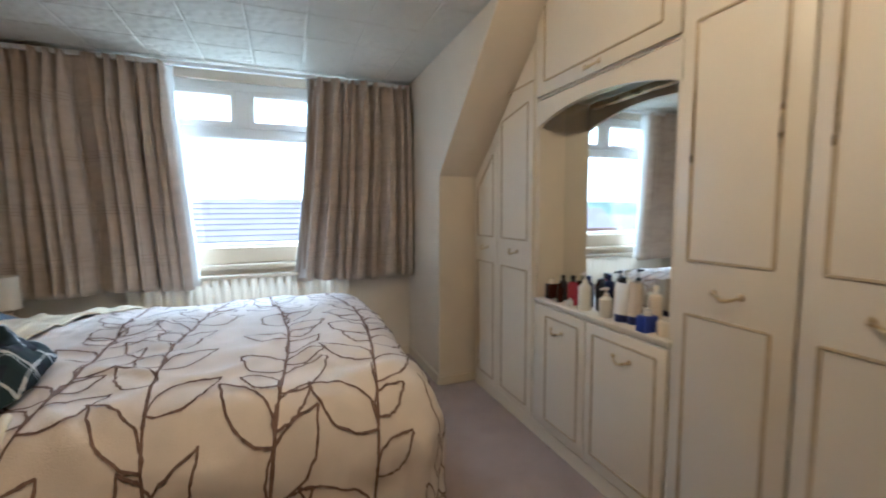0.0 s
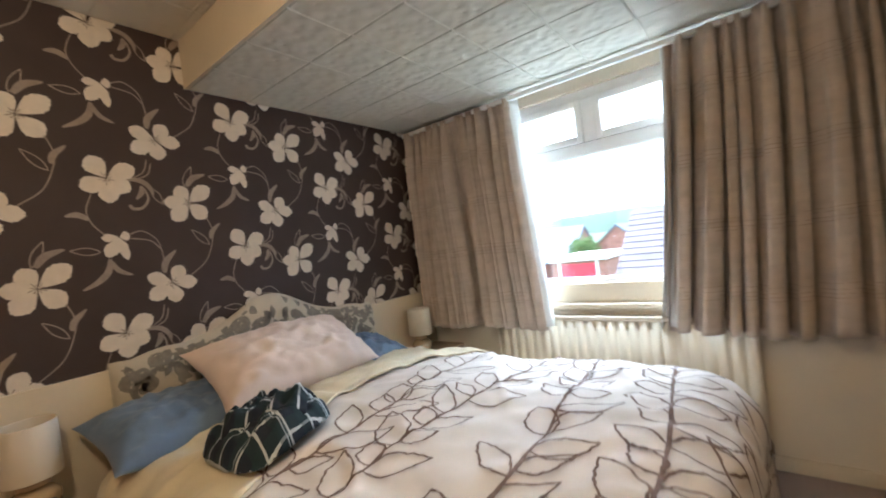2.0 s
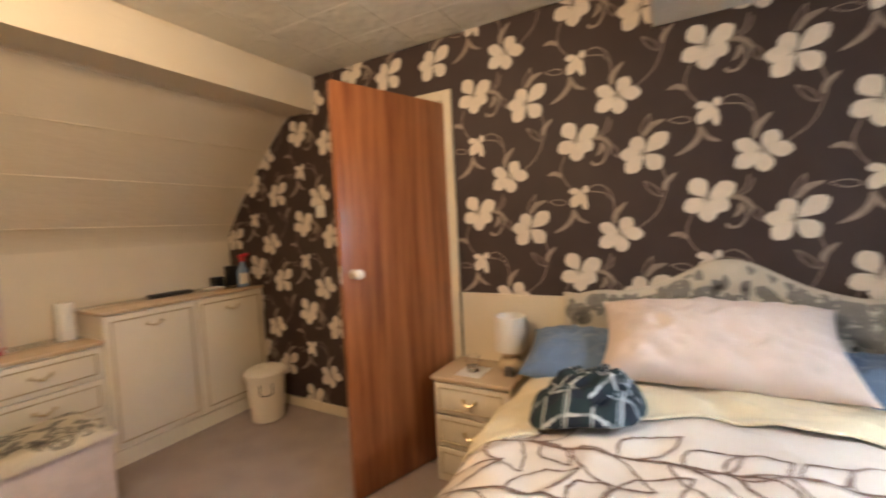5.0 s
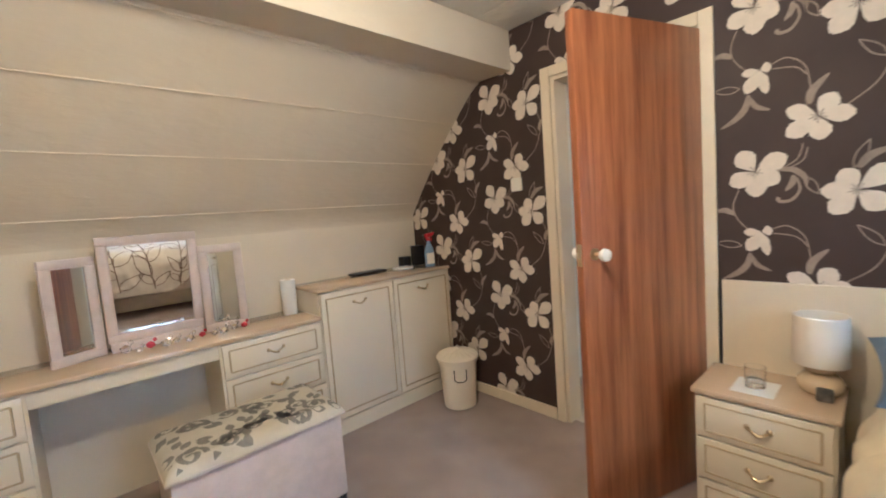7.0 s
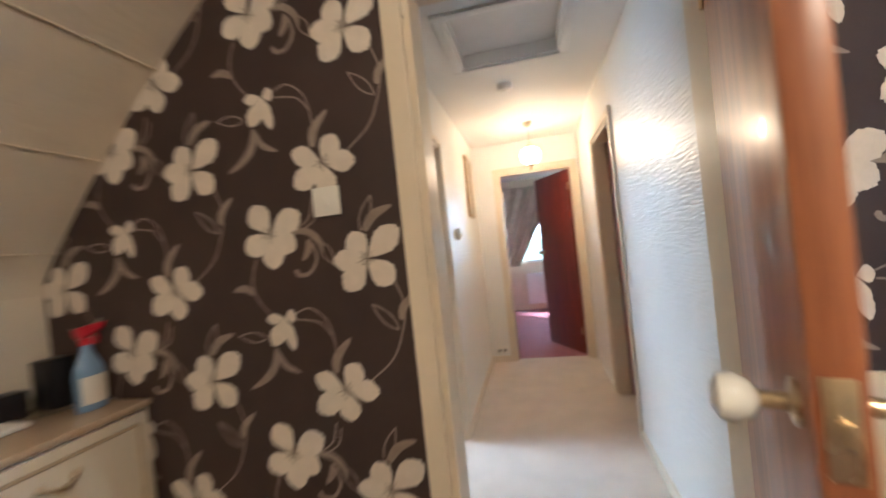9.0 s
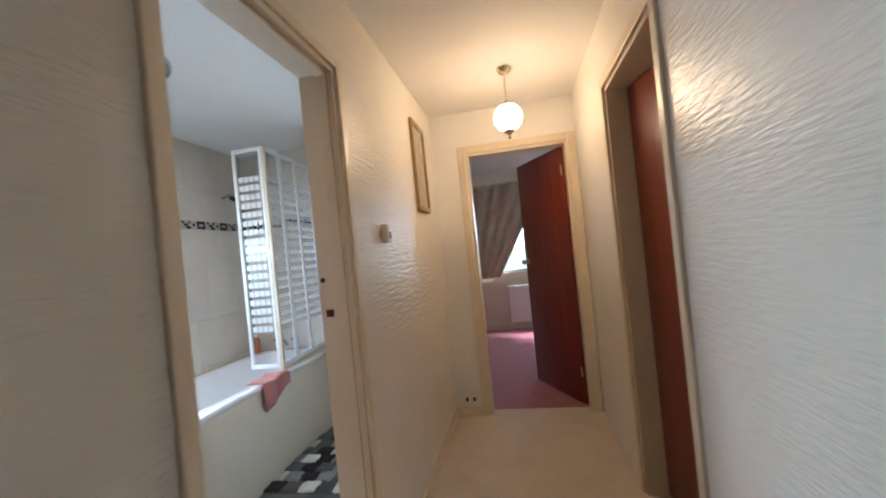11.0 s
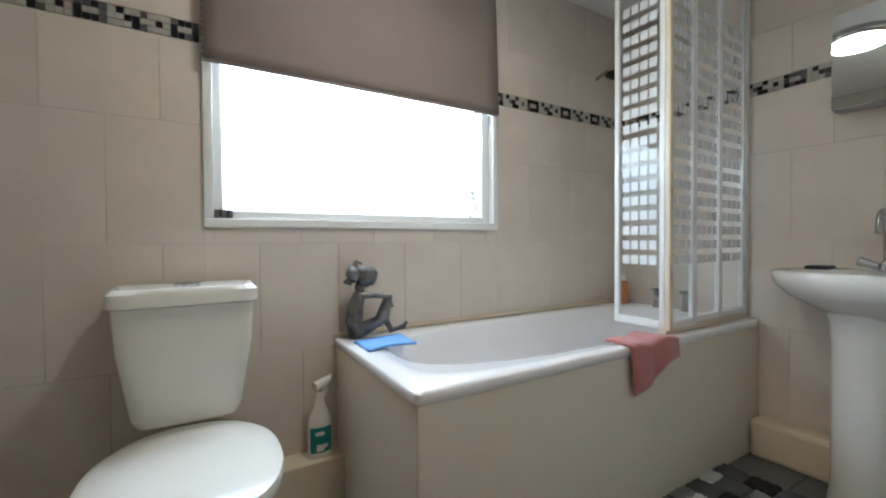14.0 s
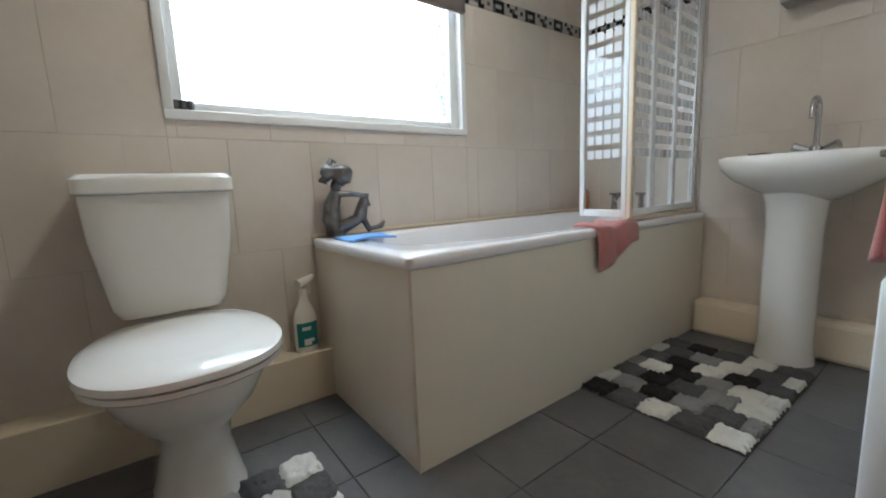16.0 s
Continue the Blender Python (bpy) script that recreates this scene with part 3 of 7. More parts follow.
    if kind == "bud":
        for k, (tip, half) in enumerate((((-4.2, -4.8), 2.9), ((3.0, -6.6), 1.9), ((-5.4, 3.4), 1.9), ((4.6, 4.2), 2.3), ((0.4, -3.2), 3.4))):
            petal(tip, half, k, (0.8, 3.6))
        tendril((4.6, 4.6), (9.6, 5.8), (15.0, 1.0), (16.8, -9.0))
        tendril((4.8, 2.8), (12.0, 1.4), (15.6, -2.4))
        blade(1.3, (-3.2, -5.6), (-4.4, -11.0), (-8.2, -15.0), (-13.4, -17.8))
        blade(1.0, (-3.0, -6.6), (-0.6, -11.0), (4.2, -13.4))
        outline_leaf((-6.2, -2.4), (-16.0, -1.2), 1.5)
    if kind != "bud":
        for i in range(9):
            a = i * 2.4
            q = 0.4 + 0.17 * i
            poly([(q * math.cos(a) + 0.24 * math.cos(j * 1.571), q * math.sin(a) + 0.24 * math.sin(j * 1.571)) for j in range(4)], 2, 0.0042)
        for i in range(10):
            a = radians(12 + 36 * i)
            ln = 2.9 if i % 2 else 2.1
            ribbon([(0.7 * math.cos(a), 0.7 * math.sin(a)), (ln * math.cos(a + 0.08), ln * math.sin(a + 0.08))], lambda t: 0.17, 0.0038)


CELL = (("B", 0.0, 0.0), ("A", 0.31, -0.105), ("C", 0.20, 0.192), ("bud", 0.012, 0.382))
DROP, WIDE = 0.675, 0.564
bm = bmesh.new()


def paper(y_anchor, z_anchor, j0, j1, y_lo, y_hi, squeeze=1.0):
    for j in range(j0, j1):
        for i in range(-3, 4):
            for kind, dy, dz in CELL:
                y = y_anchor + j * WIDE + dy * squeeze
                z = z_anchor + i * DROP + (DROP / 2 if j % 2 else 0) + dz
                if not (y_lo < y < y_hi and 0.0 < z < 2.56):
                    continue
                if -0.33 < y < 0.60 and z < 2.12:
                    continue
                motif_faces(bm, WX, y, z, kind)


paper(0.725, 1.452, -2, 5, 0.30, 3.30)
paper(-0.735, 1.455, -2, 2, -1.75, 0.30, 0.98)
drop = [f for f in bm.faces if -0.25 < f.calc_center_median().y < 0.525 and f.calc_center_median().z < 2.13]
drop += [f for f in bm.faces if f.calc_center_median().z > 2.58 or f.calc_center_median().y > 3.325]
bmesh.ops.delete(bm, geom=list(set(drop)), context="FACES")
part("printed_flowers", bm, [FLOWER, LEAF, DARKDOT], wall_west, "ivory flowers with taupe leaves", 0)


# ---- doors ----
def architrave(name, axis, face, a0, a1, top, width, proud, material, depth0, label):
    """A door lining with an architrave on one face. axis is the wall's normal."""
    bm = bmesh.new()
    spans = ((a0 - width, a0, 0, top + width), (a1, a1 + width, 0, top + width), (a0, a1, top, top + width))
    for p, q, z0, z1 in spans:
        if axis == "x":
            box(bm, face, face + proud, p, q, z0, z1, bevel=0.004)
        else:
            box(bm, p, q, face, face + proud, z0, z1, bevel=0.004)
    lo, hi = sorted((face, depth0))
    for p, q, z0, z1 in ((a0 - 0.001, a0 + 0.022, 0, top), (a1 - 0.022, a1 + 0.001, 0, top), (a0 + 0.022, a1 - 0.022, top - 0.022, top + 0.001)):
        if axis == "x":
            box(bm, lo, hi, p, q, z0, z1)
        else:
            box(bm, p, q, lo, hi, z0, z1)
    return structure(name, bm, material, label, "door frame", 0)


architrave("door_frame_1", "x", WX, -0.25, 0.525, 2.13, 0.06, 0.018, CREAMPAINT, WX - 0.13, "cream gloss painted door frame")


def knob(owner, x, y, z, side, material, label):
    bm = bmesh.new()
    prof = [(0.024, 0.0), (0.024, 0.004), (0.010, 0.008), (0.009, 0.03), (0.02, 0.038), (0.027, 0.052), (0.024, 0.066), (0.012, 0.073), (0.0, 0.074)]
    lathe(bm, prof[:4], steps=20)
    bm2 = lathe(bmesh.new(), prof[3:], steps=20)
    turn = Matrix.Translation((x, y, z)) @ Matrix.Rotation(radians(-90 * side), 4, "X")
    for b in (bm, bm2):
        bmesh.ops.transform(b, matrix=turn, verts=b.verts[:])
    stem = part("knob_rose", bm, BRASS, owner, "brass rose", local=True)
    part("knob", bm2, material, stem, label, local=True)


def door_leaf(name, hinge, tip, height, material, label, knob_mat, knob_label, side=1, latch=True):
    """A flush leaf; local x runs from the hinges to the free edge."""
    h, t = Vector((*hinge, 0.012)), Vector((*tip, 0.012))
    d = t - h
    ob = new(name)
    ob.matrix_world = Matrix.Translation(h) @ Matrix.Rotation(math.atan2(d.y, d.x), 4, "Z")
    ORIGIN[ob.name] = h
    tagged(ob, label, "door")
    w = d.length
    part("leaf", solid(0, w, -0.02, 0.02, 0, height, bevel=0.002), material, ob, local=True)
    for s in (1, -1):
        knob(ob, w - 0.06, 0.02 * s, 1.155, s, knob_mat, knob_label)
    if latch:
        part("latch_plate", solid(w, w + 0.002, -0.012, 0.012, 1.11, 1.2, bevel=0.0005), BRASS, ob, "brass latch plate", local=True)
        part("latch", solid(w + 0.002, w + 0.011, -0.006, 0.006, 1.145, 1.165, bevel=0.002), BRASS, ob, "brass latch tongue", local=True)
    for z in (0.22, 1.85):
        part("hinge", lathe(bmesh.new(), [(0.006, z), (0.006, z + 0.08)], (0.0, 0.024 * side, 0), 8), BRASS, ob, "brass butt hinge", local=True)
    return ob


door_leaf("door_1", (WX + 0.012, 0.515), (-0.985, 0.282), 2.10, MAHOGANY, "open mahogany flush door with white china knob", PORCELAIN, "white china knob", -1)

# ---- bedroom window ----
win = structure("window_1", solid(-0.93, 0.52, WIN_Y + 0.03, WIN_Y + 0.09, 0.86, 0.905), PVC, "white upvc bedroom window with two top lights", "window")
bm = bmesh.new()
y0, y1 = WIN_Y + 0.03, WIN_Y + 0.09
box(bm, -0.93, -0.87, y0, y1, 0.905, 2.18, bevel=0.006)
box(bm, 0.46, 0.52, y0, y1, 0.905, 2.18, bevel=0.006)
box(bm, -0.87, 0.46, y0, y1, 2.12, 2.18, bevel=0.006)
box(bm, -0.87, 0.46, y0 - 0.006, y1, 1.775, 1.855, bevel=0.008)
box(bm, -0.305, -0.225, y0 - 0.006, y1, 1.855, 2.12, bevel=0.008)
box(bm, -0.87, 0.46, y0, y1, 0.905, 1.01, bevel=0.006)
part("window_frame", bm, PVC, win)
bm = bmesh.new()
for a, b in ((-0.87, -0.305), (-0.225, 0.46)):
    for p, q, r, s in ((a, a + 0.04, 1.855, 2.12), (b - 0.04, b, 1.855, 2.12), (a + 0.04, b - 0.04, 1.855, 1.90), (a + 0.04, b - 0.04, 2.08, 2.12)):
        box(bm, p, q, y0 - 0.014, y0 + 0.03, r, s, bevel=0.004)
part("top_light_frame", bm, PVC, win)
for a, b, c, d in ((-0.83, -0.345, 1.90, 2.08), (-0.185, 0.42, 1.90, 2.08), (-0.87, 0.46, 1.01, 1.775)):
    pn = part("pane", solid(a, b, y0 + 0.028, y0 + 0.032, c, d), GLASS, win, "clear glass pane")
    pn.visible_shadow = False
sill = structure("window_sill_1", solid(-1.02, 0.60, WIN_Y - 0.055, WIN_Y + 0.03, 0.825, 0.858, bevel=0.006), CREAMPAINT, "cream painted wooden window sill", "sill")
structure("trim_window_apron", solid(-0.93, 0.52, WIN_Y - 0.004, WIN_Y + 0.028, 0.862, 0.98, bevel=0.003), CREAMPAINT, "cream board under the window", "trim")
bm = bmesh.new()
box(bm, WX + 0.03, 0.96, WIN_Y - 0.15, WIN_Y - 0.12, LOW - 0.05, LOW - 0.022, bevel=0.004)
structure("curtain_rail", bm, PVC, "white plastic curtain track below ceiling", "curtain rail")


# ---- bedroom: curtains and radiator ----
def curtain(name, x_out, x_in_top, x_in_bot, z_bot, folds, label, seed):
    ob = thing(name, ((x_out + x_in_top) / 2, WIN_Y - 0.1, z_bot), label, "curtain", "bedroom curtains")
    rnd = random.Random(seed)
    ph = [rnd.uniform(0, 6.28) for _ in range(4)]

    def f(u, v):
        z = LOW - 0.03 + (z_bot - LOW + 0.03) * v
        inner = x_in_top + (x_in_bot - x_in_top) * v ** 1.2
        x = x_out + (inner - x_out) * u
        w = u + 0.03 * math.sin(u * 11 + ph[1]) + 0.018 * math.sin(u * 23 + ph[3]) + 0.010 * math.sin(3 * v + ph[2])
        k = w * folds * 2 * math.pi + ph[0]
        gather = 1 + 0.35 * math.sin(u * 17 + ph[2])
        amp = (0.024 + 0.026 * min(1, v * 4)) * gather
        y = WIN_Y - 0.135 - amp * (3.0 * abs(math.sin(k / 2 + 0.4)) ** 0.75 - 1.8 + 0.2 * math.sin(k)) + 0.008 * math.sin(w * folds * 4.7 + ph[3] + 3 * v)
        if v < 0.05:
            y += 0.008 * math.sin(k * 3)
        return (x + 0.016 * math.sin(2 * k) * min(1, v * 4), y + 0.008 * math.sin(5 * v + 9 * u), z + 0.010 * math.sin(u * 9 + ph[2]) * v)

    lining = sheet(bmesh.new(), 16, 30, lambda u, v: tuple(Vector(f(0.9 + 0.1 * u, v * 0.985)) + Vector(((0.020 * u + 0.015 * v * u) * (1 if x_in_top > x_out else -1), 0.020 + 0.004 * math.sin(u * 9), 0))))
    li = part("lining", lining, NET, ob, "white lining showing at the edge", smooth=80)
    li.modifiers.new("thickness", "SOLIDIFY").thickness = 0.002
    c = part("drape", sheet(bmesh.new(), 220, 36, f), CURTAIN, ob, smooth=80)
    m = c.modifiers.new("thickness", "SOLIDIFY")
    m.thickness = 0.003
    bm = bmesh.new()
    for v0 in (0.17, 0.40, 0.62, 0.84):
        for k in range(4):
            vv = v0 + 0.014 * k + rnd.uniform(-0.003, 0.003)
            a, b = (0.04, 0.96)
            pts = [Vector(f(a + (b - a) * i / 90, vv)) - Vector((0, 0.0065, 0)) for i in range(91)]
            for i in range(90):
                if rnd.random() < 0.72:
                    p, q = pts[i], pts[i + 1]
                    d = Vector((0, 0, 0.0018))
                    bm.faces.new([bm.verts.new(p - d), bm.verts.new(q - d), bm.verts.new(q + d), bm.verts.new(p + d)])
    part("woven_stripe", bm, CURTAINBAND, ob, "darker woven cord stripes", 0)
    return ob


curtain("curtain", WX + 0.05, -0.69, -0.62, 0.72, 11, "oatmeal woven curtain drawn back, hung short", 3)
curtain("curtain", 0.95, 0.20, 0.06, 0.715, 9, "oatmeal woven curtain drawn back, hung short", 8)

rad = thing("radiator", (-0.25, WIN_Y - 0.05, 0.12), "cream ribbed steel panel radiator under window", "radiator")
bm = sheet(bmesh.new(), 192, 1, lambda u, v: (-1.02 + 1.46 * u, WIN_Y - 0.075 + 0.006 * max(-1, min(1, 2.2 * math.sin(u * 2 * math.pi * 24))), 0.14 + 0.62 * v))
p = part("front_panel", bm, CREAM, rad, smooth=50)
p.modifiers.new("thickness", "SOLIDIFY").thickness = 0.012
part("top_grille", solid(-1.03, 0.45, WIN_Y - 0.09, WIN_Y - 0.005, 0.76, 0.785, bevel=0.006), CREAM, rad)
part("side_panel", solid(0.44, 0.45, WIN_Y - 0.085, WIN_Y - 0.005, 0.14, 0.76), CREAM, rad)
part("side_panel", solid(-1.03, -1.02, WIN_Y - 0.085, WIN_Y - 0.005, 0.14, 0.76), CREAM, rad)
for x in (-0.85, 0.3):
    part("bracket", solid(x, x + 0.03, WIN_Y - 0.06, WIN_Y, 0.1, 0.7), CREAM, rad)

# ---- bedroom: fitted wardrobes ----
M = face_plane((WARD_X, 0, 0), (0, -1, 0), (-1, 0, 0))   # u = -y


def wardrobe_carcass(name, y0, y1, z0, z1, label, depth=0.58):
    ob = thing(name, (WARD_X + 0.3, (y0 + y1) / 2, z0), label, "wardrobe", "fitted bedroom wardrobes")
    part("body", solid(WARD_X, WARD_X + depth, y0 + 0.002, y1 - 0.002, z0, z1), CREAM, ob)
    return ob


# pair of doors cut to the slope: y 2.575 to 1.825
ob = thing("wardrobe", (WARD_X + 0.3, 2.2, 0), "cream fitted wardrobe cut to the roof slope", "wardrobe", "fitted bedroom wardrobes")


def slope_z(y):
    return 1.45 + (2.575 - y) * 0.92 if y > 1.72 else 2.235


bm = bmesh.new()
pr = [(2.55, 0), (2.55, slope_z(2.55) - 0.02), (1.825, slope_z(1.825) - 0.02), (1.825, 0)]
ends = [[bm.verts.new((x, y, z)) for y, z in pr] for x in (WARD_X, WARD_X + 0.58)]
for i in range(4):
    bm.faces.new((ends[0][i], ends[0][(i + 1) % 4], ends[1][(i + 1) % 4], ends[1][i]))
bm.faces.new(list(reversed(ends[0])))
bm.faces.new(ends[1])
part("body", bm, CREAM, ob)
part("plinth", fbox(M, -2.55, -1.825, 0, 0.075, 0.0, 0.01), CREAM, ob)
for ya, yb in ((2.545, 2.225), (2.215, 1.835)):
    cut = [(-ya, 0.085), (-yb, 0.085), (-yb, slope_z(yb) - 0.04), (-ya, slope_z(ya) - 0.04)]
    mid = (ya + yb) / 2
    up = [(-ya + 0.05, 1.07), (-yb - 0.05, 1.07), (-yb - 0.05, slope_z(yb + 0.05) - 0.14 if yb > 2 else 1.81), (-ya + 0.05, slope_z(ya - 0.05) - 0.14 if yb > 2 else 1.76)]
    cabinet_door(ob, M, 0, 0, 0, 0, [(-ya + 0.05, -yb - 0.05, 0.13, 0.90), tuple(up)], (-mid + (0.0 if yb > 2 else 0.0), 1.0), cut=cut)
part("top_rail", fbox(M, -2.215, -1.835, 1.90, 1.912, 0.018, 0.021), MOULD, ob, "gilded bead")

# dressing alcove: lower cupboards, arch, mirror, top cupboard; y 1.82 to 0.975
ob = thing("dresser_unit", (WARD_X + 0.3, 1.4, 0), "cream fitted dresser cupboards beneath mirror alcove", "dresser")
part("body", solid(WARD_X, WARD_X + 0.58, 0.978, 1.818, 0.0, 0.745), CREAM, ob)
part("plinth", fbox(M, -1.818, -0.978, 0, 0.075, 0.0, 0.01), CREAM, ob)
part("worktop", solid(WARD_X - 0.02, WARD_X + 0.18, 0.978, 1.818, 0.747, 0.768, bevel=0.005), CREAM, ob)
cabinet_door(ob, M, -1.81, -1.41, 0.085, 0.735, [(-1.70, -1.455, 0.14, 0.69)], (-1.61, 0.635))
cabinet_door(ob, M, -1.40, -0.985, 0.085, 0.735, [(-1.355, -1.03, 0.14, 0.69)], (-1.19, 0.635))

al = thing("mirror_alcove", (WARD_X + 0.3, 1.4, 0.77), "cream arched alcove with mirror back", "alcove")
part("side_panel", solid(WARD_X, WARD_X + 0.56, 1.800, 1.818, 0.77, 1.80), CREAM, al)
part("side_panel", solid(WARD_X, WARD_X + 0.56, 0.978, 0.996, 0.77, 1.80), CREAM, al)
part("mirror", solid(WARD_X + 0.160, WARD_X + 0.166, 0.997, 1.799, 0.772, 1.775), MIRROR, al, "large silvered alcove mirror")
part("back_panel", solid(WARD_X + 0.167, WARD_X + 0.18, 0.997, 1.799, 0.772, 1.79), CREAM, al)
bm = bmesh.new()
n = 28
low = [(-1.818 + 0.84 * i / n, 1.655 + 0.075 * math.sin(math.pi * i / n) ** 0.8) for i in range(n + 1)]
vs = [[bm.verts.new((u, v, q)) for u, v in low] + [bm.verts.new((u, 1.79, q)) for u, v in reversed(low)] for q in (-0.012, 0.010)]
kk = len(vs[0])
for i in range(kk):
    bm.faces.new((vs[0][i], vs[0][(i + 1) % kk], vs[1][(i + 1) % kk], vs[1][i]))
for i in range(n):
    for q in (0, 1):
        bm.faces.new((vs[q][i], vs[q][i + 1], vs[q][kk - 2 - i], vs[q][kk - 1 - i]))
bmesh.ops.transform(bm, matrix=M, verts=bm.verts[:])
part("arch_pelmet", bm, CREAM, al)
part("lamp_strip", solid(WARD_X + 0.05, WARD_X + 0.09, 1.1, 1.7, 1.745, 1.775, bevel=0.006), BRASS, al, "unlit brass strip lamp")

ob = wardrobe_carcass("top_cupboard", 0.976, 1.82, 1.80, 2.47, "cream top cupboard above the alcove")
tagged(ob, category="cupboard")
cabinet_door(ob, M, -1.81, -0.985, 1.81, 2.46, [(-1.74, -1.055, 1.875, 2.40)], (-1.40, 1.845))

# tall wardrobe doors
for y1, y0 in ((0.966, 0.606), (0.596, 0.236), (0.226, -0.134), (-0.144, -0.504)):
    ob = wardrobe_carcass("wardrobe", y0 - 0.005, y1 + 0.005, 0.0, 2.48 if y0 > -0.5 else 2.24, "tall cream fitted wardrobe with beaded panel door")
    part("plinth", fbox(M, -y1, -y0, 0, 0.075, 0.0, 0.01), CREAM, ob)
    cabinet_door(ob, M, -y1, -y0, 0.085, 2.20, [(-y1 + 0.045, -y0 - 0.06, 0.15, 0.885), (-y1 + 0.045, -y0 - 0.06, 1.065, 1.82)], (-(y0 + y1) / 2, 0.972))
    # short shiny strips laid over the moulding sides imitate a highlight, no separate bead
    for s in (-y1 + 0.045, -y0 - 0.06):
        part("glint_bead", moulding(M, s, s, 1.38, 1.62, 0.020, w=0.011), BRASS, ob, "brass strip added as a highlight on the moulding")
structure("wall_wardrobe_end", solid(WARD_X + 0.02, 1.86, -1.66, -0.515, 0, 2.3), MAGNOLIA, "plain cream wall beside the wardrobes", "wall")

# ---- bedroom: bottles in the alcove ----
PINKB = mat("raspberry_plastic", (0.45, 0.05, 0.07), 0.25, vary=0.1, bump=0)
NAVYB = mat("navy_plastic", (0.02, 0.03, 0.12), 0.3, vary=0.1, bump=0)
BROWNB = mat("amber_brown_glass", (0.05, 0.015, 0.008), 0.12, vary=0.1, bump=0)
WHITEB = mat("white_bottle_plastic", (0.78, 0.74, 0.66), 0.25, vary=0.03, bump=0)
BLUEB = mat("blue_tub_plastic", (0.03, 0.06, 0.35), 0.3, vary=0.08, bump=0)
CREAMB = mat("cream_lotion_plastic", (0.72, 0.60, 0.44), 0.3, vary=0.05, bump=0)


def bottle(x, y, z, r, h, body, cap, label, kind="round", capname="cap"):
    ob = thing("bottle", (x, y, z), label, "bottle", "toiletries in the alcove")
    if kind == "round":
        part("bottle_body", lathe(bmesh.new(), [(r * 0.9, 0), (r, 0.006), (r, h * 0.68), (r * 0.85, h * 0.76), (r * 0.42, h * 0.80)], (x, y, z), 18), body, ob)
        part(capname, lathe(bmesh.new(), [(r * 0.45, h * 0.80), (r * 0.47, h * 0.97), (r * 0.4, h)], (x, y, z), 16), cap, ob)
    elif kind == "pump":
        part("bottle_body", lathe(bmesh.new(), [(r * 0.9, 0), (r, 0.006), (r, h * 0.62), (r * 0.6, h * 0.70), (r * 0.35, h * 0.73)], (x, y, z), 18, (1, 0.75)), body, ob)
        bm = lathe(bmesh.new(), [(r * 0.38, h * 0.73), (r * 0.38, h * 0.80), (r * 0.12, h * 0.81), (r * 0.12, h * 0.93), (r * 0.36, h * 0.94), (r * 0.36, h)], (x, y, z), 14)
        tube(bm, [(x, y, z + h * 0.97), (x - 0.03, y, z + h * 0.965)], 0.005, 6)
        part("pump", bm, cap, ob)
    elif kind == "tube":
        bm = bmesh.new()
        rings = []
        for k in range(7):
            s = k / 6
            a, b = r, r * (0.75 * (1 - s) + 0.05)
            rings.append([bm.verts.new((x + b * math.cos(q * 0.3927), y + a * math.sin(q * 0.3927), z + h * (0.2 + 0.8 * s))) for q in range(16)])
        for p, q in zip(rings, rings[1:]):
            for i in range(16):
                bm.faces.new((p[i], p[(i + 1) % 16], q[(i + 1) % 16], q[i]))
        bm.faces.new(rings[0])
        bm.faces.new(rings[-1])
        part("tube_body", bm, body, ob)
        part("cap", lathe(bmesh.new(), [(r * 0.8, 0), (r * 0.85, h * 0.2)], (x, y, z), 16), cap, ob)
    else:
        part("bottle_body", solid(x - r, x + r, y - r * 0.7, y + r * 0.7, z, z + h * 0.75, bevel=0.006), body, ob)
        part("cap", lathe(bmesh.new(), [(r * 0.5, h * 0.75), (r * 0.5, h)], (x, y, z), 14), cap, ob)
    return ob


ZT = 0.768
for y, x, r, h, b, c, k, lab in (
    (1.755, 1.30, .030, .105, BROWNB, WHITEB, "flat", "small dark brown perfume bottle in alcove"),
    (1.700, 1.33, .022, .13, BLACK, BLACK, "round", "black spray bottle in alcove"),
    (1.660, 1.28, .017, .10, BROWNB, BROWNB, "round", "slim dark brown bottle in alcove"),
    (1.585, 1.30, .026, .145, PINKB, BLACK, "round", "raspberry red bottle with black cap"),
    (1.520, 1.34, .024, .15, NAVYB, NAVYB, "round", "tall dark blue bottle in alcove"),
    (1.475, 1.28, .034, .175, WHITEB, WHITEB, "pump", "white lotion bottle with pump"),
    (1.430, 1.34, .026, .15, BLACK, BLACK, "round", "black topped bottle in alcove"),
    (1.335, 1.35, .026, .20, CREAMB, BLACK, "pump", "tall cream lotion bottle with pump"),
    (1.330, 1.27, .032, .13, WHITEB, CREAMB, "pump", "short white pump bottle in alcove"),
    (1.260, 1.29, .036, .16, WHITEB, NAVYB, "tube", "white cream tube standing on navy cap"),
    (1.205, 1.30, .030, .17, CREAMB, NAVYB, "tube", "cream tube standing on navy cap"),
    (1.130, 1.33, .026, .17, CREAMB, WHITEB, "round", "pale green tinted bottle in alcove"),
    (1.105, 1.26, .034, .085, BLUEB, WHITEB, "flat", "blue tub with white lid"),
    (1.040, 1.28, .030, .07, CREAMB, WHITEB, "round", "short cream pot in alcove"),
    (1.560, 1.265, .014, .04, WHITEB, WHITEB, "round", "tiny white pot in alcove"),
):
    bottle(x, y, ZT, r, h, b, c, lab, k)

# ---- bedroom: bed ----
BX0, BX1, BY, BH = -1.60, 0.44, 1.93, 0.76      # head, foot, middle line, half width of the top
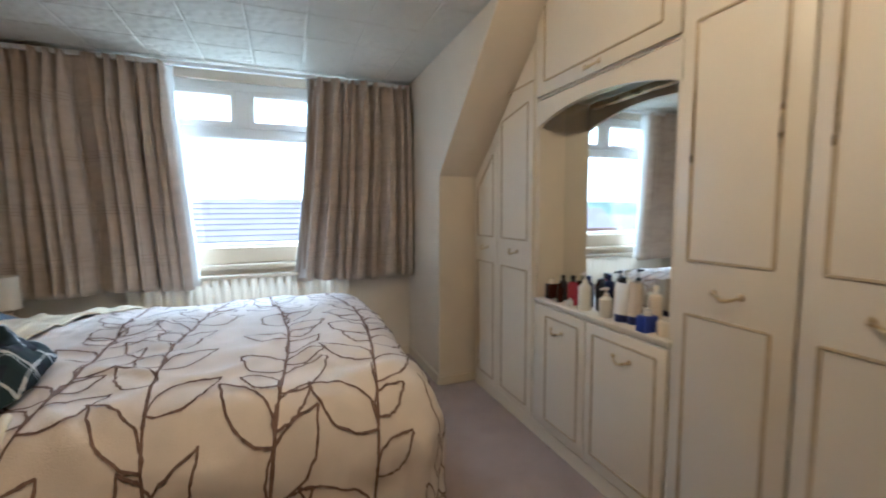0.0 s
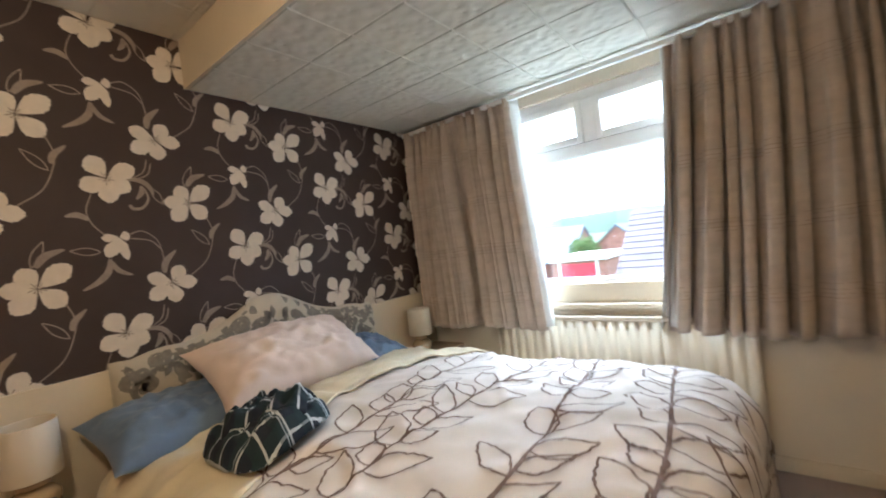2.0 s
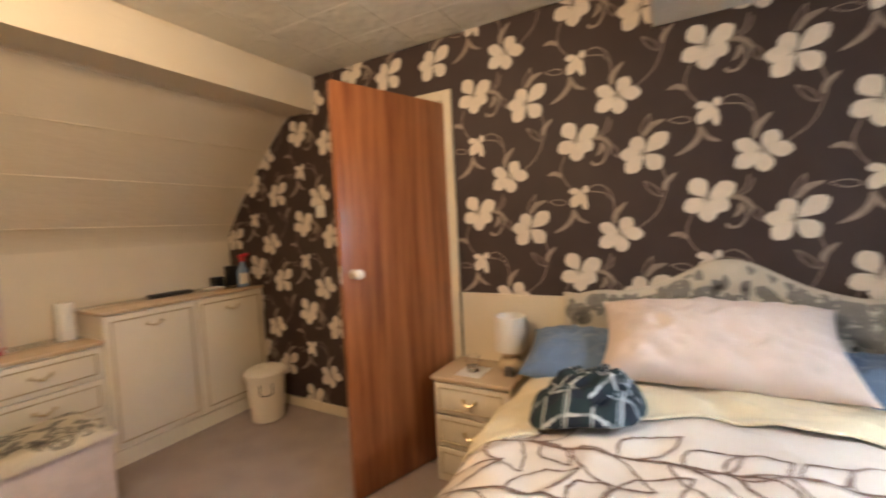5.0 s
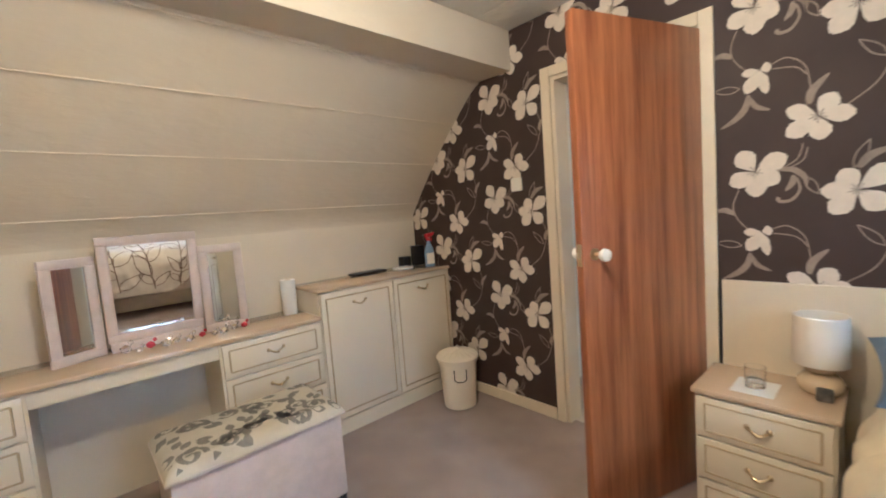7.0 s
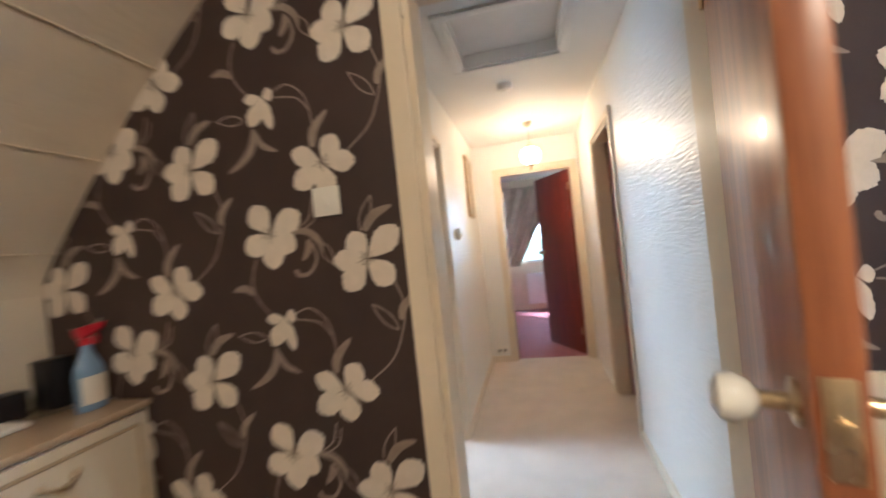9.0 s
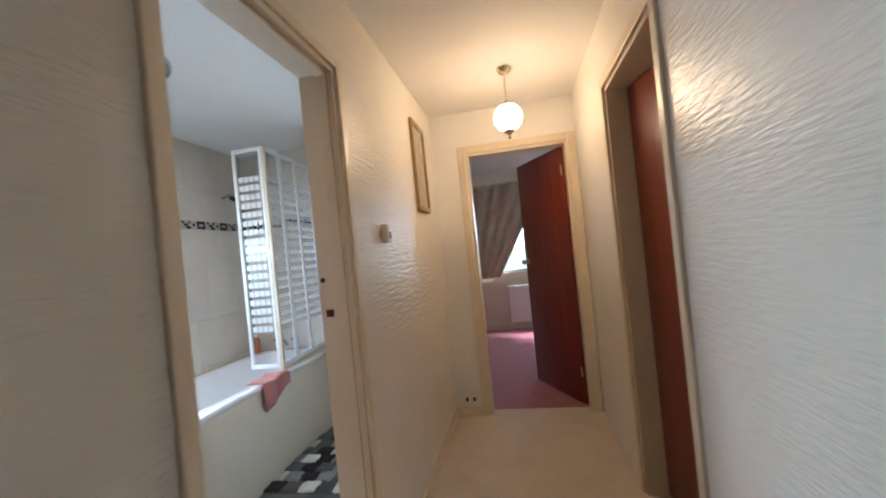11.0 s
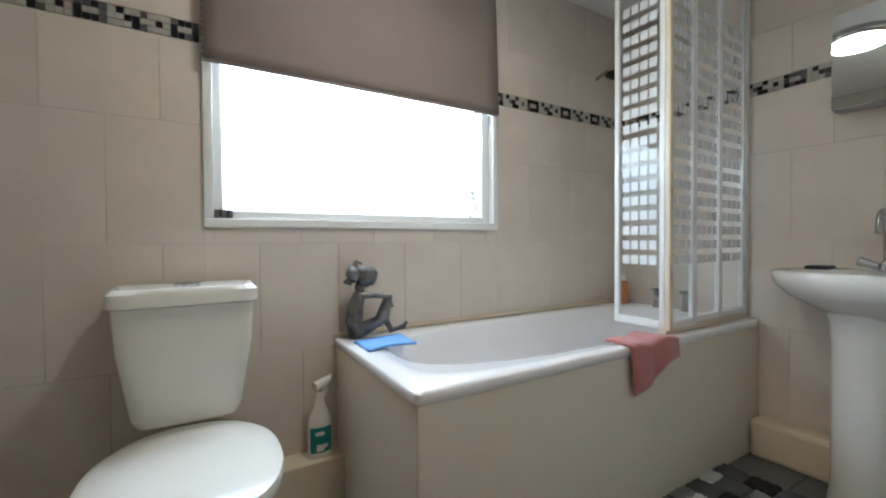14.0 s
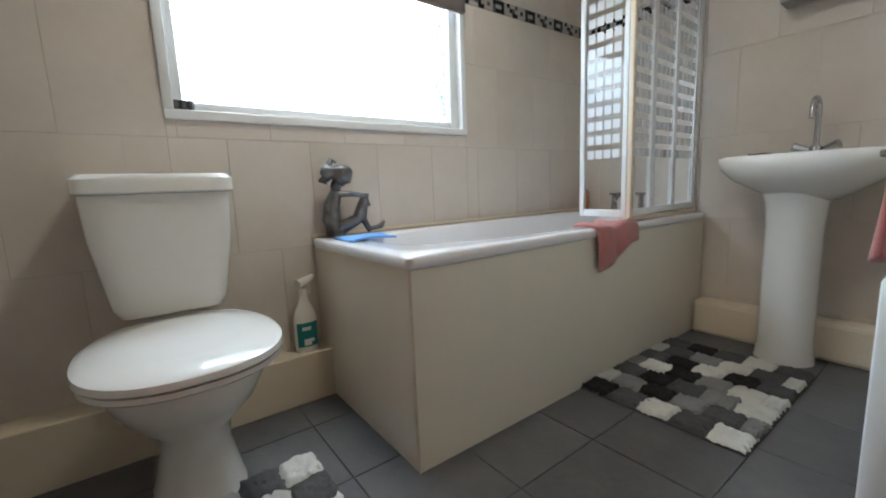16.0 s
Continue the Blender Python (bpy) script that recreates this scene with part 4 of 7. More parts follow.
RND, TOPZ = 0.18, 0.66


def bed_top(a, b, lift=0.0, puff=1.0):
    """The quilt's surface over the mattress; a runs to the foot, b across."""
    ex, ey = max(0.0, a - BX1 + RND), max(0.0, abs(b) - BH + RND * 0.6)
    d = math.hypot(ex, ey)
    ux, uy = (ex / d, math.copysign(ey / d, b)) if d else (0, 0)
    if d < RND * math.pi / 2:
        off, dz = RND * math.sin(d / RND), RND * (1 - math.cos(d / RND))
    else:
        off, dz = RND + 0.04 * (d - RND * 1.57), RND + (d - RND * 1.57) * 0.97
    ca, cb = min(a, BX1 - RND), max(-(BH - RND * 0.6), min(BH - RND * 0.6, b))
    p = Vector((a, b, 0))
    w = 0.018 * noise.noise(p * 2.3) + 0.011 * noise.noise(Vector((a * 2.5 + b * 3, b * 9 - a * 5, 3)))
    w += 0.010 * noise.noise(Vector((a * 4, b * 4, 7))) + 0.009 * abs(noise.noise(Vector((a * 6 + b * 7, b * 3 - a * 4, 12)))) + 0.005 * noise.noise(Vector((a * 17, b * 11, 5)))
    w += 0.022 * max(0.0, 0.5 - abs(noise.noise(Vector((a * 3.4 + b * 1.5, b * 2.6 - a * 1.2, 21)))) * 3)
    crown = 0.075 * max(0.0, 1 - (b / 0.85) ** 2) * min(1, max(0.0, (a + 1.5) * 1.4))
    n = Vector((ux * math.sin(min(d / RND, 1.57)), uy * math.sin(min(d / RND, 1.57)), math.cos(min(d / RND, 1.57))))
    base = Vector((ca + ux * off, BY + cb + uy * off, TOPZ + crown - dz))
    return base + n * (w * puff + lift)


bed = thing("bed", (-0.6, BY, 0), "double divan bed standing against the papered wall", "bed")
part("divan_base", solid(BX0 + 0.05, BX1 - 0.03, BY - BH + 0.04, BY + BH - 0.04, 0.05, 0.30, bevel=0.02), SCROLLCLOTH, bed)
part("mattress", solid(BX0 + 0.05, BX1 - 0.05, BY - BH + 0.04, BY + BH - 0.04, 0.30, 0.545, bevel=0.05, segs=4), SHEET, bed)
for x in (-1.4, 0.1):
    for y in (-0.55, 0.55):
        part("leg", lathe(bmesh.new(), [(0.025, 0), (0.025, 0.05)], (x, BY + y, 0), 12), BLACK, bed)

hb = thing("headboard", (WX + 0.05, BY, 0.35), "scroll-patterned buttoned headboard with curved top", "headboard")


def hb_top(y):
    k = (y - BY) / 0.72
    return 1.005 + 0.155 * max(0.0, math.cos(min(abs(k) / 0.62, 1) * math.pi / 2)) ** 1.2 + 0.02 * math.cos(abs(k) * 9) * (abs(k) < 0.9)


BUTTONS = [(BY - 0.48 + 0.16 * i + (0.08 if r else 0), 0.93 - 0.10 * r) for r in (0, 1) for i in range(7)]


def hb_face(u, v, lift=0.0):
    y = BY - 0.72 + 1.44 * u
    top = hb_top(y)
    z = 0.40 + (top - 0.40) * v
    e = min(u, 1 - u) * 1.44
    bulge = 0.055 * min(1, e / 0.05) ** 0.5 * min(1, (1 - v) * 9 + 0.02) ** 0.5
    for by, bz in BUTTONS:
        d2 = (y - by) ** 2 + (z - bz) ** 2
        bulge -= 0.026 * math.exp(-d2 / 0.0011)
    return (WX + 0.035 + bulge + lift, y, z)


p = part("padding", sheet(bmesh.new(), 110, 50, hb_face), SCROLLCLOTH, hb, smooth=80)
bm = bmesh.new()
ys = [BY - 0.72 + 1.44 * i / 40 for i in range(41)]
fr = [[bm.verts.new((x, y, z)) for y in ys for z in (0.40, hb_top(y))] for x in (WX + 0.023, WX + 0.037)]
for i in range(40):
    for q in (0, 1):
        bm.faces.new((fr[q][2 * i], fr[q][2 * i + 2], fr[q][2 * i + 3], fr[q][2 * i + 1]))
    bm.faces.new((fr[0][2 * i + 1], fr[0][2 * i + 3], fr[1][2 * i + 3], fr[1][2 * i + 1]))
part("back_board", bm, SCROLLCLOTH, hb)
for y, z in BUTTONS:
    bm = bmesh.new()
    ball(bm, (WX + 0.068, y, z), (0.008, 0.012, 0.012), 2)
    part("button", bm, SCROLL, hb)


def scroll_print(owner, surf, count, seed, size, low=0.12, high=0.92):
    """Grey leaves and spirals woven into an upholstered face given by surf(u, v)."""
    rnd = random.Random(seed)
    bm = bmesh.new()

    def ribbon(pts, w):
        for (a, b), (c, d) in zip(pts, pts[1:]):
            l = math.hypot(c - a, d - b) or 1
            nx, ny = -(d - b) / l * w * size[1], (c - a) / l * w * size[0]
            q = [(a + nx, b + ny), (c + nx, d + ny), (c - nx, d - ny), (a - nx, b - ny)]
            if all(0.01 < x < 0.99 and 0.01 < y < 0.985 for x, y in q):
                bm.faces.new([bm.verts.new(surf(*k)) for k in q])

    for i in range(count):
        cu, cv = (i + rnd.uniform(0.2, 0.8)) / count, rnd.uniform(low, high)
        sgn = rnd.choice((-1, 1))
        r0 = rnd.uniform(0.045, 0.07)
        a0 = rnd.uniform(0, 6.28)
        ribbon([(cu + size[0] * r0 * (1 - k / 30) * math.cos(a0 + sgn * k * 0.36) / 0.06, cv + size[1] * r0 * (1 - k / 30) * math.sin(a0 + sgn * k * 0.36) / 0.06) for k in range(28)], 0.13)
        for j in range(3):
            a = a0 + 2.1 * j
            lu, lv = cu + 1.5 * size[0] * math.cos(a), cv + 1.5 * size[1] * math.sin(a)
            b = a + rnd.uniform(-1, 1)
            for k in range(8):
                s = k / 8
                w = math.sin(math.pi * (s + 0.06))
                q = [(lu + size[0] * (1.3 * t * math.cos(b) - o * math.sin(b)), lv + size[1] * (1.3 * t * math.sin(b) + o * math.cos(b))) for t, o in ((s, 0.36 * math.sin(math.pi * s)), (s + 0.125, 0.36 * math.sin(math.pi * (s + 0.125))), (s + 0.125, -0.36 * math.sin(math.pi * (s + 0.125))), (s, -0.36 * math.sin(math.pi * s)))]
                if all(0.01 < x < 0.99 and 0.01 < y < 0.985 for x, y in q):
                    bm.faces.new([bm.verts.new(surf(*c)) for c in q])
    return part("scroll_print", bm, SCROLL, owner, "grey scrolling leaf weave", 0)


scroll_print(hb, lambda u, v: hb_face(u, v, 0.002), 64, 5, (0.032, 0.075), 0.5, 0.96)

cover = tagged(new("duvet"), "ivory duvet with brown leaf outlines over the bed", "duvet")
ORIGIN[cover.name] = Vector((-0.3, BY, 0.3))
cover.location = (-0.3, BY, 0.3)


def duvet_at(u, v, lift=0.0):
    a = -1.02 + u * (BX1 + 0.46 + 1.02)
    b = (v - 0.5) * 2 * (BH + 0.40)
    return bed_top(a, b, 0.022 + lift)


c = part("quilt", sheet(bmesh.new(), 120, 130, duvet_at), SHEET, cover, smooth=80)
c.modifiers.new("thickness", "SOLIDIFY").thickness = 0.012
c.modifiers["thickness"].offset = -1
bm = bmesh.new()
rnd = random.Random(11)


def quilt_line(pts, w):
    n = len(pts)
    lim_a, lim_b = (-1.0, BX1 + 0.42), BH + 0.36
    for i in range(n - 1):
        (a, b), (c, d) = pts[i], pts[i + 1]
        if not (lim_a[0] < a < lim_a[1] and abs(b) < lim_b):
            continue
        l = math.hypot(c - a, d - b) or 1
        nx, ny = -(d - b) / l, (c - a) / l
        w0, w1 = w * rnd.uniform(0.7, 1.25), w * rnd.uniform(0.7, 1.25)
        q = [(a + nx * w0, b + ny * w0), (c + nx * w1, d + ny * w1), (c - nx * w1, d - ny * w1), (a - nx * w0, b - ny * w0)]
        bm.faces.new([bm.verts.new(bed_top(x, y, 0.0255)) for x, y in q])


def quilt_leaf(a, b, ang, length, wid):
    for s in (1, -1):
        pts = []
        for k in range(15):
            t = k / 14
            o = s * wid * math.sin(math.pi * t ** 0.8) + rnd.uniform(-0.004, 0.004)
            pts.append((a + t * length * math.cos(ang) - o * math.sin(ang), b + t * length * math.sin(ang) + o * math.cos(ang)))
        quilt_line(pts, 0.0036)


for j, a0 in enumerate((-0.66, -0.36, -0.06, 0.24, 0.54, 0.80)):
    b, ph = -BH - 0.34, rnd.uniform(0, 6)
    stem = []
    while b < BH + 0.30:
        stem.append((a0 + 0.045 * math.sin(b * 3.2 + ph), b))
        b += 0.03
    quilt_line(stem, 0.0046)
    for i in range(1, len(stem) - 2, 4):
        sa, sb = stem[i]
        side = 1 if (i // 4) % 2 else -1
        quilt_leaf(sa, sb, math.pi / 2 - side * rnd.uniform(0.55, 1.0), rnd.uniform(0.17, 0.25), rnd.uniform(0.036, 0.058))
        if rnd.random() < 0.6:
            quilt_leaf(sa, sb + 0.03, math.pi / 2 + side * rnd.uniform(0.6, 1.0), rnd.uniform(0.12, 0.18), rnd.uniform(0.03, 0.045))
part("leaf_outline", bm, DUVETLINE, cover, "brown stitched leaf outlines", 0)

throw = tagged(new("folded_sheet"), "pale yellow cotton sheet folded across the bed", "bed sheet")
ORIGIN[throw.name] = Vector((-1.0, BY, 0.4))
throw.location = (-1.0, BY, 0.4)


def throw_at(u, v):
    b = (v - 0.5) * 2 * (BH + 0.33)
    edge = -0.95 + min(0.29, 0.5 * (b - 0.12) ** 2) + 0.02 * math.sin(b * 13)
    a = -1.46 + (edge + 1.46) * u
    return bed_top(a, b, 0.034 + 0.012 * math.sin(u * math.pi) + 0.016 * noise.noise(Vector((a * 7 + b, b * 3 + a * 3, 1))) + 0.010 * noise.noise(Vector((a * 18, b * 5, 6))) - 0.02 * max(0.0, 0.1 - u), 1.6)


c = part("cloth", sheet(bmesh.new(), 46, 120, throw_at), THROW, throw, smooth=80)
c.modifiers.new("thickness", "SOLIDIFY").thickness = 0.008


def pillow(place, size, turn, material, label, seed, tilt=0):
    bm = bmesh.new()

    def f(s):
        def g(u, v):
            x, y = 2 * u - 1, 2 * v - 1
            k = max(0.0, (1 - abs(x) ** 2.4) * (1 - abs(y) ** 2.6)) ** 0.55
            pinch, nip = 1 - 0.10 * (1 - y * y) * abs(x) ** 2, 1 - 0.09 * (1 - x * x) * abs(y) ** 2
            w = 1 + 0.26 * noise.noise(Vector((x * 2 + seed, y * 2.4, s))) + 0.20 * noise.noise(Vector((x * 5, y * 7 + seed, s))) + 0.10 * noise.noise(Vector((x * 15, y * 9, seed)))
            return (x * size[0] * pinch, y * size[1] * nip, s * k * size[2] * w)
        return g
    sheet(bm, 36, 48, f(1))
    sheet(bm, 36, 48, f(-0.8))
    bmesh.ops.remove_doubles(bm, verts=bm.verts[:], dist=0.0005)
    bmesh.ops.transform(bm, matrix=Matrix.Translation(place) @ Matrix.Rotation(radians(turn), 4, "Z") @ Matrix.Rotation(radians(tilt), 4, "Y"), verts=bm.verts[:])
    return single("pillow", bm, material, label, "pillow", "pillows on the bed", 80)


pillow((-1.42, 1.36, 0.755), (0.21, 0.28, 0.10), 4, BLUEPILLOW, "blue cotton pillow slumped towards the bedside", 2, 14)
pillow((-1.43, 2.33, 0.75), (0.19, 0.25, 0.085), -2, BLUEPILLOW, "blue cotton pillow at the window side", 5, 12)
pillow((-1.36, 1.85, 0.875), (0.215, 0.42, 0.135), 3, PINKPILLOW, "blush pink patterned pillow propped on others", 9, 33)

# checked shirt in a heap
bm = bmesh.new()


def heap(u, v):
    x, y = 2 * u - 1, 2 * v - 1
    k = max(0.0, 1 - (abs(x) ** 2.6 + abs(y) ** 2.6)) ** 0.5
    lim = 1 / max(1.0, (abs(x) ** 3 + abs(y) ** 3) ** 0.34)
    a, b = x * lim, y * lim
    w = 0.018 * noise.noise(Vector((a * 2.2, b * 2.2, 4))) + 0.018 * abs(noise.noise(Vector((a * 4 - b * 2, b * 5, 14)))) + 0.016 * noise.noise(Vector((a * 5 + b * 3, b * 2, 9)))
    xx, yy = -0.885 + 0.20 * a, 1.455 + 0.175 * b
    base = bed_top(xx, yy - BY, 0.05).z
    return (xx, yy, base + 0.085 * k + 1.5 * w * k)


sheet(bm, 40, 40, heap, (0.44, 0.40))
sh = thing("checked_shirt", (-0.885, 1.455, 0.70), "navy checked shirt folded in a heap on bed", "shirt")
part("body", bm, PLAID, sh, smooth=80).modifiers.new("thickness", "SOLIDIFY").thickness = 0.006


def fold_at(a0, b0, a1, b1, half, rise):
    """A band of cloth lying over the heap from one place to another."""
    def f(u, v):
        k = 2 * v - 1
        p = Vector(heap(a0 + (a1 - a0) * u - (b1 - b0) * half * k, b0 + (b1 - b0) * u + (a1 - a0) * half * k))
        p.z += rise * (1 - abs(k) ** 3) + 0.004 + 0.004 * math.sin(u * 14 + k)
        return p
    return f


for nm, band in (("sleeve", (0.30, 0.20, 0.82, 0.74, 0.22, 0.018)), ("sleeve", (0.25, 0.72, 0.72, 0.86, 0.18, 0.016)), ("collar", (0.16, 0.30, 0.24, 0.66, 0.16, 0.014))):
    part(nm, sheet(bmesh.new(), 22, 12, fold_at(*band), (0.28, 0.11)), PLAID, sh, smooth=80).modifiers.new("thickness", "SOLIDIFY").thickness = 0.004

# ---- bedroom: cream wall panel, bedside tables and lamps ----
structure("trim_headboard_panel", solid(WX, WX + 0.02, 0.60, WIN_Y, 0.10, 0.978, bevel=0.003), CREAMPAINT, "cream board behind bed and bedside tables", "wall panel")
structure("trim_panel_edge", solid(WX + 0.001, WX + 0.022, 0.588, 0.598, 0.10, 0.978), BLACK, "dark edge of the wall board", "trim")


def bedside(y0, y1, label):
    xf, top = -1.335, 0.585
    ob = thing("bedside_table", ((WX + xf) / 2, (y0 + y1) / 2, 0), label, "bedside table", "bedside tables")
    part("body", solid(WX + 0.022, xf, y0 + 0.012, y1 - 0.012, 0.0, top - 0.022), CREAM, ob)
    part("tabletop", solid(WX + 0.022, xf + 0.022, y0, y1, top - 0.022, top, bevel=0.006), TABLETOP, ob, "pale beige glossy top")
    m = face_plane((xf, 0, 0), (0, 1, 0), (1, 0, 0))
    for z0, z1 in ((0.385, 0.55), (0.205, 0.375), (0.03, 0.195)):
        d = part("drawer", fbox(m, y0 + 0.02, y1 - 0.02, z0, z1, 0.0, 0.016, bevel=0.003), CREAM, ob)
        part("moulding", moulding(m, y0 + 0.05, y1 - 0.05, z0 + 0.025, z1 - 0.025, 0.016, w=0.009), MOULD, d, "gilded bead moulding")
        part("handle", bow_handle(m, (y0 + y1) / 2, (z0 + z1) / 2 + 0.008, 0.016, 0.07), BRASS, d, "brass swan-neck handle")
    return ob


bedside(0.565, 1.02, "cream three-drawer bedside table beside the door")
bedside(2.78, 3.22, "cream three-drawer bedside table beside the window")


def table_lamp(x, y, z):
    ob = thing("table_lamp", (x, y, z), "ivory drum shade lamp on rounded cream base", "lamp", "bedside lamps")
    part("base", lathe(bmesh.new(), [(0.05, 0), (0.062, 0.01), (0.072, 0.03), (0.07, 0.05), (0.055, 0.068), (0.03, 0.078)], (x, y, z), 28), CERAMIC, ob, "glazed cream ceramic base")
    part("collar", lathe(bmesh.new(), [(0.03, 0.078), (0.046, 0.086), (0.046, 0.1), (0.03, 0.105)], (x, y, z), 24), TABLETOP, ob, "turned wooden collar")
    bm = bmesh.new()
    n = 36
    rings = []
    for r, h in ((0.082, 0.115), (0.084, 0.118), (0.082, 0.30), (0.080, 0.302), (0.078, 0.30), (0.080, 0.118)):
        rings.append([bm.verts.new((x + r * math.cos(2 * math.pi * i / n), y + r * math.sin(2 * math.pi * i / n), z + h)) for i in range(n)])
    for a, b in zip(rings, rings[1:] + rings[:1]):
        for i in range(n):
            bm.faces.new((a[i], a[(i + 1) % n], b[(i + 1) % n], b[i]))
    part("shade", bm, SHADE, ob, "ivory fabric drum shade")
    part("stem", lathe(bmesh.new(), [(0.008, 0.1), (0.008, 0.2), (0.02, 0.21), (0.022, 0.25), (0.01, 0.27)], (x, y, z), 12), PLASTICW, ob)


table_lamp(-1.545, 0.945, 0.585)
table_lamp(-1.525, 2.985, 0.585)


# ---- bedroom: low fitted units along the knee wall ----
UY = -1.265
L = face_plane((0, UY, 0), (1, 0, 0), (0, 1, 0))
ob = thing("low_cupboard", (-1.13, -1.45, 0), "cream two-door low cupboard under the slope", "cupboard")
part("body", solid(WX + 0.003, -0.58, -1.657, UY, 0, 0.945), CREAM, ob)
part("tabletop", solid(WX + 0.003, -0.565, -1.657, UY + 0.022, 0.945, 0.967, bevel=0.005), TABLETOP, ob, "pale beige glossy top")
part("plinth", fbox(L, WX + 0.003, -0.58, 0, 0.10, 0.0, 0.012), CREAM, ob)
cabinet_door(ob, L, -1.665, -1.135, 0.11, 0.935, [(-1.63, -1.17, 0.15, 0.90)], (-1.40, 0.85))
cabinet_door(ob, L, -1.125, -0.585, 0.11, 0.935, [(-1.09, -0.62, 0.15, 0.90)], (-0.855, 0.85))


def drawer_unit(x0, x1, label):
    ob = thing("drawer_unit", ((x0 + x1) / 2, -1.45, 0), label, "drawers", "dressing table drawers")
    part("body", solid(x0, x1, -1.657, UY, 0, 0.776), CREAM, ob)
    part("plinth", fbox(L, x0, x1, 0, 0.08, 0.0, 0.008), CREAM, ob)
    for z0, z1 in ((0.585, 0.765), (0.39, 0.575), (0.09, 0.38)):
        d = part("drawer", fbox(L, x0 + 0.012, x1 - 0.012, z0, z1, 0.0, 0.018, bevel=0.003), CREAM, ob)
        part("moulding", moulding(L, x0 + 0.045, x1 - 0.045, z0 + 0.03, z1 - 0.03, 0.018, w=0.010), MOULD, d, "gilded bead moulding")
        part("handle", bow_handle(L, (x0 + x1) / 2, (z0 + z1) / 2 + 0.01, 0.018), BRASS, d, "brass swan-neck handle")


drawer_unit(-0.577, 0.0, "cream three-drawer unit of the dressing table")
drawer_unit(0.72, 1.235, "cream three-drawer unit at the wardrobe end")
ob = thing("dressing_table", (0.3, -1.45, 0.72), "beige glossy dressing table top with cream apron", "dressing table")
part("tabletop", solid(-0.577, 1.24, -1.657, UY + 0.025, 0.778, 0.802, bevel=0.006), TABLETOP, ob, "beige glossy top")
part("apron", solid(0.001, 0.719, UY - 0.018, UY, 0.70, 0.777), CREAM, ob)

st = thing("stool", (-0.02, -0.92, 0), "long pink stool with scroll-patterned padded seat", "stool")
part("body", solid(-0.37, 0.34, -1.10, -0.69, 0.03, 0.44, bevel=0.006), PINKFRAME, st, "pale pink woven sides")


def seat_at(u, v, lift=0.0):
    e = min(u * 0.75, (1 - u) * 0.75, v * 0.45, (1 - v) * 0.45)
    return (-0.39 + 0.75 * u, -1.12 + 0.45 * v, 0.445 + 0.055 * min(1, max(0.0, e) / 0.05) ** 0.5 + lift)


part("seat", sheet(bmesh.new(), 50, 34, seat_at), SCROLLCLOTH, st, smooth=80)
part("seat_board", solid(-0.388, 0.358, -1.118, -0.672, 0.44, 0.452), PINKFRAME, st)
scroll_print(st, lambda u, v: seat_at(u, v, 0.002), 20, 8, (0.07, 0.12))
for x in (-0.35, 0.32):
    for y in (-1.08, -0.71):
        part("foot", lathe(bmesh.new(), [(0.016, 0), (0.02, 0.03)], (x, y, 0), 10), BLACK, st)

# triple mirror
mr = thing("triple_mirror", (0.1, -1.52, 0.802), "pale pink framed three-leaf dressing mirror", "mirror")


def mirror_leaf(x0, y0, x1, y1, z0, z1, name, tilt=0.0):
    d = Vector((x1 - x0, y1 - y0, 0))
    m = face_plane((x0, y0, 0), d.normalized(), Vector((-d.y, d.x, 0)).normalized())
    m = m @ Matrix.Translation((0, z0, 0)) @ Matrix.Rotation(radians(tilt), 4, "X") @ Matrix.Translation((0, -z0, 0))
    w = d.length
    bm = bmesh.new()
    for a, b, c, e in ((0, w, z0, z0 + 0.04), (0, w, z1 - 0.04, z1), (0, 0.04, z0 + 0.04, z1 - 0.04), (w - 0.04, w, z0 + 0.04, z1 - 0.04)):
        box(bm, a, b, c, e, -0.012, 0.012, bevel=0.004)
    bmesh.ops.transform(bm, matrix=m, verts=bm.verts[:])
    f = part(name, bm, PINKFRAME, mr)
    part("mirror_glass", fbox(m, 0.04, w - 0.04, z0 + 0.04, z1 - 0.04, -0.006, 0.002), MIRROR, f, "silvered glass")
    part("bead", moulding(m, 0.042, w - 0.042, z0 + 0.042, z1 - 0.042, 0.008, w=0.007), PINKFRAME, f)


mirror_leaf(0.0, -1.53, 0.43, -1.53, 0.85, 1.39, "centre_leaf", 5.5)
mirror_leaf(-0.225, -1.47, -0.01, -1.53, 0.803, 1.30, "side_leaf")
mirror_leaf(0.44, -1.53, 0.64, -1.44, 0.803, 1.30, "side_leaf")
part("stand", solid(0.01, 0.42, -1.56, -1.50, 0.803, 0.85, bevel=0.004), PINKFRAME, mr)
CRYSTAL = glass("cut_crystal", (0.97, 0.98, 1.0), 0.02)
rnd = random.Random(4)
for i in range(11):
    x, y = -0.18 + 0.055 * i + rnd.uniform(-0.01, 0.01), -1.40 + rnd.uniform(-0.04, 0.04)
    s = rnd.uniform(0.013, 0.024)
    bm = bmesh.new()
    ball(bm, (x, y, 0.803 + s), (s * 1.2, s, s), 1)
    ball(bm, (x - s, y, 0.803 + s * 2.2), (s * 0.6, s * 0.6, s * 0.6), 1)
    single("crystal_ornament", bm, CRYSTAL if i % 4 else PINKB, "small cut crystal animal on dressing table", "ornament", "crystal ornaments", 0)
kr = thing("kitchen_roll", (-0.50, -1.53, 0.802), "white paper roll standing on dressing table", "paper roll")
part("paper", lathe(bmesh.new(), [(0.045, 0), (0.047, 0.003), (0.047, 0.222), (0.045, 0.225), (0.02, 0.224)], (-0.50, -1.53, 0.802), 28), PAPER, kr)
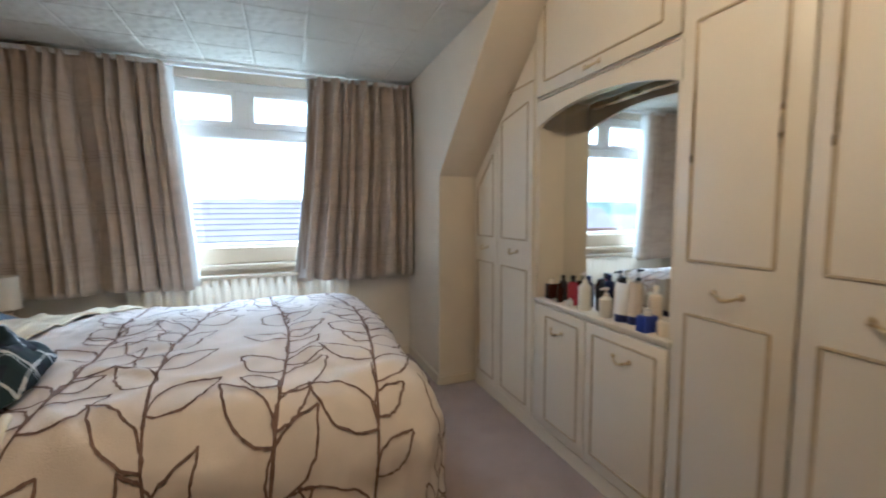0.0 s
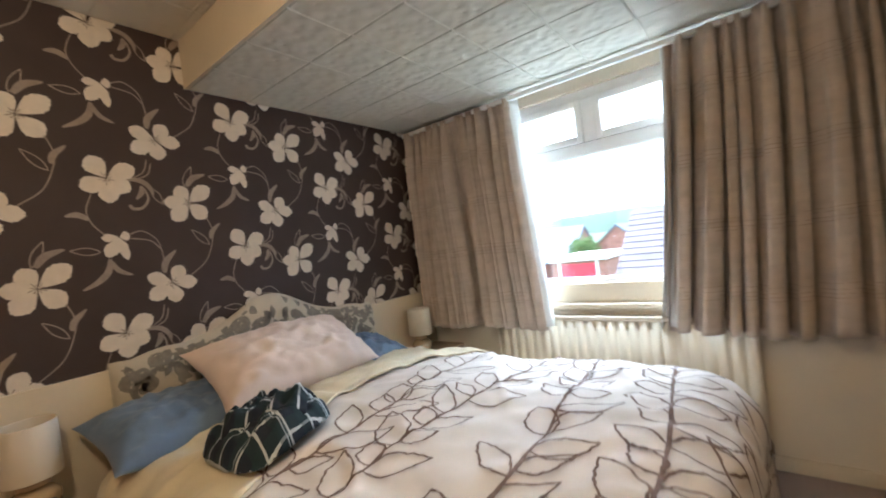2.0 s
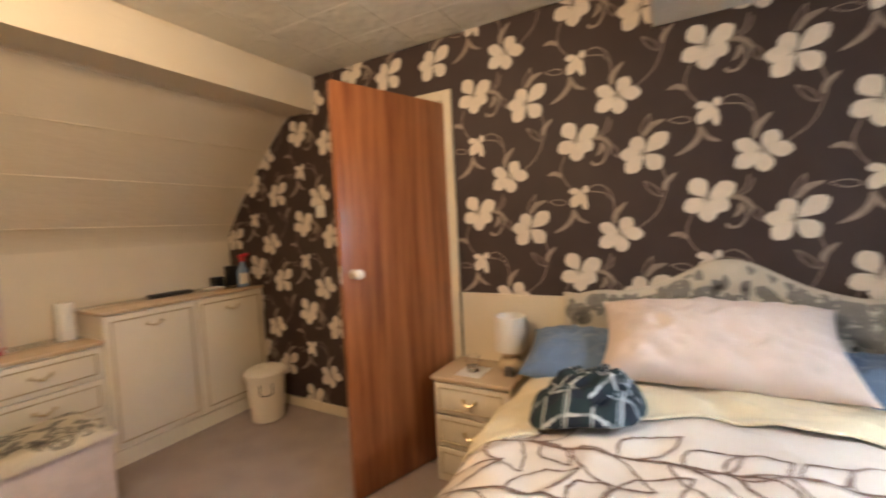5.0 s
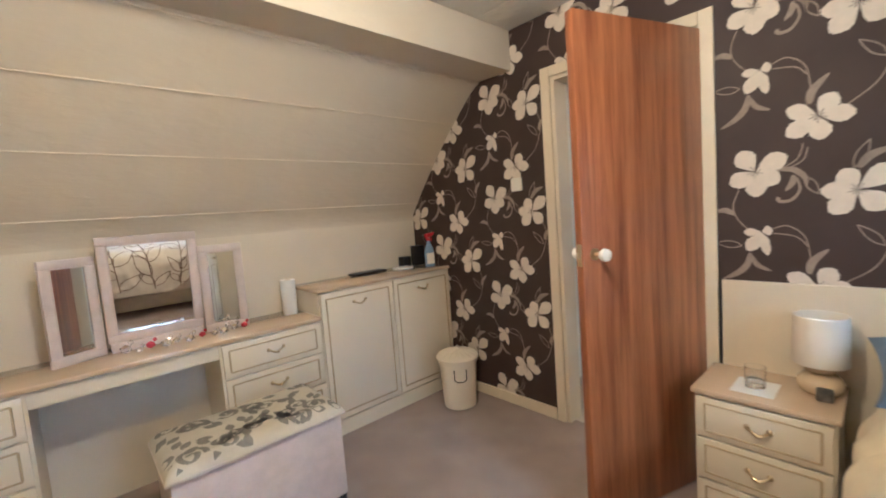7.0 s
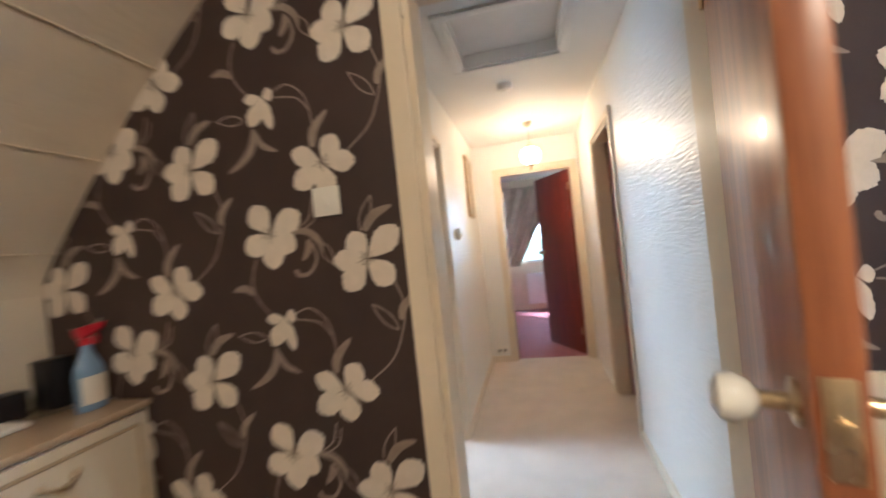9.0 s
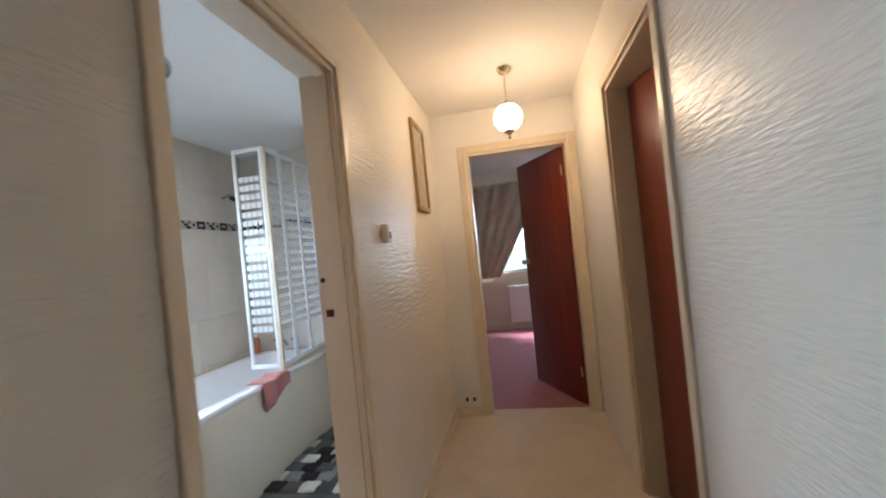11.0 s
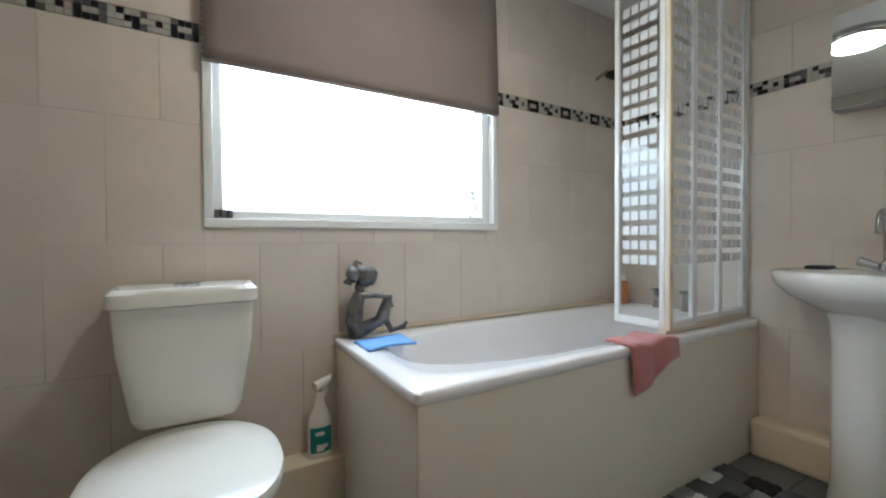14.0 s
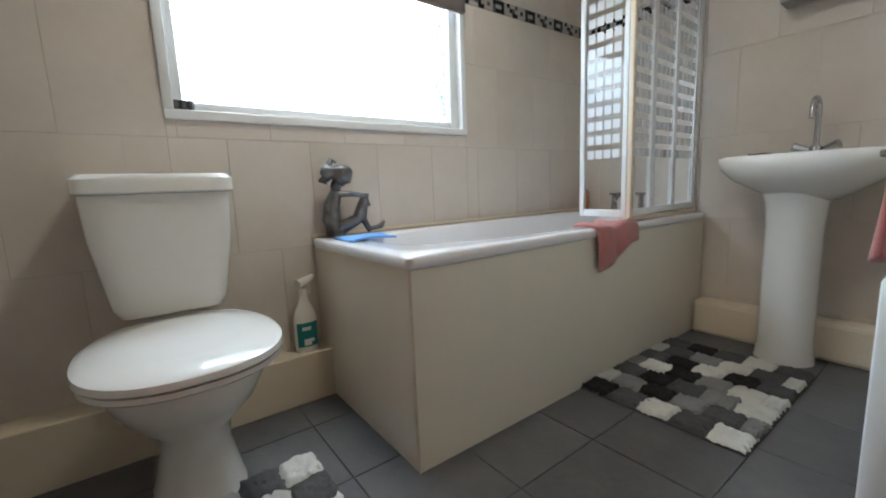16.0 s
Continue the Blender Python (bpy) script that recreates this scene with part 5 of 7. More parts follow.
part("core", lathe(bmesh.new(), [(0.019, 0.2), (0.019, 0.226)], (-0.50, -1.53, 0.802), 16), MOULD, kr, "cardboard core")

# things on the low cupboard
bm = solid(-1.26, -0.98, -1.60, -1.50, 0.968, 0.988, bevel=0.006)
single("black_case", bm, BLACK, "flat black case on the low cupboard", "case")
single("cloth", solid(-1.47, -1.33, -1.53, -1.43, 0.968, 0.985, bevel=0.008), PAPER, "folded white cloth on the low cupboard", "cloth")
single("dark_box", solid(-1.55, -1.47, -1.63, -1.56, 0.968, 1.05, bevel=0.004), BLACK, "small dark box beside the wall", "box")
single("black_speaker", solid(-1.665, -1.58, -1.60, -1.52, 0.968, 1.13, bevel=0.006), BLACK, "dark upright box against papered wall", "box")
BLUECLEAR = mat("pale_blue_plastic", (0.22, 0.33, 0.52), 0.2, vary=0.06, bump=0)
REDP = mat("red_plastic", (0.55, 0.02, 0.04), 0.3, vary=0.05, bump=0)


def trigger_bottle(x, y, z, h, body, head, label, patch=None, turn=0.0):
    """A flattened spray bottle with trigger head and printed panel."""
    ob = thing("spray_bottle", (x, y, z), label, "spray bottle")
    prof = [(0.042, 0), (0.046, 0.01), (0.046, h * 0.42), (0.040, h * 0.52), (0.020, h * 0.66), (0.015, h * 0.76)]
    part("bottle_body", lathe(bmesh.new(), prof, (x, y, z), 22, (1, 0.6)), body, ob)
    bm = lathe(bmesh.new(), [(0.017, h * 0.76), (0.017, h * 0.84)], (x, y, z), 14)
    ca, sa = math.cos(turn), math.sin(turn)

    def P(a, b, c):
        return (x + a * ca - b * sa, y + a * sa + b * ca, z + c)
    tube(bm, [P(0.022, 0, h * 0.9), P(-0.02, 0, h * 0.93), P(-0.05, 0, h * 0.955)], [0.02, 0.017, 0.012], 8)
    tube(bm, [P(-0.028, 0, h * 0.9), P(-0.036, 0, h * 0.82), P(-0.03, 0, h * 0.74)], 0.005, 6)
    part("trigger_head", bm, head, ob)
    tube_b = lathe(bmesh.new(), [(0.006, 0), (0.008, 0.012)], P(-0.056, 0, h * 0.952), 8)
    part("nozzle", tube_b, REDP if head is REDP else WHITEB, ob)
    if patch:
        bm = sheet(bmesh.new(), 12, 4, lambda u, v: (x + 0.0475 * math.cos(0.6 + 1.94 * u), y + 0.6 * 0.0475 * math.sin(0.6 + 1.94 * u), z + h * (0.08 + 0.32 * v)))
        part("printed_label", bm, patch, ob)
    return ob


trigger_bottle(-1.60, -1.38, 0.967, 0.27, BLUECLEAR, REDP, "clear blue spray bottle with red trigger", WHITEB)

# bin
bn = thing("waste_bin", (-1.44, -0.97, 0), "cream plastic lidded waste bin on carpet", "waste bin")
part("tub", lathe(bmesh.new(), [(0.105, 0), (0.115, 0.006), (0.135, 0.32), (0.143, 0.325), (0.143, 0.345)], (-1.44, -0.97, 0), 36), BINPLASTIC, bn)
bm = lathe(bmesh.new(), [(0.15, 0.345), (0.152, 0.36), (0.14, 0.375), (0.08, 0.395), (0.02, 0.402)], (-1.44, -0.97, 0), 36)
lid = part("lid", bm, BINPLASTIC, bn)
for i in range(18):
    a = i * math.pi / 9
    part("rib", tube(bmesh.new(), [(-1.44 + q * math.cos(a), -0.97 + q * math.sin(a), z) for q, z in ((0.03, 0.402), (0.08, 0.397), (0.138, 0.377))], 0.004, 5), BINPLASTIC, lid)
bm = bmesh.new()
tube(bm, [(-1.44 - 0.03 + 0.06 * k / 8, -0.97, 0.40 + 0.028 * math.sin(math.pi * k / 8)) for k in range(9)], 0.006, 8)
part("lid_handle", bm, BINPLASTIC, bn)
bm = bmesh.new()
a0 = radians(52)
tube(bm, [(-1.44 + 0.142 * math.cos(a0 + q), -0.97 + 0.142 * math.sin(a0 + q), z) for q, z in ((-0.3, 0.30), (-0.3, 0.23), (-0.15, 0.215), (0.15, 0.215), (0.3, 0.23), (0.3, 0.30))], 0.004, 6)
part("side_handle", bm, BLACK, bn, "dark wire side handle")

sw = thing("light_switch", (WX, -0.535, 1.53), "cream square wall light switch", "light switch")
part("plate", solid(WX + 0.002, WX + 0.012, -0.578, -0.492, 1.487, 1.573, bevel=0.004), PLASTICW, sw)
part("rocker", solid(WX + 0.012, WX + 0.017, -0.543, -0.527, 1.517, 1.543, bevel=0.002), PLASTICW, sw)
for y in (-0.566, -0.504):
    part("screw", lathe(bmesh.new(), [(0.003, 0.0), (0.003, 0.012)], (WX + 0.006, y, 1.527), 8), BRASS, sw)

# glass of water on a note by the left lamp, small dark clock
gl = thing("drinking_glass", (-1.45, 0.76, 0.587), "half-full short drinking glass on bedside table", "glass")
bm = bmesh.new()
lathe(bm, [(0.028, 0.0), (0.034, 0.003), (0.036, 0.085), (0.034, 0.085), (0.031, 0.012), (0.0, 0.010)], (-1.45, 0.76, 0.589), 24)
part("tumbler", bm, CRYSTAL, gl)
part("water", lathe(bmesh.new(), [(0.03, 0.013), (0.031, 0.03)], (-1.45, 0.76, 0.589), 20), CRYSTAL, gl)
single("paper_note", solid(-1.53, -1.37, 0.69, 0.83, 0.5855, 0.5875), PAPER, "white paper napkin under the glass", "paper")
single("alarm_clock", solid(-1.47, -1.44, 0.94, 0.99, 0.586, 0.635, bevel=0.008), PEWTER, "small grey travel clock beside lamp", "clock")

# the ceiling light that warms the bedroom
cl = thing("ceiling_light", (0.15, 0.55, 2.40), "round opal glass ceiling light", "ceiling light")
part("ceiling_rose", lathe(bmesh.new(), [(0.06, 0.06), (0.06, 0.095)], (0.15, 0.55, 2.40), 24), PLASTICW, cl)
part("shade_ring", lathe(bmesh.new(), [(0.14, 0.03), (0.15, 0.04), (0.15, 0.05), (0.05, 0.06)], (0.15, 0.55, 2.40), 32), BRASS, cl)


# ---- hall ----
HL, HR, HE, HC = -0.54, 0.60, -5.23, 2.45
structure("floor_hall", solid(HE - 0.1, -1.74, -0.66, 0.75, -0.12, -0.001), HALLCARPET, "pale beige fitted hall carpet", "floor")
bm = bmesh.new()
box(bm, -2.585, WX - 0.11, HL - 0.12, HL, 0, 2.6)
box(bm, -3.40, -2.585, HL - 0.12, HL, 2.10, 2.6)
box(bm, HE, -3.40, HL - 0.12, HL, 0, 2.6)
structure("wall_hall_south", bm, HALLPAPER, "white ribbed papered hall wall", "wall")
bm = bmesh.new()
box(bm, -3.40, WX - 0.11, HR, HR + 0.14, 0, 2.6)
box(bm, -4.18, -3.40, HR, HR + 0.14, 2.12, 2.6)
box(bm, HE, -4.18, HR, HR + 0.14, 0, 2.6)
structure("wall_hall_north", bm, HALLPAPER, "white ribbed papered hall wall", "wall")
bm = bmesh.new()
box(bm, HE - 0.11, HE, -2.4, -0.27, 0, 2.6)
box(bm, HE - 0.11, HE, -0.27, 0.53, 2.11, 2.6)
box(bm, HE - 0.11, HE, 0.53, 2.4, 0, 2.6)
structure("wall_hall_end", bm, WHITEPAINT, "cream papered wall at the hall's end", "wall")
bm = bmesh.new()
hx0, hx1, hy0, hy1 = -3.12, -2.52, -0.28, 0.31
for c in ((HE, hx0, HL, HR), (hx1, WX - 0.11, HL, HR), (hx0, hx1, HL, hy0), (hx0, hx1, hy1, HR)):
    box(bm, *c, HC, HC + 0.1)
structure("ceiling_hall", bm, WHITEPAINT, "white papered hall ceiling", "ceiling")
ht = thing("loft_hatch", (-2.8, 0, HC), "white loft hatch in a wooden frame", "loft hatch")
bm = bmesh.new()
for c in ((hx0 - 0.05, hx0, hy0 - 0.05, hy1 + 0.05), (hx1, hx1 + 0.05, hy0 - 0.05, hy1 + 0.05), (hx0, hx1, hy0 - 0.05, hy0), (hx0, hx1, hy1, hy1 + 0.05)):
    box(bm, *c, HC - 0.015, HC, bevel=0.003)
for c in ((hx0, hx0 + 0.018, hy0, hy1), (hx1 - 0.018, hx1, hy0, hy1), (hx0 + 0.018, hx1 - 0.018, hy0, hy0 + 0.018), (hx0 + 0.018, hx1 - 0.018, hy1 - 0.018, hy1)):
    box(bm, *c, HC, HC + 0.1)
part("hatch_frame", bm, WHITEPAINT, ht)
part("hatch_panel", solid(hx0, hx1, hy0, hy1, HC + 0.075, HC + 0.095), PAPER, ht)
structure("baseboard_hall_south", solid(HE, -3.44, HL, HL + 0.014, 0, 0.07, bevel=0.003), CREAMPAINT, "cream hall skirting", "skirting")
structure("baseboard_hall_north", solid(-3.36, WX - 0.13, HR - 0.014, HR, 0, 0.07, bevel=0.003), CREAMPAINT, "cream hall skirting", "skirting")
structure("baseboard_hall_end", solid(HE, HE + 0.014, HL + 0.014, -0.33, 0, 0.07, bevel=0.003), CREAMPAINT, "cream hall skirting", "skirting")
architrave("door_frame_bath", "y", HL, -3.40, -2.585, 2.08, 0.035, 0.014, CREAMPAINT, HL - 0.134, "cream painted bathroom door frame")
architrave("door_frame_hall", "y", HR, -4.18, -3.40, 2.10, 0.05, -0.016, CREAMPAINT, HR + 0.15, "cream painted door frame")
architrave("door_frame_end", "x", HE, -0.27, 0.53, 2.11, 0.06, 0.016, CREAMPAINT, HE - 0.125, "cream painted door frame")
door_leaf("door_2", (-2.639, HL - 0.155), (-2.592, HL - 0.85), 2.04, MAHOGANY, "open mahogany bathroom door with china knob", PORCELAIN, "white china knob", 1)
door_leaf("door_3", (-4.15, HR + 0.12), (-3.47, HR + 0.27), 2.06, REDWOOD, "dark red wooden door standing ajar", PORCELAIN, "white china knob", 1)
door_leaf("door_4", (HE - 0.13, 0.50), (-6.02, 0.155), 2.08, REDWOOD, "dark red wooden door opened into far bedroom", BRASS, "brass knob", 1)
bm = bmesh.new()
for c in ((-3.378, -3.364, 0, 2.058), (-2.612, -2.606, 0, 2.058), (-3.364, -2.612, 2.044, 2.058)):
    box(bm, c[0], c[1], HL - 0.062, HL - 0.022, c[2], c[3], bevel=0.002)
structure("trim_door_stop", bm, CREAMPAINT, "cream painted door stop in bathroom frame", "trim")
lt = thing("latch_keep", (-3.37, HL - 0.1, 1.17), "small brown metal latch keep on door frame", "latch")
part("keep_plate", solid(-3.378, -3.366, HL - 0.110, HL - 0.084, 1.138, 1.165, bevel=0.002), BRONZE, lt)
part("bolt_hole", lathe(bmesh.new(), [(0.008, 0), (0.008, 0.016)], (-3.372, HL - 0.115, 1.27), 10), BLACK, lt)

pf = thing("picture_frame", (-4.70, HL, 1.62), "gilt framed faded print on hall wall", "picture")
bm = bmesh.new()
px0, px1, pz0, pz1 = -4.86, -4.52, 1.63, 2.24
for c in ((px0, px1, pz0, pz0 + 0.035), (px0, px1, pz1 - 0.035, pz1), (px0, px0 + 0.035, pz0 + 0.035, pz1 - 0.035), (px1 - 0.035, px1, pz0 + 0.035, pz1 - 0.035)):
    box(bm, c[0], c[1], HL + 0.002, HL + 0.024, c[2], c[3], bevel=0.005)
part("frame", bm, GILT, pf)
part("print", solid(px0 + 0.035, px1 - 0.035, HL + 0.004, HL + 0.010, pz0 + 0.035, pz1 - 0.035), PICTURE, pf)
th = thing("thermostat", (-3.80, HL, 1.42), "small white wall thermostat", "thermostat")
part("casing", solid(-3.83, -3.77, HL + 0.001, HL + 0.03, 1.41, 1.50, bevel=0.005), PLASTICW, th)
part("dial", lathe(bmesh.new(), [(0.014, 0), (0.014, 0.03)], (-3.80, HL + 0.028, 1.43), 16), PLASTICW, th)
sk = thing("wall_socket", (HE, -0.42, 0.10), "white double wall socket", "socket")
part("plate", solid(HE + 0.001, HE + 0.012, -0.485, -0.355, 0.09, 0.175, bevel=0.004), PLASTICW, sk)
for y in (-0.45, -0.39):
    part("outlet", solid(HE + 0.012, HE + 0.014, y - 0.012, y + 0.012, 0.115, 0.145), BLACK, sk)
sd = thing("smoke_alarm", (-3.5, -0.04, HC - 0.04), "white round smoke alarm on ceiling", "smoke alarm")
part("casing", lathe(bmesh.new(), [(0.03, 0.0), (0.045, 0.006), (0.052, 0.02), (0.052, 0.04)], (-3.5, -0.04, HC - 0.04), 28), PLASTICW, sd)
part("indicator", lathe(bmesh.new(), [(0.012, -0.003), (0.014, 0.004)], (-3.5, -0.04, HC - 0.04), 12), PLASTICW, sd)

OPAL = glowing("lit_opal_glass", (1.0, 0.80, 0.50), 2.2)
pd = thing("pendant_lamp", (-4.53, 0.1, 2.0), "brass pendant with lit opal glass globe", "pendant lamp")
part("ceiling_rose", lathe(bmesh.new(), [(0.006, 0.40), (0.03, 0.415), (0.042, 0.44), (0.042, 0.45)], (-4.53, 0.1, 2.0), 20), BRASS, pd)
for k in range(9):
    z = 2.235 + 0.018 * k
    bm = bmesh.new()
    ax = (0.006, 0) if k % 2 else (0, 0.006)
    tube(bm, [(-4.53 + ax[0] * math.cos(q * 0.785), 0.1 + ax[1] * math.cos(q * 0.785), z + 0.012 * math.sin(q * 0.785)) for q in range(9)], 0.0018, 5)
    part("chain_link", bm, BRASS, pd)
part("cap", lathe(bmesh.new(), [(0.055, 0.205), (0.045, 0.22), (0.018, 0.232), (0.008, 0.245)], (-4.53, 0.1, 2.0), 24), BRASS, pd)
g = part("globe", lathe(bmesh.new(), [(0.03, 0.055), (0.06, 0.07), (0.085, 0.105), (0.09, 0.14), (0.078, 0.18), (0.055, 0.205), (0.05, 0.205)], (-4.53, 0.1, 2.0), 32), OPAL, pd, "lit opal glass globe")
g.visible_shadow = False
part("finial", lathe(bmesh.new(), [(0.004, 0.0), (0.014, 0.012), (0.006, 0.024), (0.016, 0.034), (0.034, 0.046), (0.036, 0.055)], (-4.53, 0.1, 2.0), 20), BRASS, pd, "turned brass finial")

# ---- far bedroom beyond the hall ----
FX = -8.6
structure("floor_far_bedroom", solid(FX - 0.1, HE - 0.1, -2.3, 2.3, -0.12, 0.002), PINKCARPET, "rose pink mottled carpet", "floor")
bm = bmesh.new()
box(bm, FX - 0.1, FX, -2.3, -1.2, 0, 2.6)
box(bm, FX - 0.1, FX, 1.2, 2.3, 0, 2.6)
box(bm, FX - 0.1, FX, -1.2, 1.2, 0, 0.90)
box(bm, FX - 0.1, FX, -1.2, 1.2, 2.25, 2.6)
box(bm, FX, HE - 0.11, -2.4, -2.3, 0, 2.6)
box(bm, FX, HE - 0.11, 2.3, 2.4, 0, 2.6)
structure("wall_far_bedroom", bm, MAGNOLIA, "pale papered far bedroom walls", "wall")
structure("ceiling_far_bedroom", solid(FX, HE - 0.11, -2.3, 2.3, 2.5, 2.6), WHITEPAINT, "white ceiling of far bedroom", "ceiling")
structure("baseboard_far", solid(FX, FX + 0.015, -2.3, 2.3, 0, 0.09), CREAMPAINT, "cream skirting of far bedroom", "skirting")
fw = structure("window_3", solid(FX - 0.06, FX - 0.02, -1.2, 1.2, 0.90, 0.95), PVC, "white upvc far bedroom window", "window")
bm = bmesh.new()
for c in ((-1.2, -1.15), (1.15, 1.2)):
    box(bm, FX - 0.06, FX - 0.02, c[0], c[1], 0.95, 2.25)
part("window_frame", bm, PVC, fw)
pn = part("pane", solid(FX - 0.045, FX - 0.041, -1.15, 1.15, 0.95, 2.25), GLASS, fw)
pn.visible_shadow = False
YELLOWCURT = mat("primrose_curtain", (0.74, 0.68, 0.52), 0.9, vary=0.1, scale=9, fine=200, bump=0.4)
bm = sheet(bmesh.new(), 70, 24, lambda u, v: (FX + 0.08 + 0.03 * math.sin(u * 40), -0.95 + u * (1.55 - 0.85 * v), 2.35 - 1.5 * v))
single("curtain", bm, YELLOWCURT, "primrose tied-back curtain in far bedroom", "curtain", "", 80).modifiers.new("thickness", "SOLIDIFY").thickness = 0.004
rd = thing("radiator", (FX + 0.05, 0.1, 0.1), "white panel radiator under far window", "radiator")
part("front_panel", solid(FX + 0.04, FX + 0.09, -0.15, 0.95, 0.12, 0.70, bevel=0.012), PVC, rd)
part("bracket", solid(FX, FX + 0.04, 0.3, 0.34, 0.2, 0.6), PVC, rd)
# plain room behind the ajar door
bm = bmesh.new()
box(bm, HE, WX - 0.11, 2.3, 2.4, 0, 2.6)
box(bm, HE, WX - 0.11, HR + 0.14, 2.3, 2.5, 2.6)
box(bm, HE, WX - 0.11, HR + 0.14, 2.3, -0.1, 0.0)
structure("wall_side_room", bm, WHITEPAINT, "plain white side room walls", "wall")

# ---- bathroom ----
BWY, BFX, BEX, BNY, BC = -2.30, -5.23, -2.05, HL - 0.12, 2.37
structure("floor_bathroom", solid(BFX, BEX, BWY, BNY, -0.12, -0.006), DARKGROUT, "grey grouted bathroom floor bed", "floor")
wx0, wx1, wz0, wz1 = -4.20, -2.92, 1.08, 2.33
bm = bmesh.new()
box(bm, BFX - 0.1, wx0, BWY - 0.25, BWY - 0.008, 0, 2.6)
box(bm, wx1, BEX + 0.1, BWY - 0.25, BWY - 0.008, 0, 2.6)
box(bm, wx0, wx1, BWY - 0.25, BWY - 0.008, 0, wz0)
box(bm, wx0, wx1, BWY - 0.25, BWY - 0.008, wz1, 2.6)
wall_bs = structure("wall_bathroom_south", bm, GROUT, "beige tiled bathroom window wall", "wall")
wall_bw = structure("wall_bathroom_west", solid(BFX, BFX + 0.004, BWY, BNY, 0, 2.5), GROUT, "beige tiled bathroom end wall", "wall")
structure("wall_bathroom_east", solid(BEX, BEX + 0.1, BWY, BNY, 0, 2.5), WALLTILE, "beige tiled bathroom wall", "wall")
structure("wall_bathroom_north", solid(BFX, -3.425, BNY - 0.006, BNY - 0.001, 0, 2.5), WALLTILE, "beige tiled wall beside bathroom door", "wall")
structure("wall_bathroom_north_east", solid(-2.545, BEX, BNY - 0.006, BNY - 0.001, 0, 2.5), WALLTILE, "beige tiled wall behind bathroom door", "wall")
structure("ceiling_bathroom", solid(BFX, BEX, BWY - 0.01, BNY, BC, BC + 0.1), WHITEPAINT, "smooth white bathroom ceiling", "ceiling")
structure("trim_pipe_box", solid(BEX, -3.385, BWY, BWY + 0.11, 0, 0.195, bevel=0.004), CREAMPAINT, "cream boxed pipe ledge along wall", "pipe box")
structure("trim_pipe_box_west", solid(BFX + 0.01, BFX + 0.12, -1.565, BNY - 0.01, 0, 0.175, bevel=0.02), CREAMPAINT, "cream boxed pipe ledge under basin", "pipe box")

wb = structure("window_2", solid(wx0, wx1, BWY - 0.06, BWY + 0.012, wz0 - 0.012, wz0 + 0.02, bevel=0.004), PVC, "white upvc patterned glass bathroom window", "window")
bm = bmesh.new()
for c in ((wx0, wx0 + 0.03, wz0 + 0.02, wz1), (wx1 - 0.03, wx1, wz0 + 0.02, wz1), (wx0 + 0.03, wx1 - 0.03, wz1 - 0.03, wz1)):
    box(bm, c[0], c[1], BWY - 0.06, BWY + 0.012, c[2], c[3], bevel=0.004)
part("window_frame", bm, PVC, wb)
bm = bmesh.new()
for c in ((wx0 + 0.03, wx0 + 0.075, wz0 + 0.02, wz1 - 0.03), (wx1 - 0.06, wx1 - 0.03, wz0 + 0.02, wz1 - 0.03), (wx0 + 0.075, wx1 - 0.06, wz0 + 0.02, wz0 + 0.05), (wx0 + 0.075, wx1 - 0.06, wz1 - 0.07, wz1 - 0.03)):
    box(bm, c[0], c[1], BWY - 0.055, BWY - 0.02, c[2], c[3], bevel=0.006)
part("sash", bm, PVC, wb)
pn = part("pane", solid(wx0 + 0.075, wx1 - 0.06, BWY - 0.042, BWY - 0.038, wz0 + 0.05, wz1 - 0.07), FROST, wb, "patterned obscure glass")
pn.visible_shadow = False
bm = bmesh.new()
for k in range(3):
    lathe(bm, [(0.010, 0), (0.011, 0.028)], (-3.0 + 0.022 * k, BWY - 0.005, wz0 + 0.022), 10)
single("small_figures", bm, PEWTER, "three tiny dark pots on window ledge", "ornament")

rb = thing("roller_blind", (-3.55, BWY + 0.03, 1.66), "taupe roller blind half drawn over window", "roller blind")
bm = sheet(bmesh.new(), 20, 14, lambda u, v: (wx1 + (wx0 + 0.02 - wx1 - 0.0) * u - 0.012 * (u > 0.99) * v, BWY + 0.03 + 0.004 * math.sin(u * 5 + v * 2), 2.335 + (1.638 - 2.335) * v))
p = part("fabric", bm, BLIND, rb, smooth=80)
p.modifiers.new("thickness", "SOLIDIFY").thickness = 0.002
part("bottom_bar", solid(wx0 + 0.02, wx1, BWY + 0.026, BWY + 0.034, 1.630, 1.642, bevel=0.002), BLIND, rb)
bm = bmesh.new()
tube(bm, [(wx0 + 0.01, BWY + 0.03, 2.335), (wx1, BWY + 0.03, 2.335)], 0.017, 12)
part("roller", bm, BLIND, rb)
for x in (wx0, wx1 + 0.012):
    part("bracket", solid(x - 0.008, x + 0.004, BWY + 0.001, BWY + 0.045, 2.31, 2.36), PLASTICW, rb)
bm = bmesh.new()
for k in range(46):
    ball(bm, (wx1 - 0.004, BWY + 0.034, 2.3 - 0.022 * k), (0.0028, 0.0028, 0.0028), 1)
tagged(part("pull_chain", bm, PLASTICW, rb), kind="stuff")

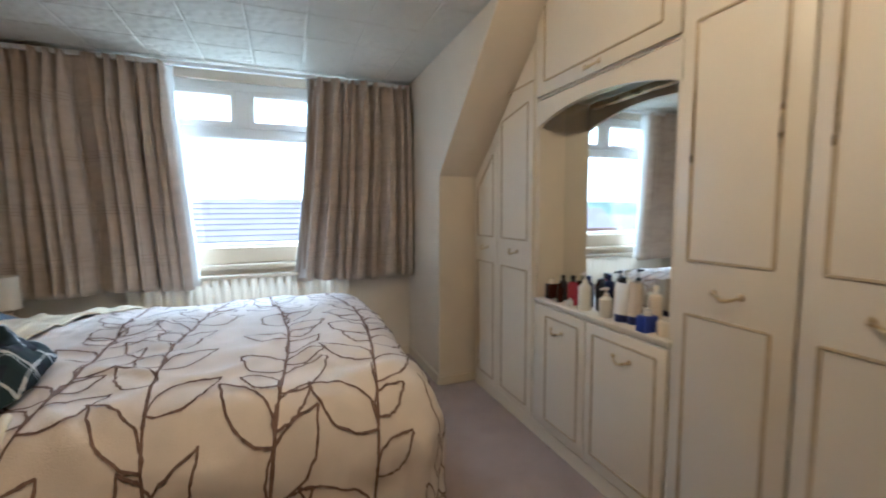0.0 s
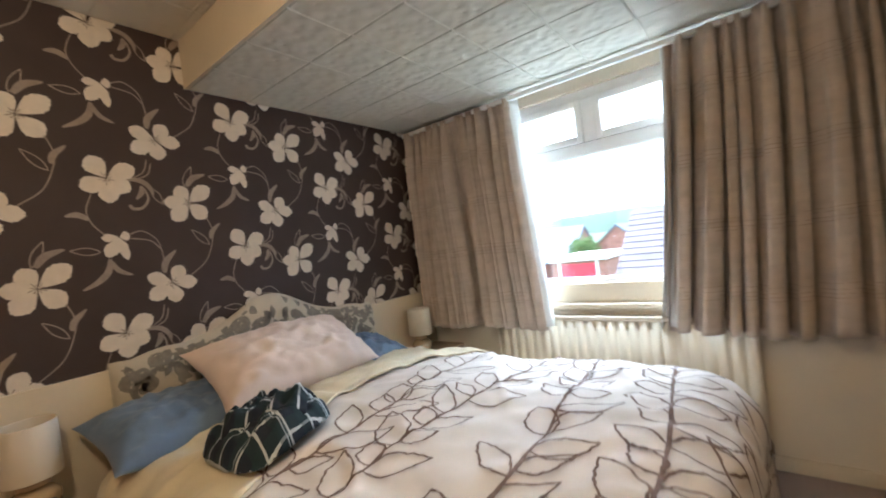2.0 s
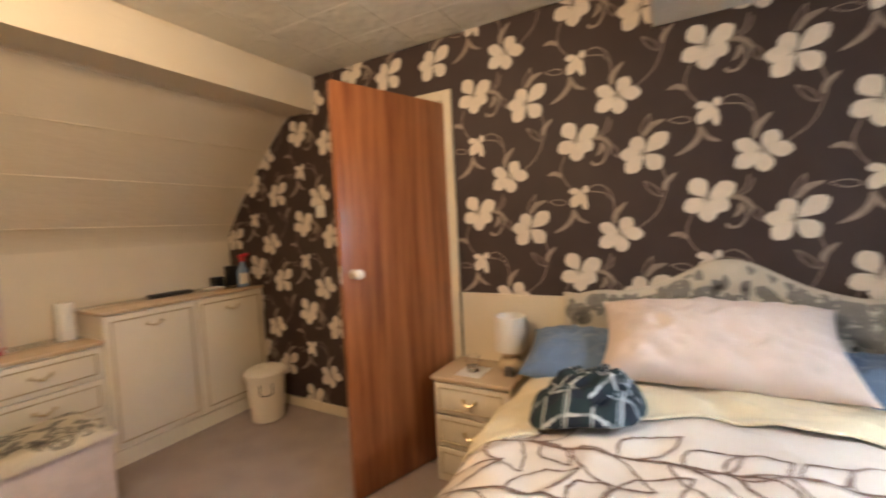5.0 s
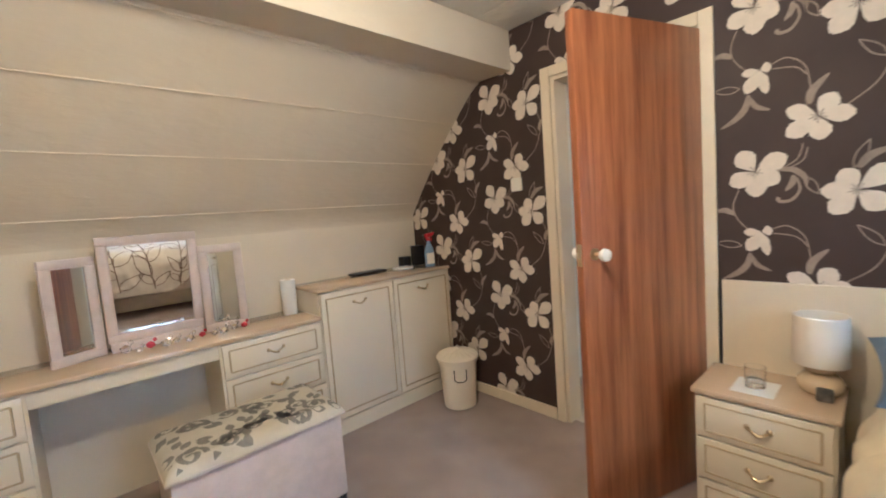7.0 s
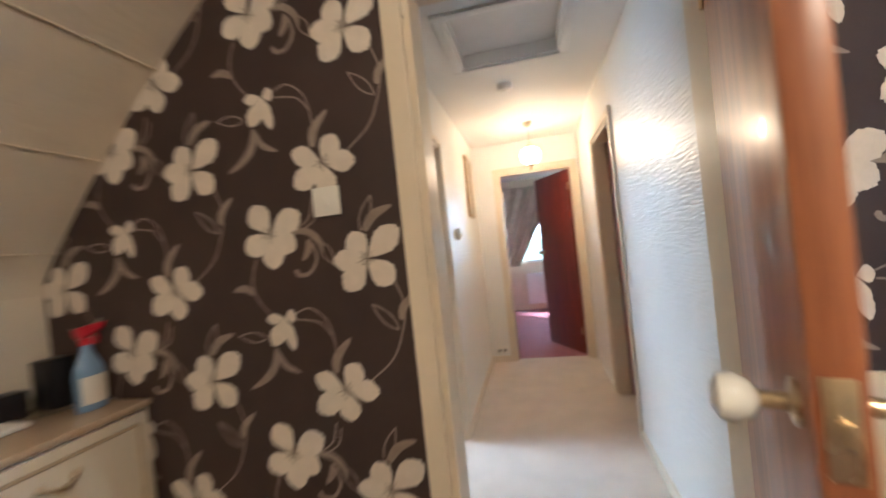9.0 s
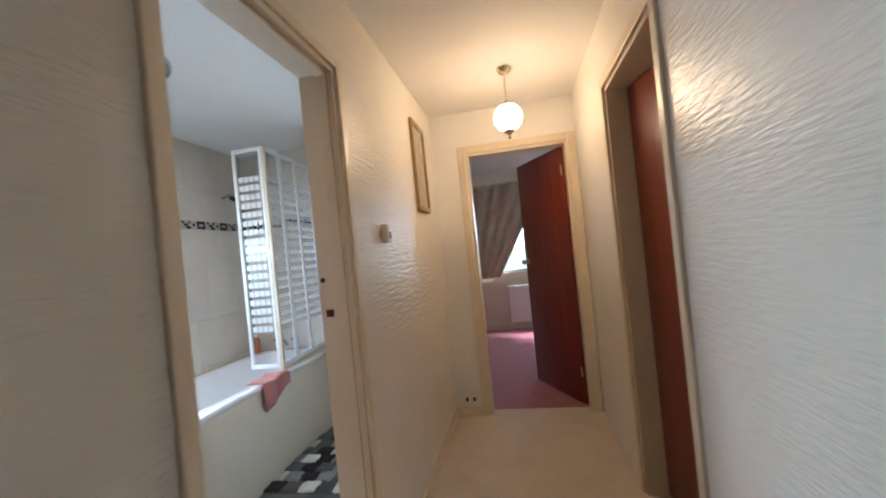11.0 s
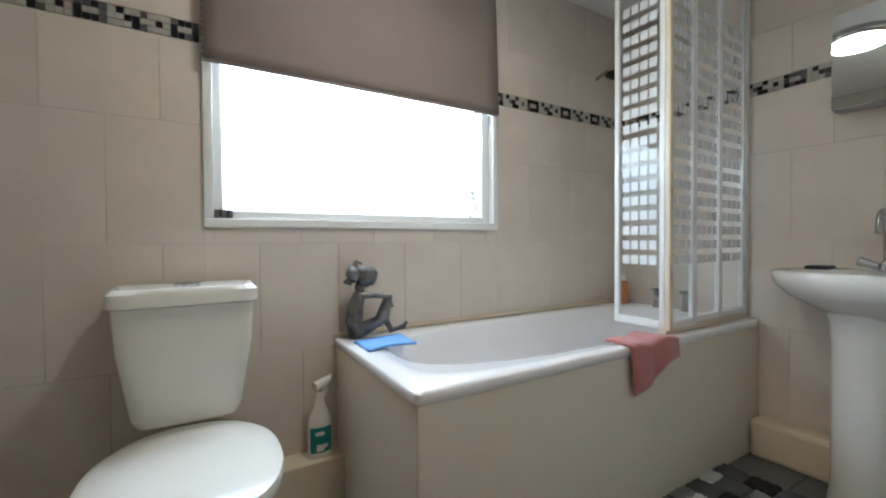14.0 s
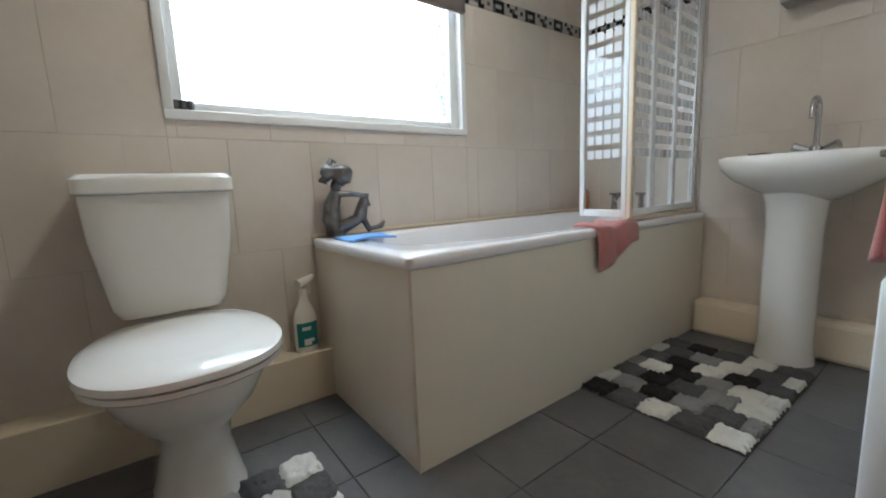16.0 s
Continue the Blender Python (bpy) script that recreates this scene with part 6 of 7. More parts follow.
# bath with panels
bt = thing("bath", (-4.3, -1.93, 0), "white acrylic bath with ivory side panels", "bath")
part("side_panel", solid(BFX + 0.012, -3.375, -1.582, -1.572, 0.0, 0.594), BATHPANEL, bt, "ivory gloss bath panel")
part("end_panel", solid(-3.384, -3.374, BWY + 0.001, -1.584, 0.0, 0.594), BATHPANEL, bt, "ivory gloss end panel")
part("corner_trim", solid(-3.374, -3.371, -1.575, -1.569, 0, 0.594), CREAMPAINT, bt)
bm = bmesh.new()
bx0, bx1, by0, by1, bz = BFX + 0.008, -3.362, BWY + 0.002, -1.560, 0.632


def ring(inset, z, rnd_r, n=64, shift=0.0):
    out = []
    cx, cy = (bx0 + bx1) / 2 + shift, (by0 + by1) / 2
    hx, hy = (bx1 - bx0) / 2 - inset, (by1 - by0) / 2 - inset
    for i in range(n):
        a = 2 * math.pi * i / n
        e = 2 / rnd_r
        x = math.copysign(abs(math.cos(a)) ** e, math.cos(a)) * hx
        y = math.copysign(abs(math.sin(a)) ** e, math.sin(a)) * hy
        out.append(bm.verts.new((cx + x, cy + y, z)))
    return out


rings = [ring(0.004, 0.597, 40), ring(0.0, 0.602, 40), ring(0.0, 0.626, 40), ring(0.006, bz, 40), ring(0.07, bz, 3.0, shift=-0.03), ring(0.082, bz - 0.012, 3.0, shift=-0.03), ring(0.11, 0.45, 3.0, shift=-0.03), ring(0.14, 0.27, 3.0), ring(0.2, 0.22, 2.8)]
for a, b in zip(rings, rings[1:]):
    for i in range(64):
        bm.faces.new((a[i], a[(i + 1) % 64], b[(i + 1) % 64], b[i]))
bm.faces.new(rings[-1])
part("tub", bm, ACRYLIC, bt, smooth=50)
part("silicone_bead", solid(BFX + 0.01, -3.365, BWY, BWY + 0.014, bz + 0.001, bz + 0.012), CREAMPAINT, bt)

bta = thing("bath_tap", (-5.08, -1.95, bz), "chrome bath mixer taps on the rim", "tap")
bm = bmesh.new()
for y in (-2.03, -1.87):
    lathe(bm, [(0.022, 0), (0.018, 0.02), (0.014, 0.06), (0.014, 0.09)], (-5.13, y, bz), 14)
    tube(bm, [(-5.13 - 0.03, y, bz + 0.1), (-5.13 + 0.03, y, bz + 0.1)], 0.009, 8)
    tube(bm, [(-5.13, y - 0.03, bz + 0.1), (-5.13, y + 0.03, bz + 0.1)], 0.009, 8)
part("tap_body", bm, CHROME, bta)
bm = bmesh.new()
tube(bm, [(-5.13, -1.95, bz + 0.05), (-5.10, -1.95, bz + 0.10), (-5.03, -1.95, bz + 0.10), (-5.0, -1.95, bz + 0.07)], 0.013, 10)
part("spout", bm, CHROME, bta)
bottle(-5.10, -2.22, bz, .03, .17, mat("amber_soap", (0.55, 0.16, 0.03), 0.2, bump=0), WHITEB, "amber shampoo bottle on the bath rim", "round")

# folding shower screen
sc = thing("shower_screen", (-4.7, -1.62, 0.645), "folding white framed shower screen with printed squares", "shower screen")
SQUARE = mat("white_printed_square", (0.74, 0.75, 0.75), 0.4, vary=0.03, bump=0)
SCREENGLASS = glass("clear_screen_glass", (0.97, 0.98, 0.98))


def screen_leaf(x0, y0, x1, y1, cols, thick=0.022):
    d = Vector((x1 - x0, y1 - y0, 0))
    w = d.length
    m = face_plane((x0, y0, 0), d.normalized(), Vector((d.y, -d.x, 0)).normalized())
    z0, z1 = 0.655, 2.20
    bm = bmesh.new()
    for c in ((0, thick, z0, z1), (w - thick, w, z0, z1), (thick, w - thick, z0, z0 + 0.03), (thick, w - thick, z1 - 0.03, z1)):
        box(bm, c[0], c[1], c[2], c[3], -0.011, 0.011, bevel=0.003)
    bmesh.ops.transform(bm, matrix=m, verts=bm.verts[:])
    f = part("screen_frame", bm, PVC, sc)
    g = part("screen_pane", fbox(m, thick, w - thick, z0 + 0.03, z1 - 0.03, -0.002, 0.002), SCREENGLASS, f, "clear screen glass")
    g.visible_shadow = False
    gap = (w - 2 * thick - 0.02) / cols
    bm = bmesh.new()
    for i in range(cols):
        for k in range(18):
            u, v = thick + 0.01 + gap * (i + 0.5), 0.93 + 0.062 * k
            a = min(gap * 0.39, 0.019)
            bm.faces.new([bm.verts.new(m @ Vector((u + p, v + q, 0.0045))) for p, q in ((-a, -0.019), (a, -0.019), (a, 0.019), (-a, 0.019))])
    tagged(part("printed_square", bm, SQUARE, f, "white printed squares", 0), kind="stuff")


screen_leaf(-4.50, -1.83, -4.505, -1.605, 4)
screen_leaf(-4.512, -1.60, -4.72, -1.615, 4, 0.02)
screen_leaf(-4.722, -1.615, -4.95, -1.625, 4, 0.014)
screen_leaf(-4.952, -1.625, -5.19, -1.632, 4, 0.014)
part("hinge_post", solid(-4.52, -4.495, -1.606, -1.582, 0.65, 2.205, bevel=0.006), CREAMPAINT, sc)
part("wall_channel", solid(BFX + 0.012, BFX + 0.035, -1.65, -1.615, 0.645, 2.2), PVC, sc)
part("seal", solid(-5.19, -4.5, -1.635, -1.60, 0.634, 0.654), CREAMPAINT, sc)
sh2 = thing("hand_shower", (-4.95, -2.2, 1.9), "dark hand shower on a wall bracket", "shower")
bm = lathe(bmesh.new(), [(0.02, 0.0), (0.05, 0.02), (0.05, 0.035)], (-4.95, -2.17, 1.93), 18)
part("rose", bm, BLACK, sh2)
bm = bmesh.new()
tube(bm, [(-4.95, -2.17, 1.95), (-4.95, -2.22, 1.99), (-4.95, -2.296, 1.97)], 0.011, 8)
part("arm", bm, CHROME, sh2)

# pewter sitting figure on the bath corner, one plain shape
bm = bmesh.new()
fx, fy = -3.47, -2.22
tube(bm, [(fx + 0.03, fy, 0.645), (fx + 0.045, fy, 0.70), (fx + 0.04, fy, 0.76), (fx + 0.02, fy, 0.81)], [0.04, 0.036, 0.032, 0.024], 12)
tube(bm, [(fx + 0.02, fy + 0.01, 0.665), (fx - 0.05, fy + 0.03, 0.70), (fx - 0.085, fy + 0.03, 0.78)], [0.03, 0.024, 0.018], 10)
tube(bm, [(fx - 0.085, fy + 0.03, 0.78), (fx - 0.075, fy + 0.03, 0.70), (fx - 0.10, fy + 0.03, 0.655), (fx - 0.15, fy + 0.04, 0.665), (fx - 0.165, fy + 0.045, 0.685)], [0.018, 0.015, 0.014, 0.012, 0.006], 10)
tube(bm, [(fx + 0.025, fy + 0.01, 0.80), (fx - 0.03, fy + 0.03, 0.802), (fx - 0.095, fy + 0.04, 0.79), (fx - 0.10, fy + 0.04, 0.75)], [0.014, 0.012, 0.012, 0.010], 8)
ball(bm, (fx - 0.005, fy + 0.01, 0.875), (0.042, 0.036, 0.042), 3, 0.25)
ball(bm, (fx + 0.045, fy, 0.885), (0.034, 0.03, 0.034), 2, 0.35)
ball(bm, (fx + 0.02, fy, 0.83), (0.022, 0.02, 0.03), 2, 0.2)
tube(bm, [(fx + 0.06, fy, 0.86), (fx + 0.085, fy, 0.855)], [0.02, 0.006], 8)
tube(bm, [(fx + 0.05, fy, 0.90), (fx + 0.03, fy, 0.935), (fx + 0.01, fy, 0.925)], [0.014, 0.010, 0.005], 8)
single("pewter_statue", bm, PEWTER, "pewter sitting fairy statue on bath corner", "statue", "", 60)
bm = sheet(bmesh.new(), 16, 12, lambda u, v: (-3.40 - 0.20 * u, -2.15 + 0.16 * v - 0.03 * u, bz + 0.008 + 0.006 * math.sin(u * 4) * v + 0.003 * math.sin(v * 7)))
single("cleaning_cloth", bm, BLUECLOTH, "folded blue cleaning cloth on bath rim", "cloth", "", 60).modifiers.new("thickness", "SOLIDIFY").thickness = 0.009


def towel_at(u, v):
    """Thrown askew over the rim: one corner hangs low, the other barely over the edge."""
    s = v * (0.28 - 0.10 * u) - 0.10 + 0.01 * math.sin(u * 7)
    x = -4.20 - 0.29 * u - 0.01 * v
    top = bz + 0.010 + 0.006 * math.sin(u * 11) + 0.004 * math.sin(v * 9 + u * 4)
    if s < 0:
        return (x, by1 + s, top)
    return (x, by1 + 0.014 + 0.014 * abs(math.sin(u * 6 + 0.5)) * min(1, s * 12), top - s * (1 - 0.1 * u))


single("towel", sheet(bmesh.new(), 24, 22, towel_at), PINKTOWEL, "rose pink towel hung over bath edge", "towel", "", 80).modifiers.new("thickness", "SOLIDIFY").thickness = 0.009

# toilet
tl = thing("toilet", (-2.86, -1.95, 0), "white close-coupled toilet with closed lid", "toilet")
TX = -2.87


def rounded_block(z_list, n=44):
    bm = bmesh.new()
    rr = []
    for z, hx, y0, y1, e in z_list:
        pts = []
        for i in range(n):
            a = 2 * math.pi * i / n
            k = 2 / e
            pts.append(bm.verts.new((TX + math.copysign(abs(math.cos(a)) ** k, math.cos(a)) * hx, (y0 + y1) / 2 + math.copysign(abs(math.sin(a)) ** k, math.sin(a)) * (y1 - y0) / 2, z)))
        rr.append(pts)
    for a, b in zip(rr, rr[1:]):
        for i in range(n):
            bm.faces.new((a[i], a[(i + 1) % n], b[(i + 1) % n], b[i]))
    bm.faces.new(rr[0])
    bm.faces.new(rr[-1])
    return bm


part("cistern", rounded_block([(0.47, 0.135, -2.27, -2.11, 5), (0.50, 0.15, -2.275, -2.10, 6), (0.70, 0.18, -2.285, -2.09, 7), (0.825, 0.186, -2.288, -2.085, 8)]), PORCELAIN, tl)
part("cistern_lid", rounded_block([(0.827, 0.192, -2.29, -2.078, 8), (0.832, 0.197, -2.29, -2.072, 8), (0.868, 0.196, -2.29, -2.073, 8), (0.882, 0.184, -2.285, -2.085, 7)]), PORCELAIN, tl)
part("flush_button", lathe(bmesh.new(), [(0.028, 0), (0.028, 0.005), (0.02, 0.008)], (TX, -2.18, 0.881), 20, (1.3, 0.9)), CHROME, tl, "chrome flush button")
part("bowl", rounded_block([(0.0, 0.115, -2.20, -1.80, 3), (0.02, 0.11, -2.20, -1.81, 3), (0.13, 0.09, -2.20, -1.84, 2.6), (0.20, 0.10, -2.20, -1.82, 2.4), (0.30, 0.165, -2.18, -1.70, 2.3), (0.38, 0.19, -2.17, -1.645, 2.3), (0.41, 0.192, -2.16, -1.64, 2.3)]), PORCELAIN, tl)
part("seat", rounded_block([(0.412, 0.212, -2.11, -1.60, 2.35), (0.418, 0.218, -2.115, -1.592, 2.35), (0.43, 0.218, -2.115, -1.592, 2.35)]), PORCELAIN, tl)
part("lid", rounded_block([(0.432, 0.214, -2.115, -1.596, 2.35), (0.437, 0.222, -2.12, -1.588, 2.35), (0.452, 0.220, -2.12, -1.590, 2.35), (0.463, 0.20, -2.105, -1.61, 2.3), (0.469, 0.13, -2.03, -1.69, 2.2)]), PORCELAIN, tl)

# cleaning spray on the ledge
TEAL = mat("teal_printed_label", (0.02, 0.22, 0.21), 0.35, vary=0.1, bump=0)
cs = trigger_bottle(-3.29, BWY + 0.065, 0.195, 0.30, WHITEB, WHITEB, "white and teal cleaning spray bottle on ledge", TEAL, 0.4)
bm = bmesh.new()
for u0, u1, v in ((0.25, 0.62, 0.30), (0.3, 0.75, 0.14), (0.3, 0.6, 0.10)):
    sheet(bm, 6, 1, lambda u, w: (-3.29 + 0.0485 * math.cos(0.6 + 1.94 * (u0 + (u1 - u0) * u)), BWY + 0.065 + 0.6 * 0.0495 * math.sin(0.6 + 1.94 * (u0 + (u1 - u0) * u)), 0.195 + 0.30 * (v + 0.045 * w)))
part("label_bars", bm, PAPER, cs, "pale bars of unreadable print", 0)

# basin
bs = thing("basin", (-5.0, -1.13, 0), "white pedestal basin with chrome mixer tap", "basin")
bm = bmesh.new()
rr = []
for z, hx, hy, cx in ((0.70, 0.10, 0.10, -5.08), (0.735, 0.15, 0.16, -5.07), (0.79, 0.195, 0.25, -5.03), (0.84, 0.216, 0.29, -5.015), (0.882, 0.218, 0.30, -5.015), (0.89, 0.212, 0.292, -5.015), (0.882, 0.175, 0.245, -5.0), (0.80, 0.14, 0.19, -5.0), (0.74, 0.06, 0.08, -5.0)):
    rr.append([bm.verts.new((max(BFX + 0.006, cx + hx * math.copysign(abs(math.cos(2 * math.pi * i / 48)) ** 0.8, math.cos(2 * math.pi * i / 48))), -1.13 + hy * math.copysign(abs(math.sin(2 * math.pi * i / 48)) ** 0.8, math.sin(2 * math.pi * i / 48)), z)) for i in range(48)])
for a, b in zip(rr, rr[1:]):
    for i in range(48):
        bm.faces.new((a[i], a[(i + 1) % 48], b[(i + 1) % 48], b[i]))
bm.faces.new(rr[0])
bm.faces.new(rr[-1])
part("bowl", bm, PORCELAIN, bs, smooth=60)
part("pedestal", lathe(bmesh.new(), [(0.108, 0), (0.105, 0.02), (0.098, 0.10), (0.098, 0.60), (0.108, 0.70), (0.12, 0.735), (0.122, 0.75)], (-5.04, -1.155, 0), 36), PORCELAIN, bs)
bm = lathe(bmesh.new(), [(0.024, 0), (0.022, 0.03), (0.014, 0.04)], (-5.15, -1.13, 0.888), 18)
tube(bm, [(-5.15, -1.13, 0.90)] + [(-5.15, -1.13, 0.91 + 0.03 * k) for k in range(1, 6)] + [(-5.10 - 0.05 * math.cos(q * 0.3), -1.13, 1.065 + 0.05 * math.sin(q * 0.3)) for q in range(1, 10)] + [(-5.045, -1.13, 1.03)], 0.0105, 10)
part("mixer_tap", bm, CHROME, bs, "swan-neck chrome mixer tap")
for s in (-1, 1):
    bm = bmesh.new()
    tube(bm, [(-5.15, -1.13 + 0.02 * s, 0.905), (-5.13, -1.13 + 0.075 * s, 0.925)], [0.012, 0.02], 8)
    part("tap_handle", bm, CHROME, bs)
single("black_soap_dish", solid(-5.10, -5.0, -1.33, -1.26, 0.891, 0.905, bevel=0.004), BLACK, "small black tray on the basin", "tray")

# mirrored cabinet
cb = thing("bathroom_cabinet", (BFX + 0.06, -1.05, 1.53), "slim mirrored bathroom wall cabinet", "cabinet")
part("body", solid(BFX + 0.012, BFX + 0.115, -1.285, -0.76, 1.53, 1.905, bevel=0.003), mat("grey_cabinet_paint", (0.50, 0.48, 0.46), 0.4, bump=0.02), cb)
part("mirror_door", solid(BFX + 0.116, BFX + 0.122, -1.283, -0.762, 1.533, 1.902), MIRROR, cb, "mirrored cabinet door")

# bathroom ceiling light
bl2 = thing("ceiling_light", (-3.53, -1.6, 2.31), "round lit flush light with metal rim", "ceiling light")
part("rim", lathe(bmesh.new(), [(0.152, 0.016), (0.166, 0.022), (0.174, 0.034), (0.174, 0.06)], (-3.53, -1.6, 2.31), 40), CHROME, bl2, "brushed metal rim")
part("diffuser", lathe(bmesh.new(), [(0.05, 0.0), (0.11, 0.006), (0.15, 0.02)], (-3.53, -1.6, 2.31), 40), glowing("lit_diffuser", (1.0, 0.90, 0.68), 1.6), bl2, "lit opal diffuser")

# mats
mt = thing("bath_mat", (-4.5, -1.3, 0), "shaggy black, grey and white patchwork bath mat", "bath mat")
part("backing", solid(-4.90, -4.14, -1.575, -1.02, 0.0, 0.008), MATS[1], mt)
rnd = random.Random(6)


def tuft(bm, x0, x1, y0, y1, z):
    def f(u, v):
        e = min(u, 1 - u, v, 1 - v)
        j = 0.012 * noise.noise(Vector((x0 * 30 + u * 7, y0 * 30 + v * 7, 1)))
        return (x0 + (x1 - x0) * u + j, y0 + (y1 - y0) * v + 0.012 * noise.noise(Vector((u * 9, y0 * 20 + v * 5, x0 * 9))), z + (0.016 if e > 0 else 0.0) + 0.009 * noise.noise(Vector((x0 * 50 + u * 9, y0 * 50 + v * 9, 5))))
    return sheet(bm, 12, 12, f)


# rows from the far end to the near one: black, grey, white and silver blocks, every other row shifted by half
WEAVE = ("1012101", "2132123"[:6], "1020130", "3203221", "1013230", "2303132", "0121221")
for i, row in enumerate(WEAVE):
    x0, step = -4.90 + 0.76 / 7 * i, 0.555 / 5
    y = -1.575 - (step / 2 if i % 2 else 0.0)
    for c in row:
        a, b = max(y, -1.575), min(y + step, -1.02)
        if b - a > 0.02:
            part("tuft_block", tuft(bmesh.new(), x0, x0 + 0.76 / 7, a, b, 0.006), MATS[int(c)], mt, smooth=80)
        y += step
m2 = thing("pedestal_mat", (-3.05, -1.7, 0), "shaggy grey and white mat by the toilet", "bath mat")
part("backing", solid(-3.16, -2.62, -1.86, -1.30, 0.0, 0.008), MATS[1], m2)
for i in range(5):
    for j in range(5):
        part("tuft_block", tuft(bmesh.new(), -3.16 + 0.108 * i, -3.16 + 0.108 * (i + 1), -1.86 + 0.112 * j, -1.86 + 0.112 * (j + 1), 0.006), MATS[2 if (i + j) % 2 == 0 else 1], m2, smooth=80)

# white radiator with a towel by the door wall
wr = thing("radiator", (-4.6, BNY - 0.06, 0.1), "slim white radiator beside the bathroom door", "radiator")
part("front_panel", solid(-4.6, -3.86, BNY - 0.108, BNY - 0.06, 0.10, 0.62, bevel=0.012), PVC, wr)
part("bracket", solid(-4.25, -4.21, BNY - 0.06, BNY - 0.006, 0.2, 0.5), PVC, wr)
single("hand_towel", sheet(bmesh.new(), 14, 16, lambda u, v: (-4.03 - 0.24 * u, BNY - 0.132 - 0.02 * math.sin(u * 9) * v, 0.83 - 0.20 * v - 0.02 * math.sin(u * 6))), PINKTOWEL, "coral pink hand towel hung on wall", "towel", "", 80).modifiers.new("thickness", "SOLIDIFY").thickness = 0.012
single("towel_rail", solid(-4.3, -3.9, BNY - 0.132, BNY - 0.006, 0.832, 0.846, bevel=0.004), CHROME, "short chrome towel rail on wall", "towel rail")

# ---- outside ----
GRASS = mat("garden_grass", (0.10, 0.14, 0.05), 0.9, vary=0.3, scale=0.6, bump=0.3)
ROOF = mat("brown_roof_tile", (0.13, 0.11, 0.12), 0.8, vary=0.2, scale=2, fine=30, bump=0.5)
SLATE = mat("grey_roof_slate", (0.14, 0.16, 0.19), 0.7, vary=0.2, scale=1, bump=0.4)
BRICK = mat("red_brickwork", (0.36, 0.17, 0.12), 0.85, vary=0.25, scale=3, bump=0.4)
REDDOOR = mat("red_garage_paint", (0.55, 0.03, 0.05), 0.4, vary=0.05, bump=0.05)
FOLIAGE = mat("garden_leaf", (0.07, 0.13, 0.03), 0.7, vary=0.4, scale=4, bump=0.3, tint=(0.12, 0.17, 0.04))
BARK = mat("tree_bark", (0.10, 0.07, 0.05), 0.9, vary=0.3, scale=8, bump=0.6)
HILL = mat("wooded_hillside", (0.08, 0.12, 0.08), 0.95, vary=0.3, scale=0.02, bump=0.2)
G = -2.9
bm = bmesh.new()
box(bm, -900, 900, -900, 900, G - 0.3, G)
structure("ground", bm, GRASS, "rough garden ground reaching the horizon", "ground")


def house(x0, x1, y0, y1, eave, ridge, roof_mat, label, along="x"):
    ob = thing("house", ((x0 + x1) / 2, (y0 + y1) / 2, G), label, "house", "neighbouring houses")
    part("wall", solid(x0, x1, y0, y1, G, eave), BRICK, ob, "red brick walls")
    bm = bmesh.new()
    if along == "x":
        my = (y0 + y1) / 2
        sec = [(y0 - 0.3, eave - 0.1), (my, ridge), (y1 + 0.3, eave - 0.1), (my, ridge - 0.25)]
        e = [[bm.verts.new((x, y, z)) for y, z in sec] for x in (x0 - 0.15, x1 + 0.15)]
        gable = [[(x, y0, eave), (x, y1, eave), (x, my, ridge - 0.2)] for x in (x0, x1)]
    else:
        mx = (x0 + x1) / 2
        sec = [(x0 - 0.3, eave - 0.1), (mx, ridge), (x1 + 0.3, eave - 0.1), (mx, ridge - 0.25)]
        e = [[bm.verts.new((x, y, z)) for x, z in sec] for y in (y0 - 0.15, y1 + 0.15)]
        gable = [[(x0, y, eave), (x1, y, eave), (mx, y, ridge - 0.2)] for y in (y0, y1)]
    for i in range(4):
        bm.faces.new((e[0][i], e[0][(i + 1) % 4], e[1][(i + 1) % 4], e[1][i]))
    for q in e:
        bm.faces.new(q)
    part("roof", bm, roof_mat, ob, smooth=0)
    bm = bmesh.new()
    for g3 in gable:
        bm.faces.new([bm.verts.new(c) for c in g3])
    part("gable", bm, BRICK, ob, smooth=0)
    if along == "x":
        bm = bmesh.new()
        for k in range(1, 14):
            s = k / 14
            y = y0 - 0.3 + (my - y0 + 0.3) * s
            z = eave - 0.1 + (ridge - eave + 0.1) * s
            tube(bm, [(x0 - 0.15, y, z + 0.015), (x1 + 0.15, y, z + 0.005)], 0.014, 4)
        tagged(part("tile_courses", bm, roof_mat, ob, "", 0), kind="stuff")
        part("barge_board", solid(x0 - 0.2, x0 - 0.14, y0 - 0.3, y0, eave - 0.2, eave), PVC, ob)
    return ob


house(-2.9, 9.5, 13.0, 19.5, -0.6, 1.75, ROOF, "brick house with brown tiled roof")
house(-26, -15, 42, 50, -1.5, 1.8, SLATE, "distant brick house with slate roof", "x")
house(-13.5, -8.5, 44, 52, -0.9, 1.45, SLATE, "distant brick house with gabled slate roof", "y")
house(-46, -33, 50, 58, -1.3, 1.7, ROOF, "far brick house with brown roof")
gr = thing("garage", (-10.2, 33, G), "flat roofed garage with red door", "garage")
part("wall", solid(-12.2, -8.2, 30, 36, G, -0.95), BRICK, gr)
part("roof", solid(-12.4, -8.0, 29.8, 36.2, -0.95, -0.65, bevel=0.03), PAPER, gr, "pale flat roof")
part("garage_door", solid(-11.5, -8.9, 29.94, 29.99, G, -1.15), REDDOOR, gr, "red up-and-over door")
for x in (-11.64, -8.9):
    part("door_post", solid(x, x + 0.14, 29.92, 29.99, G, -0.96), PVC, gr, "white painted door post")
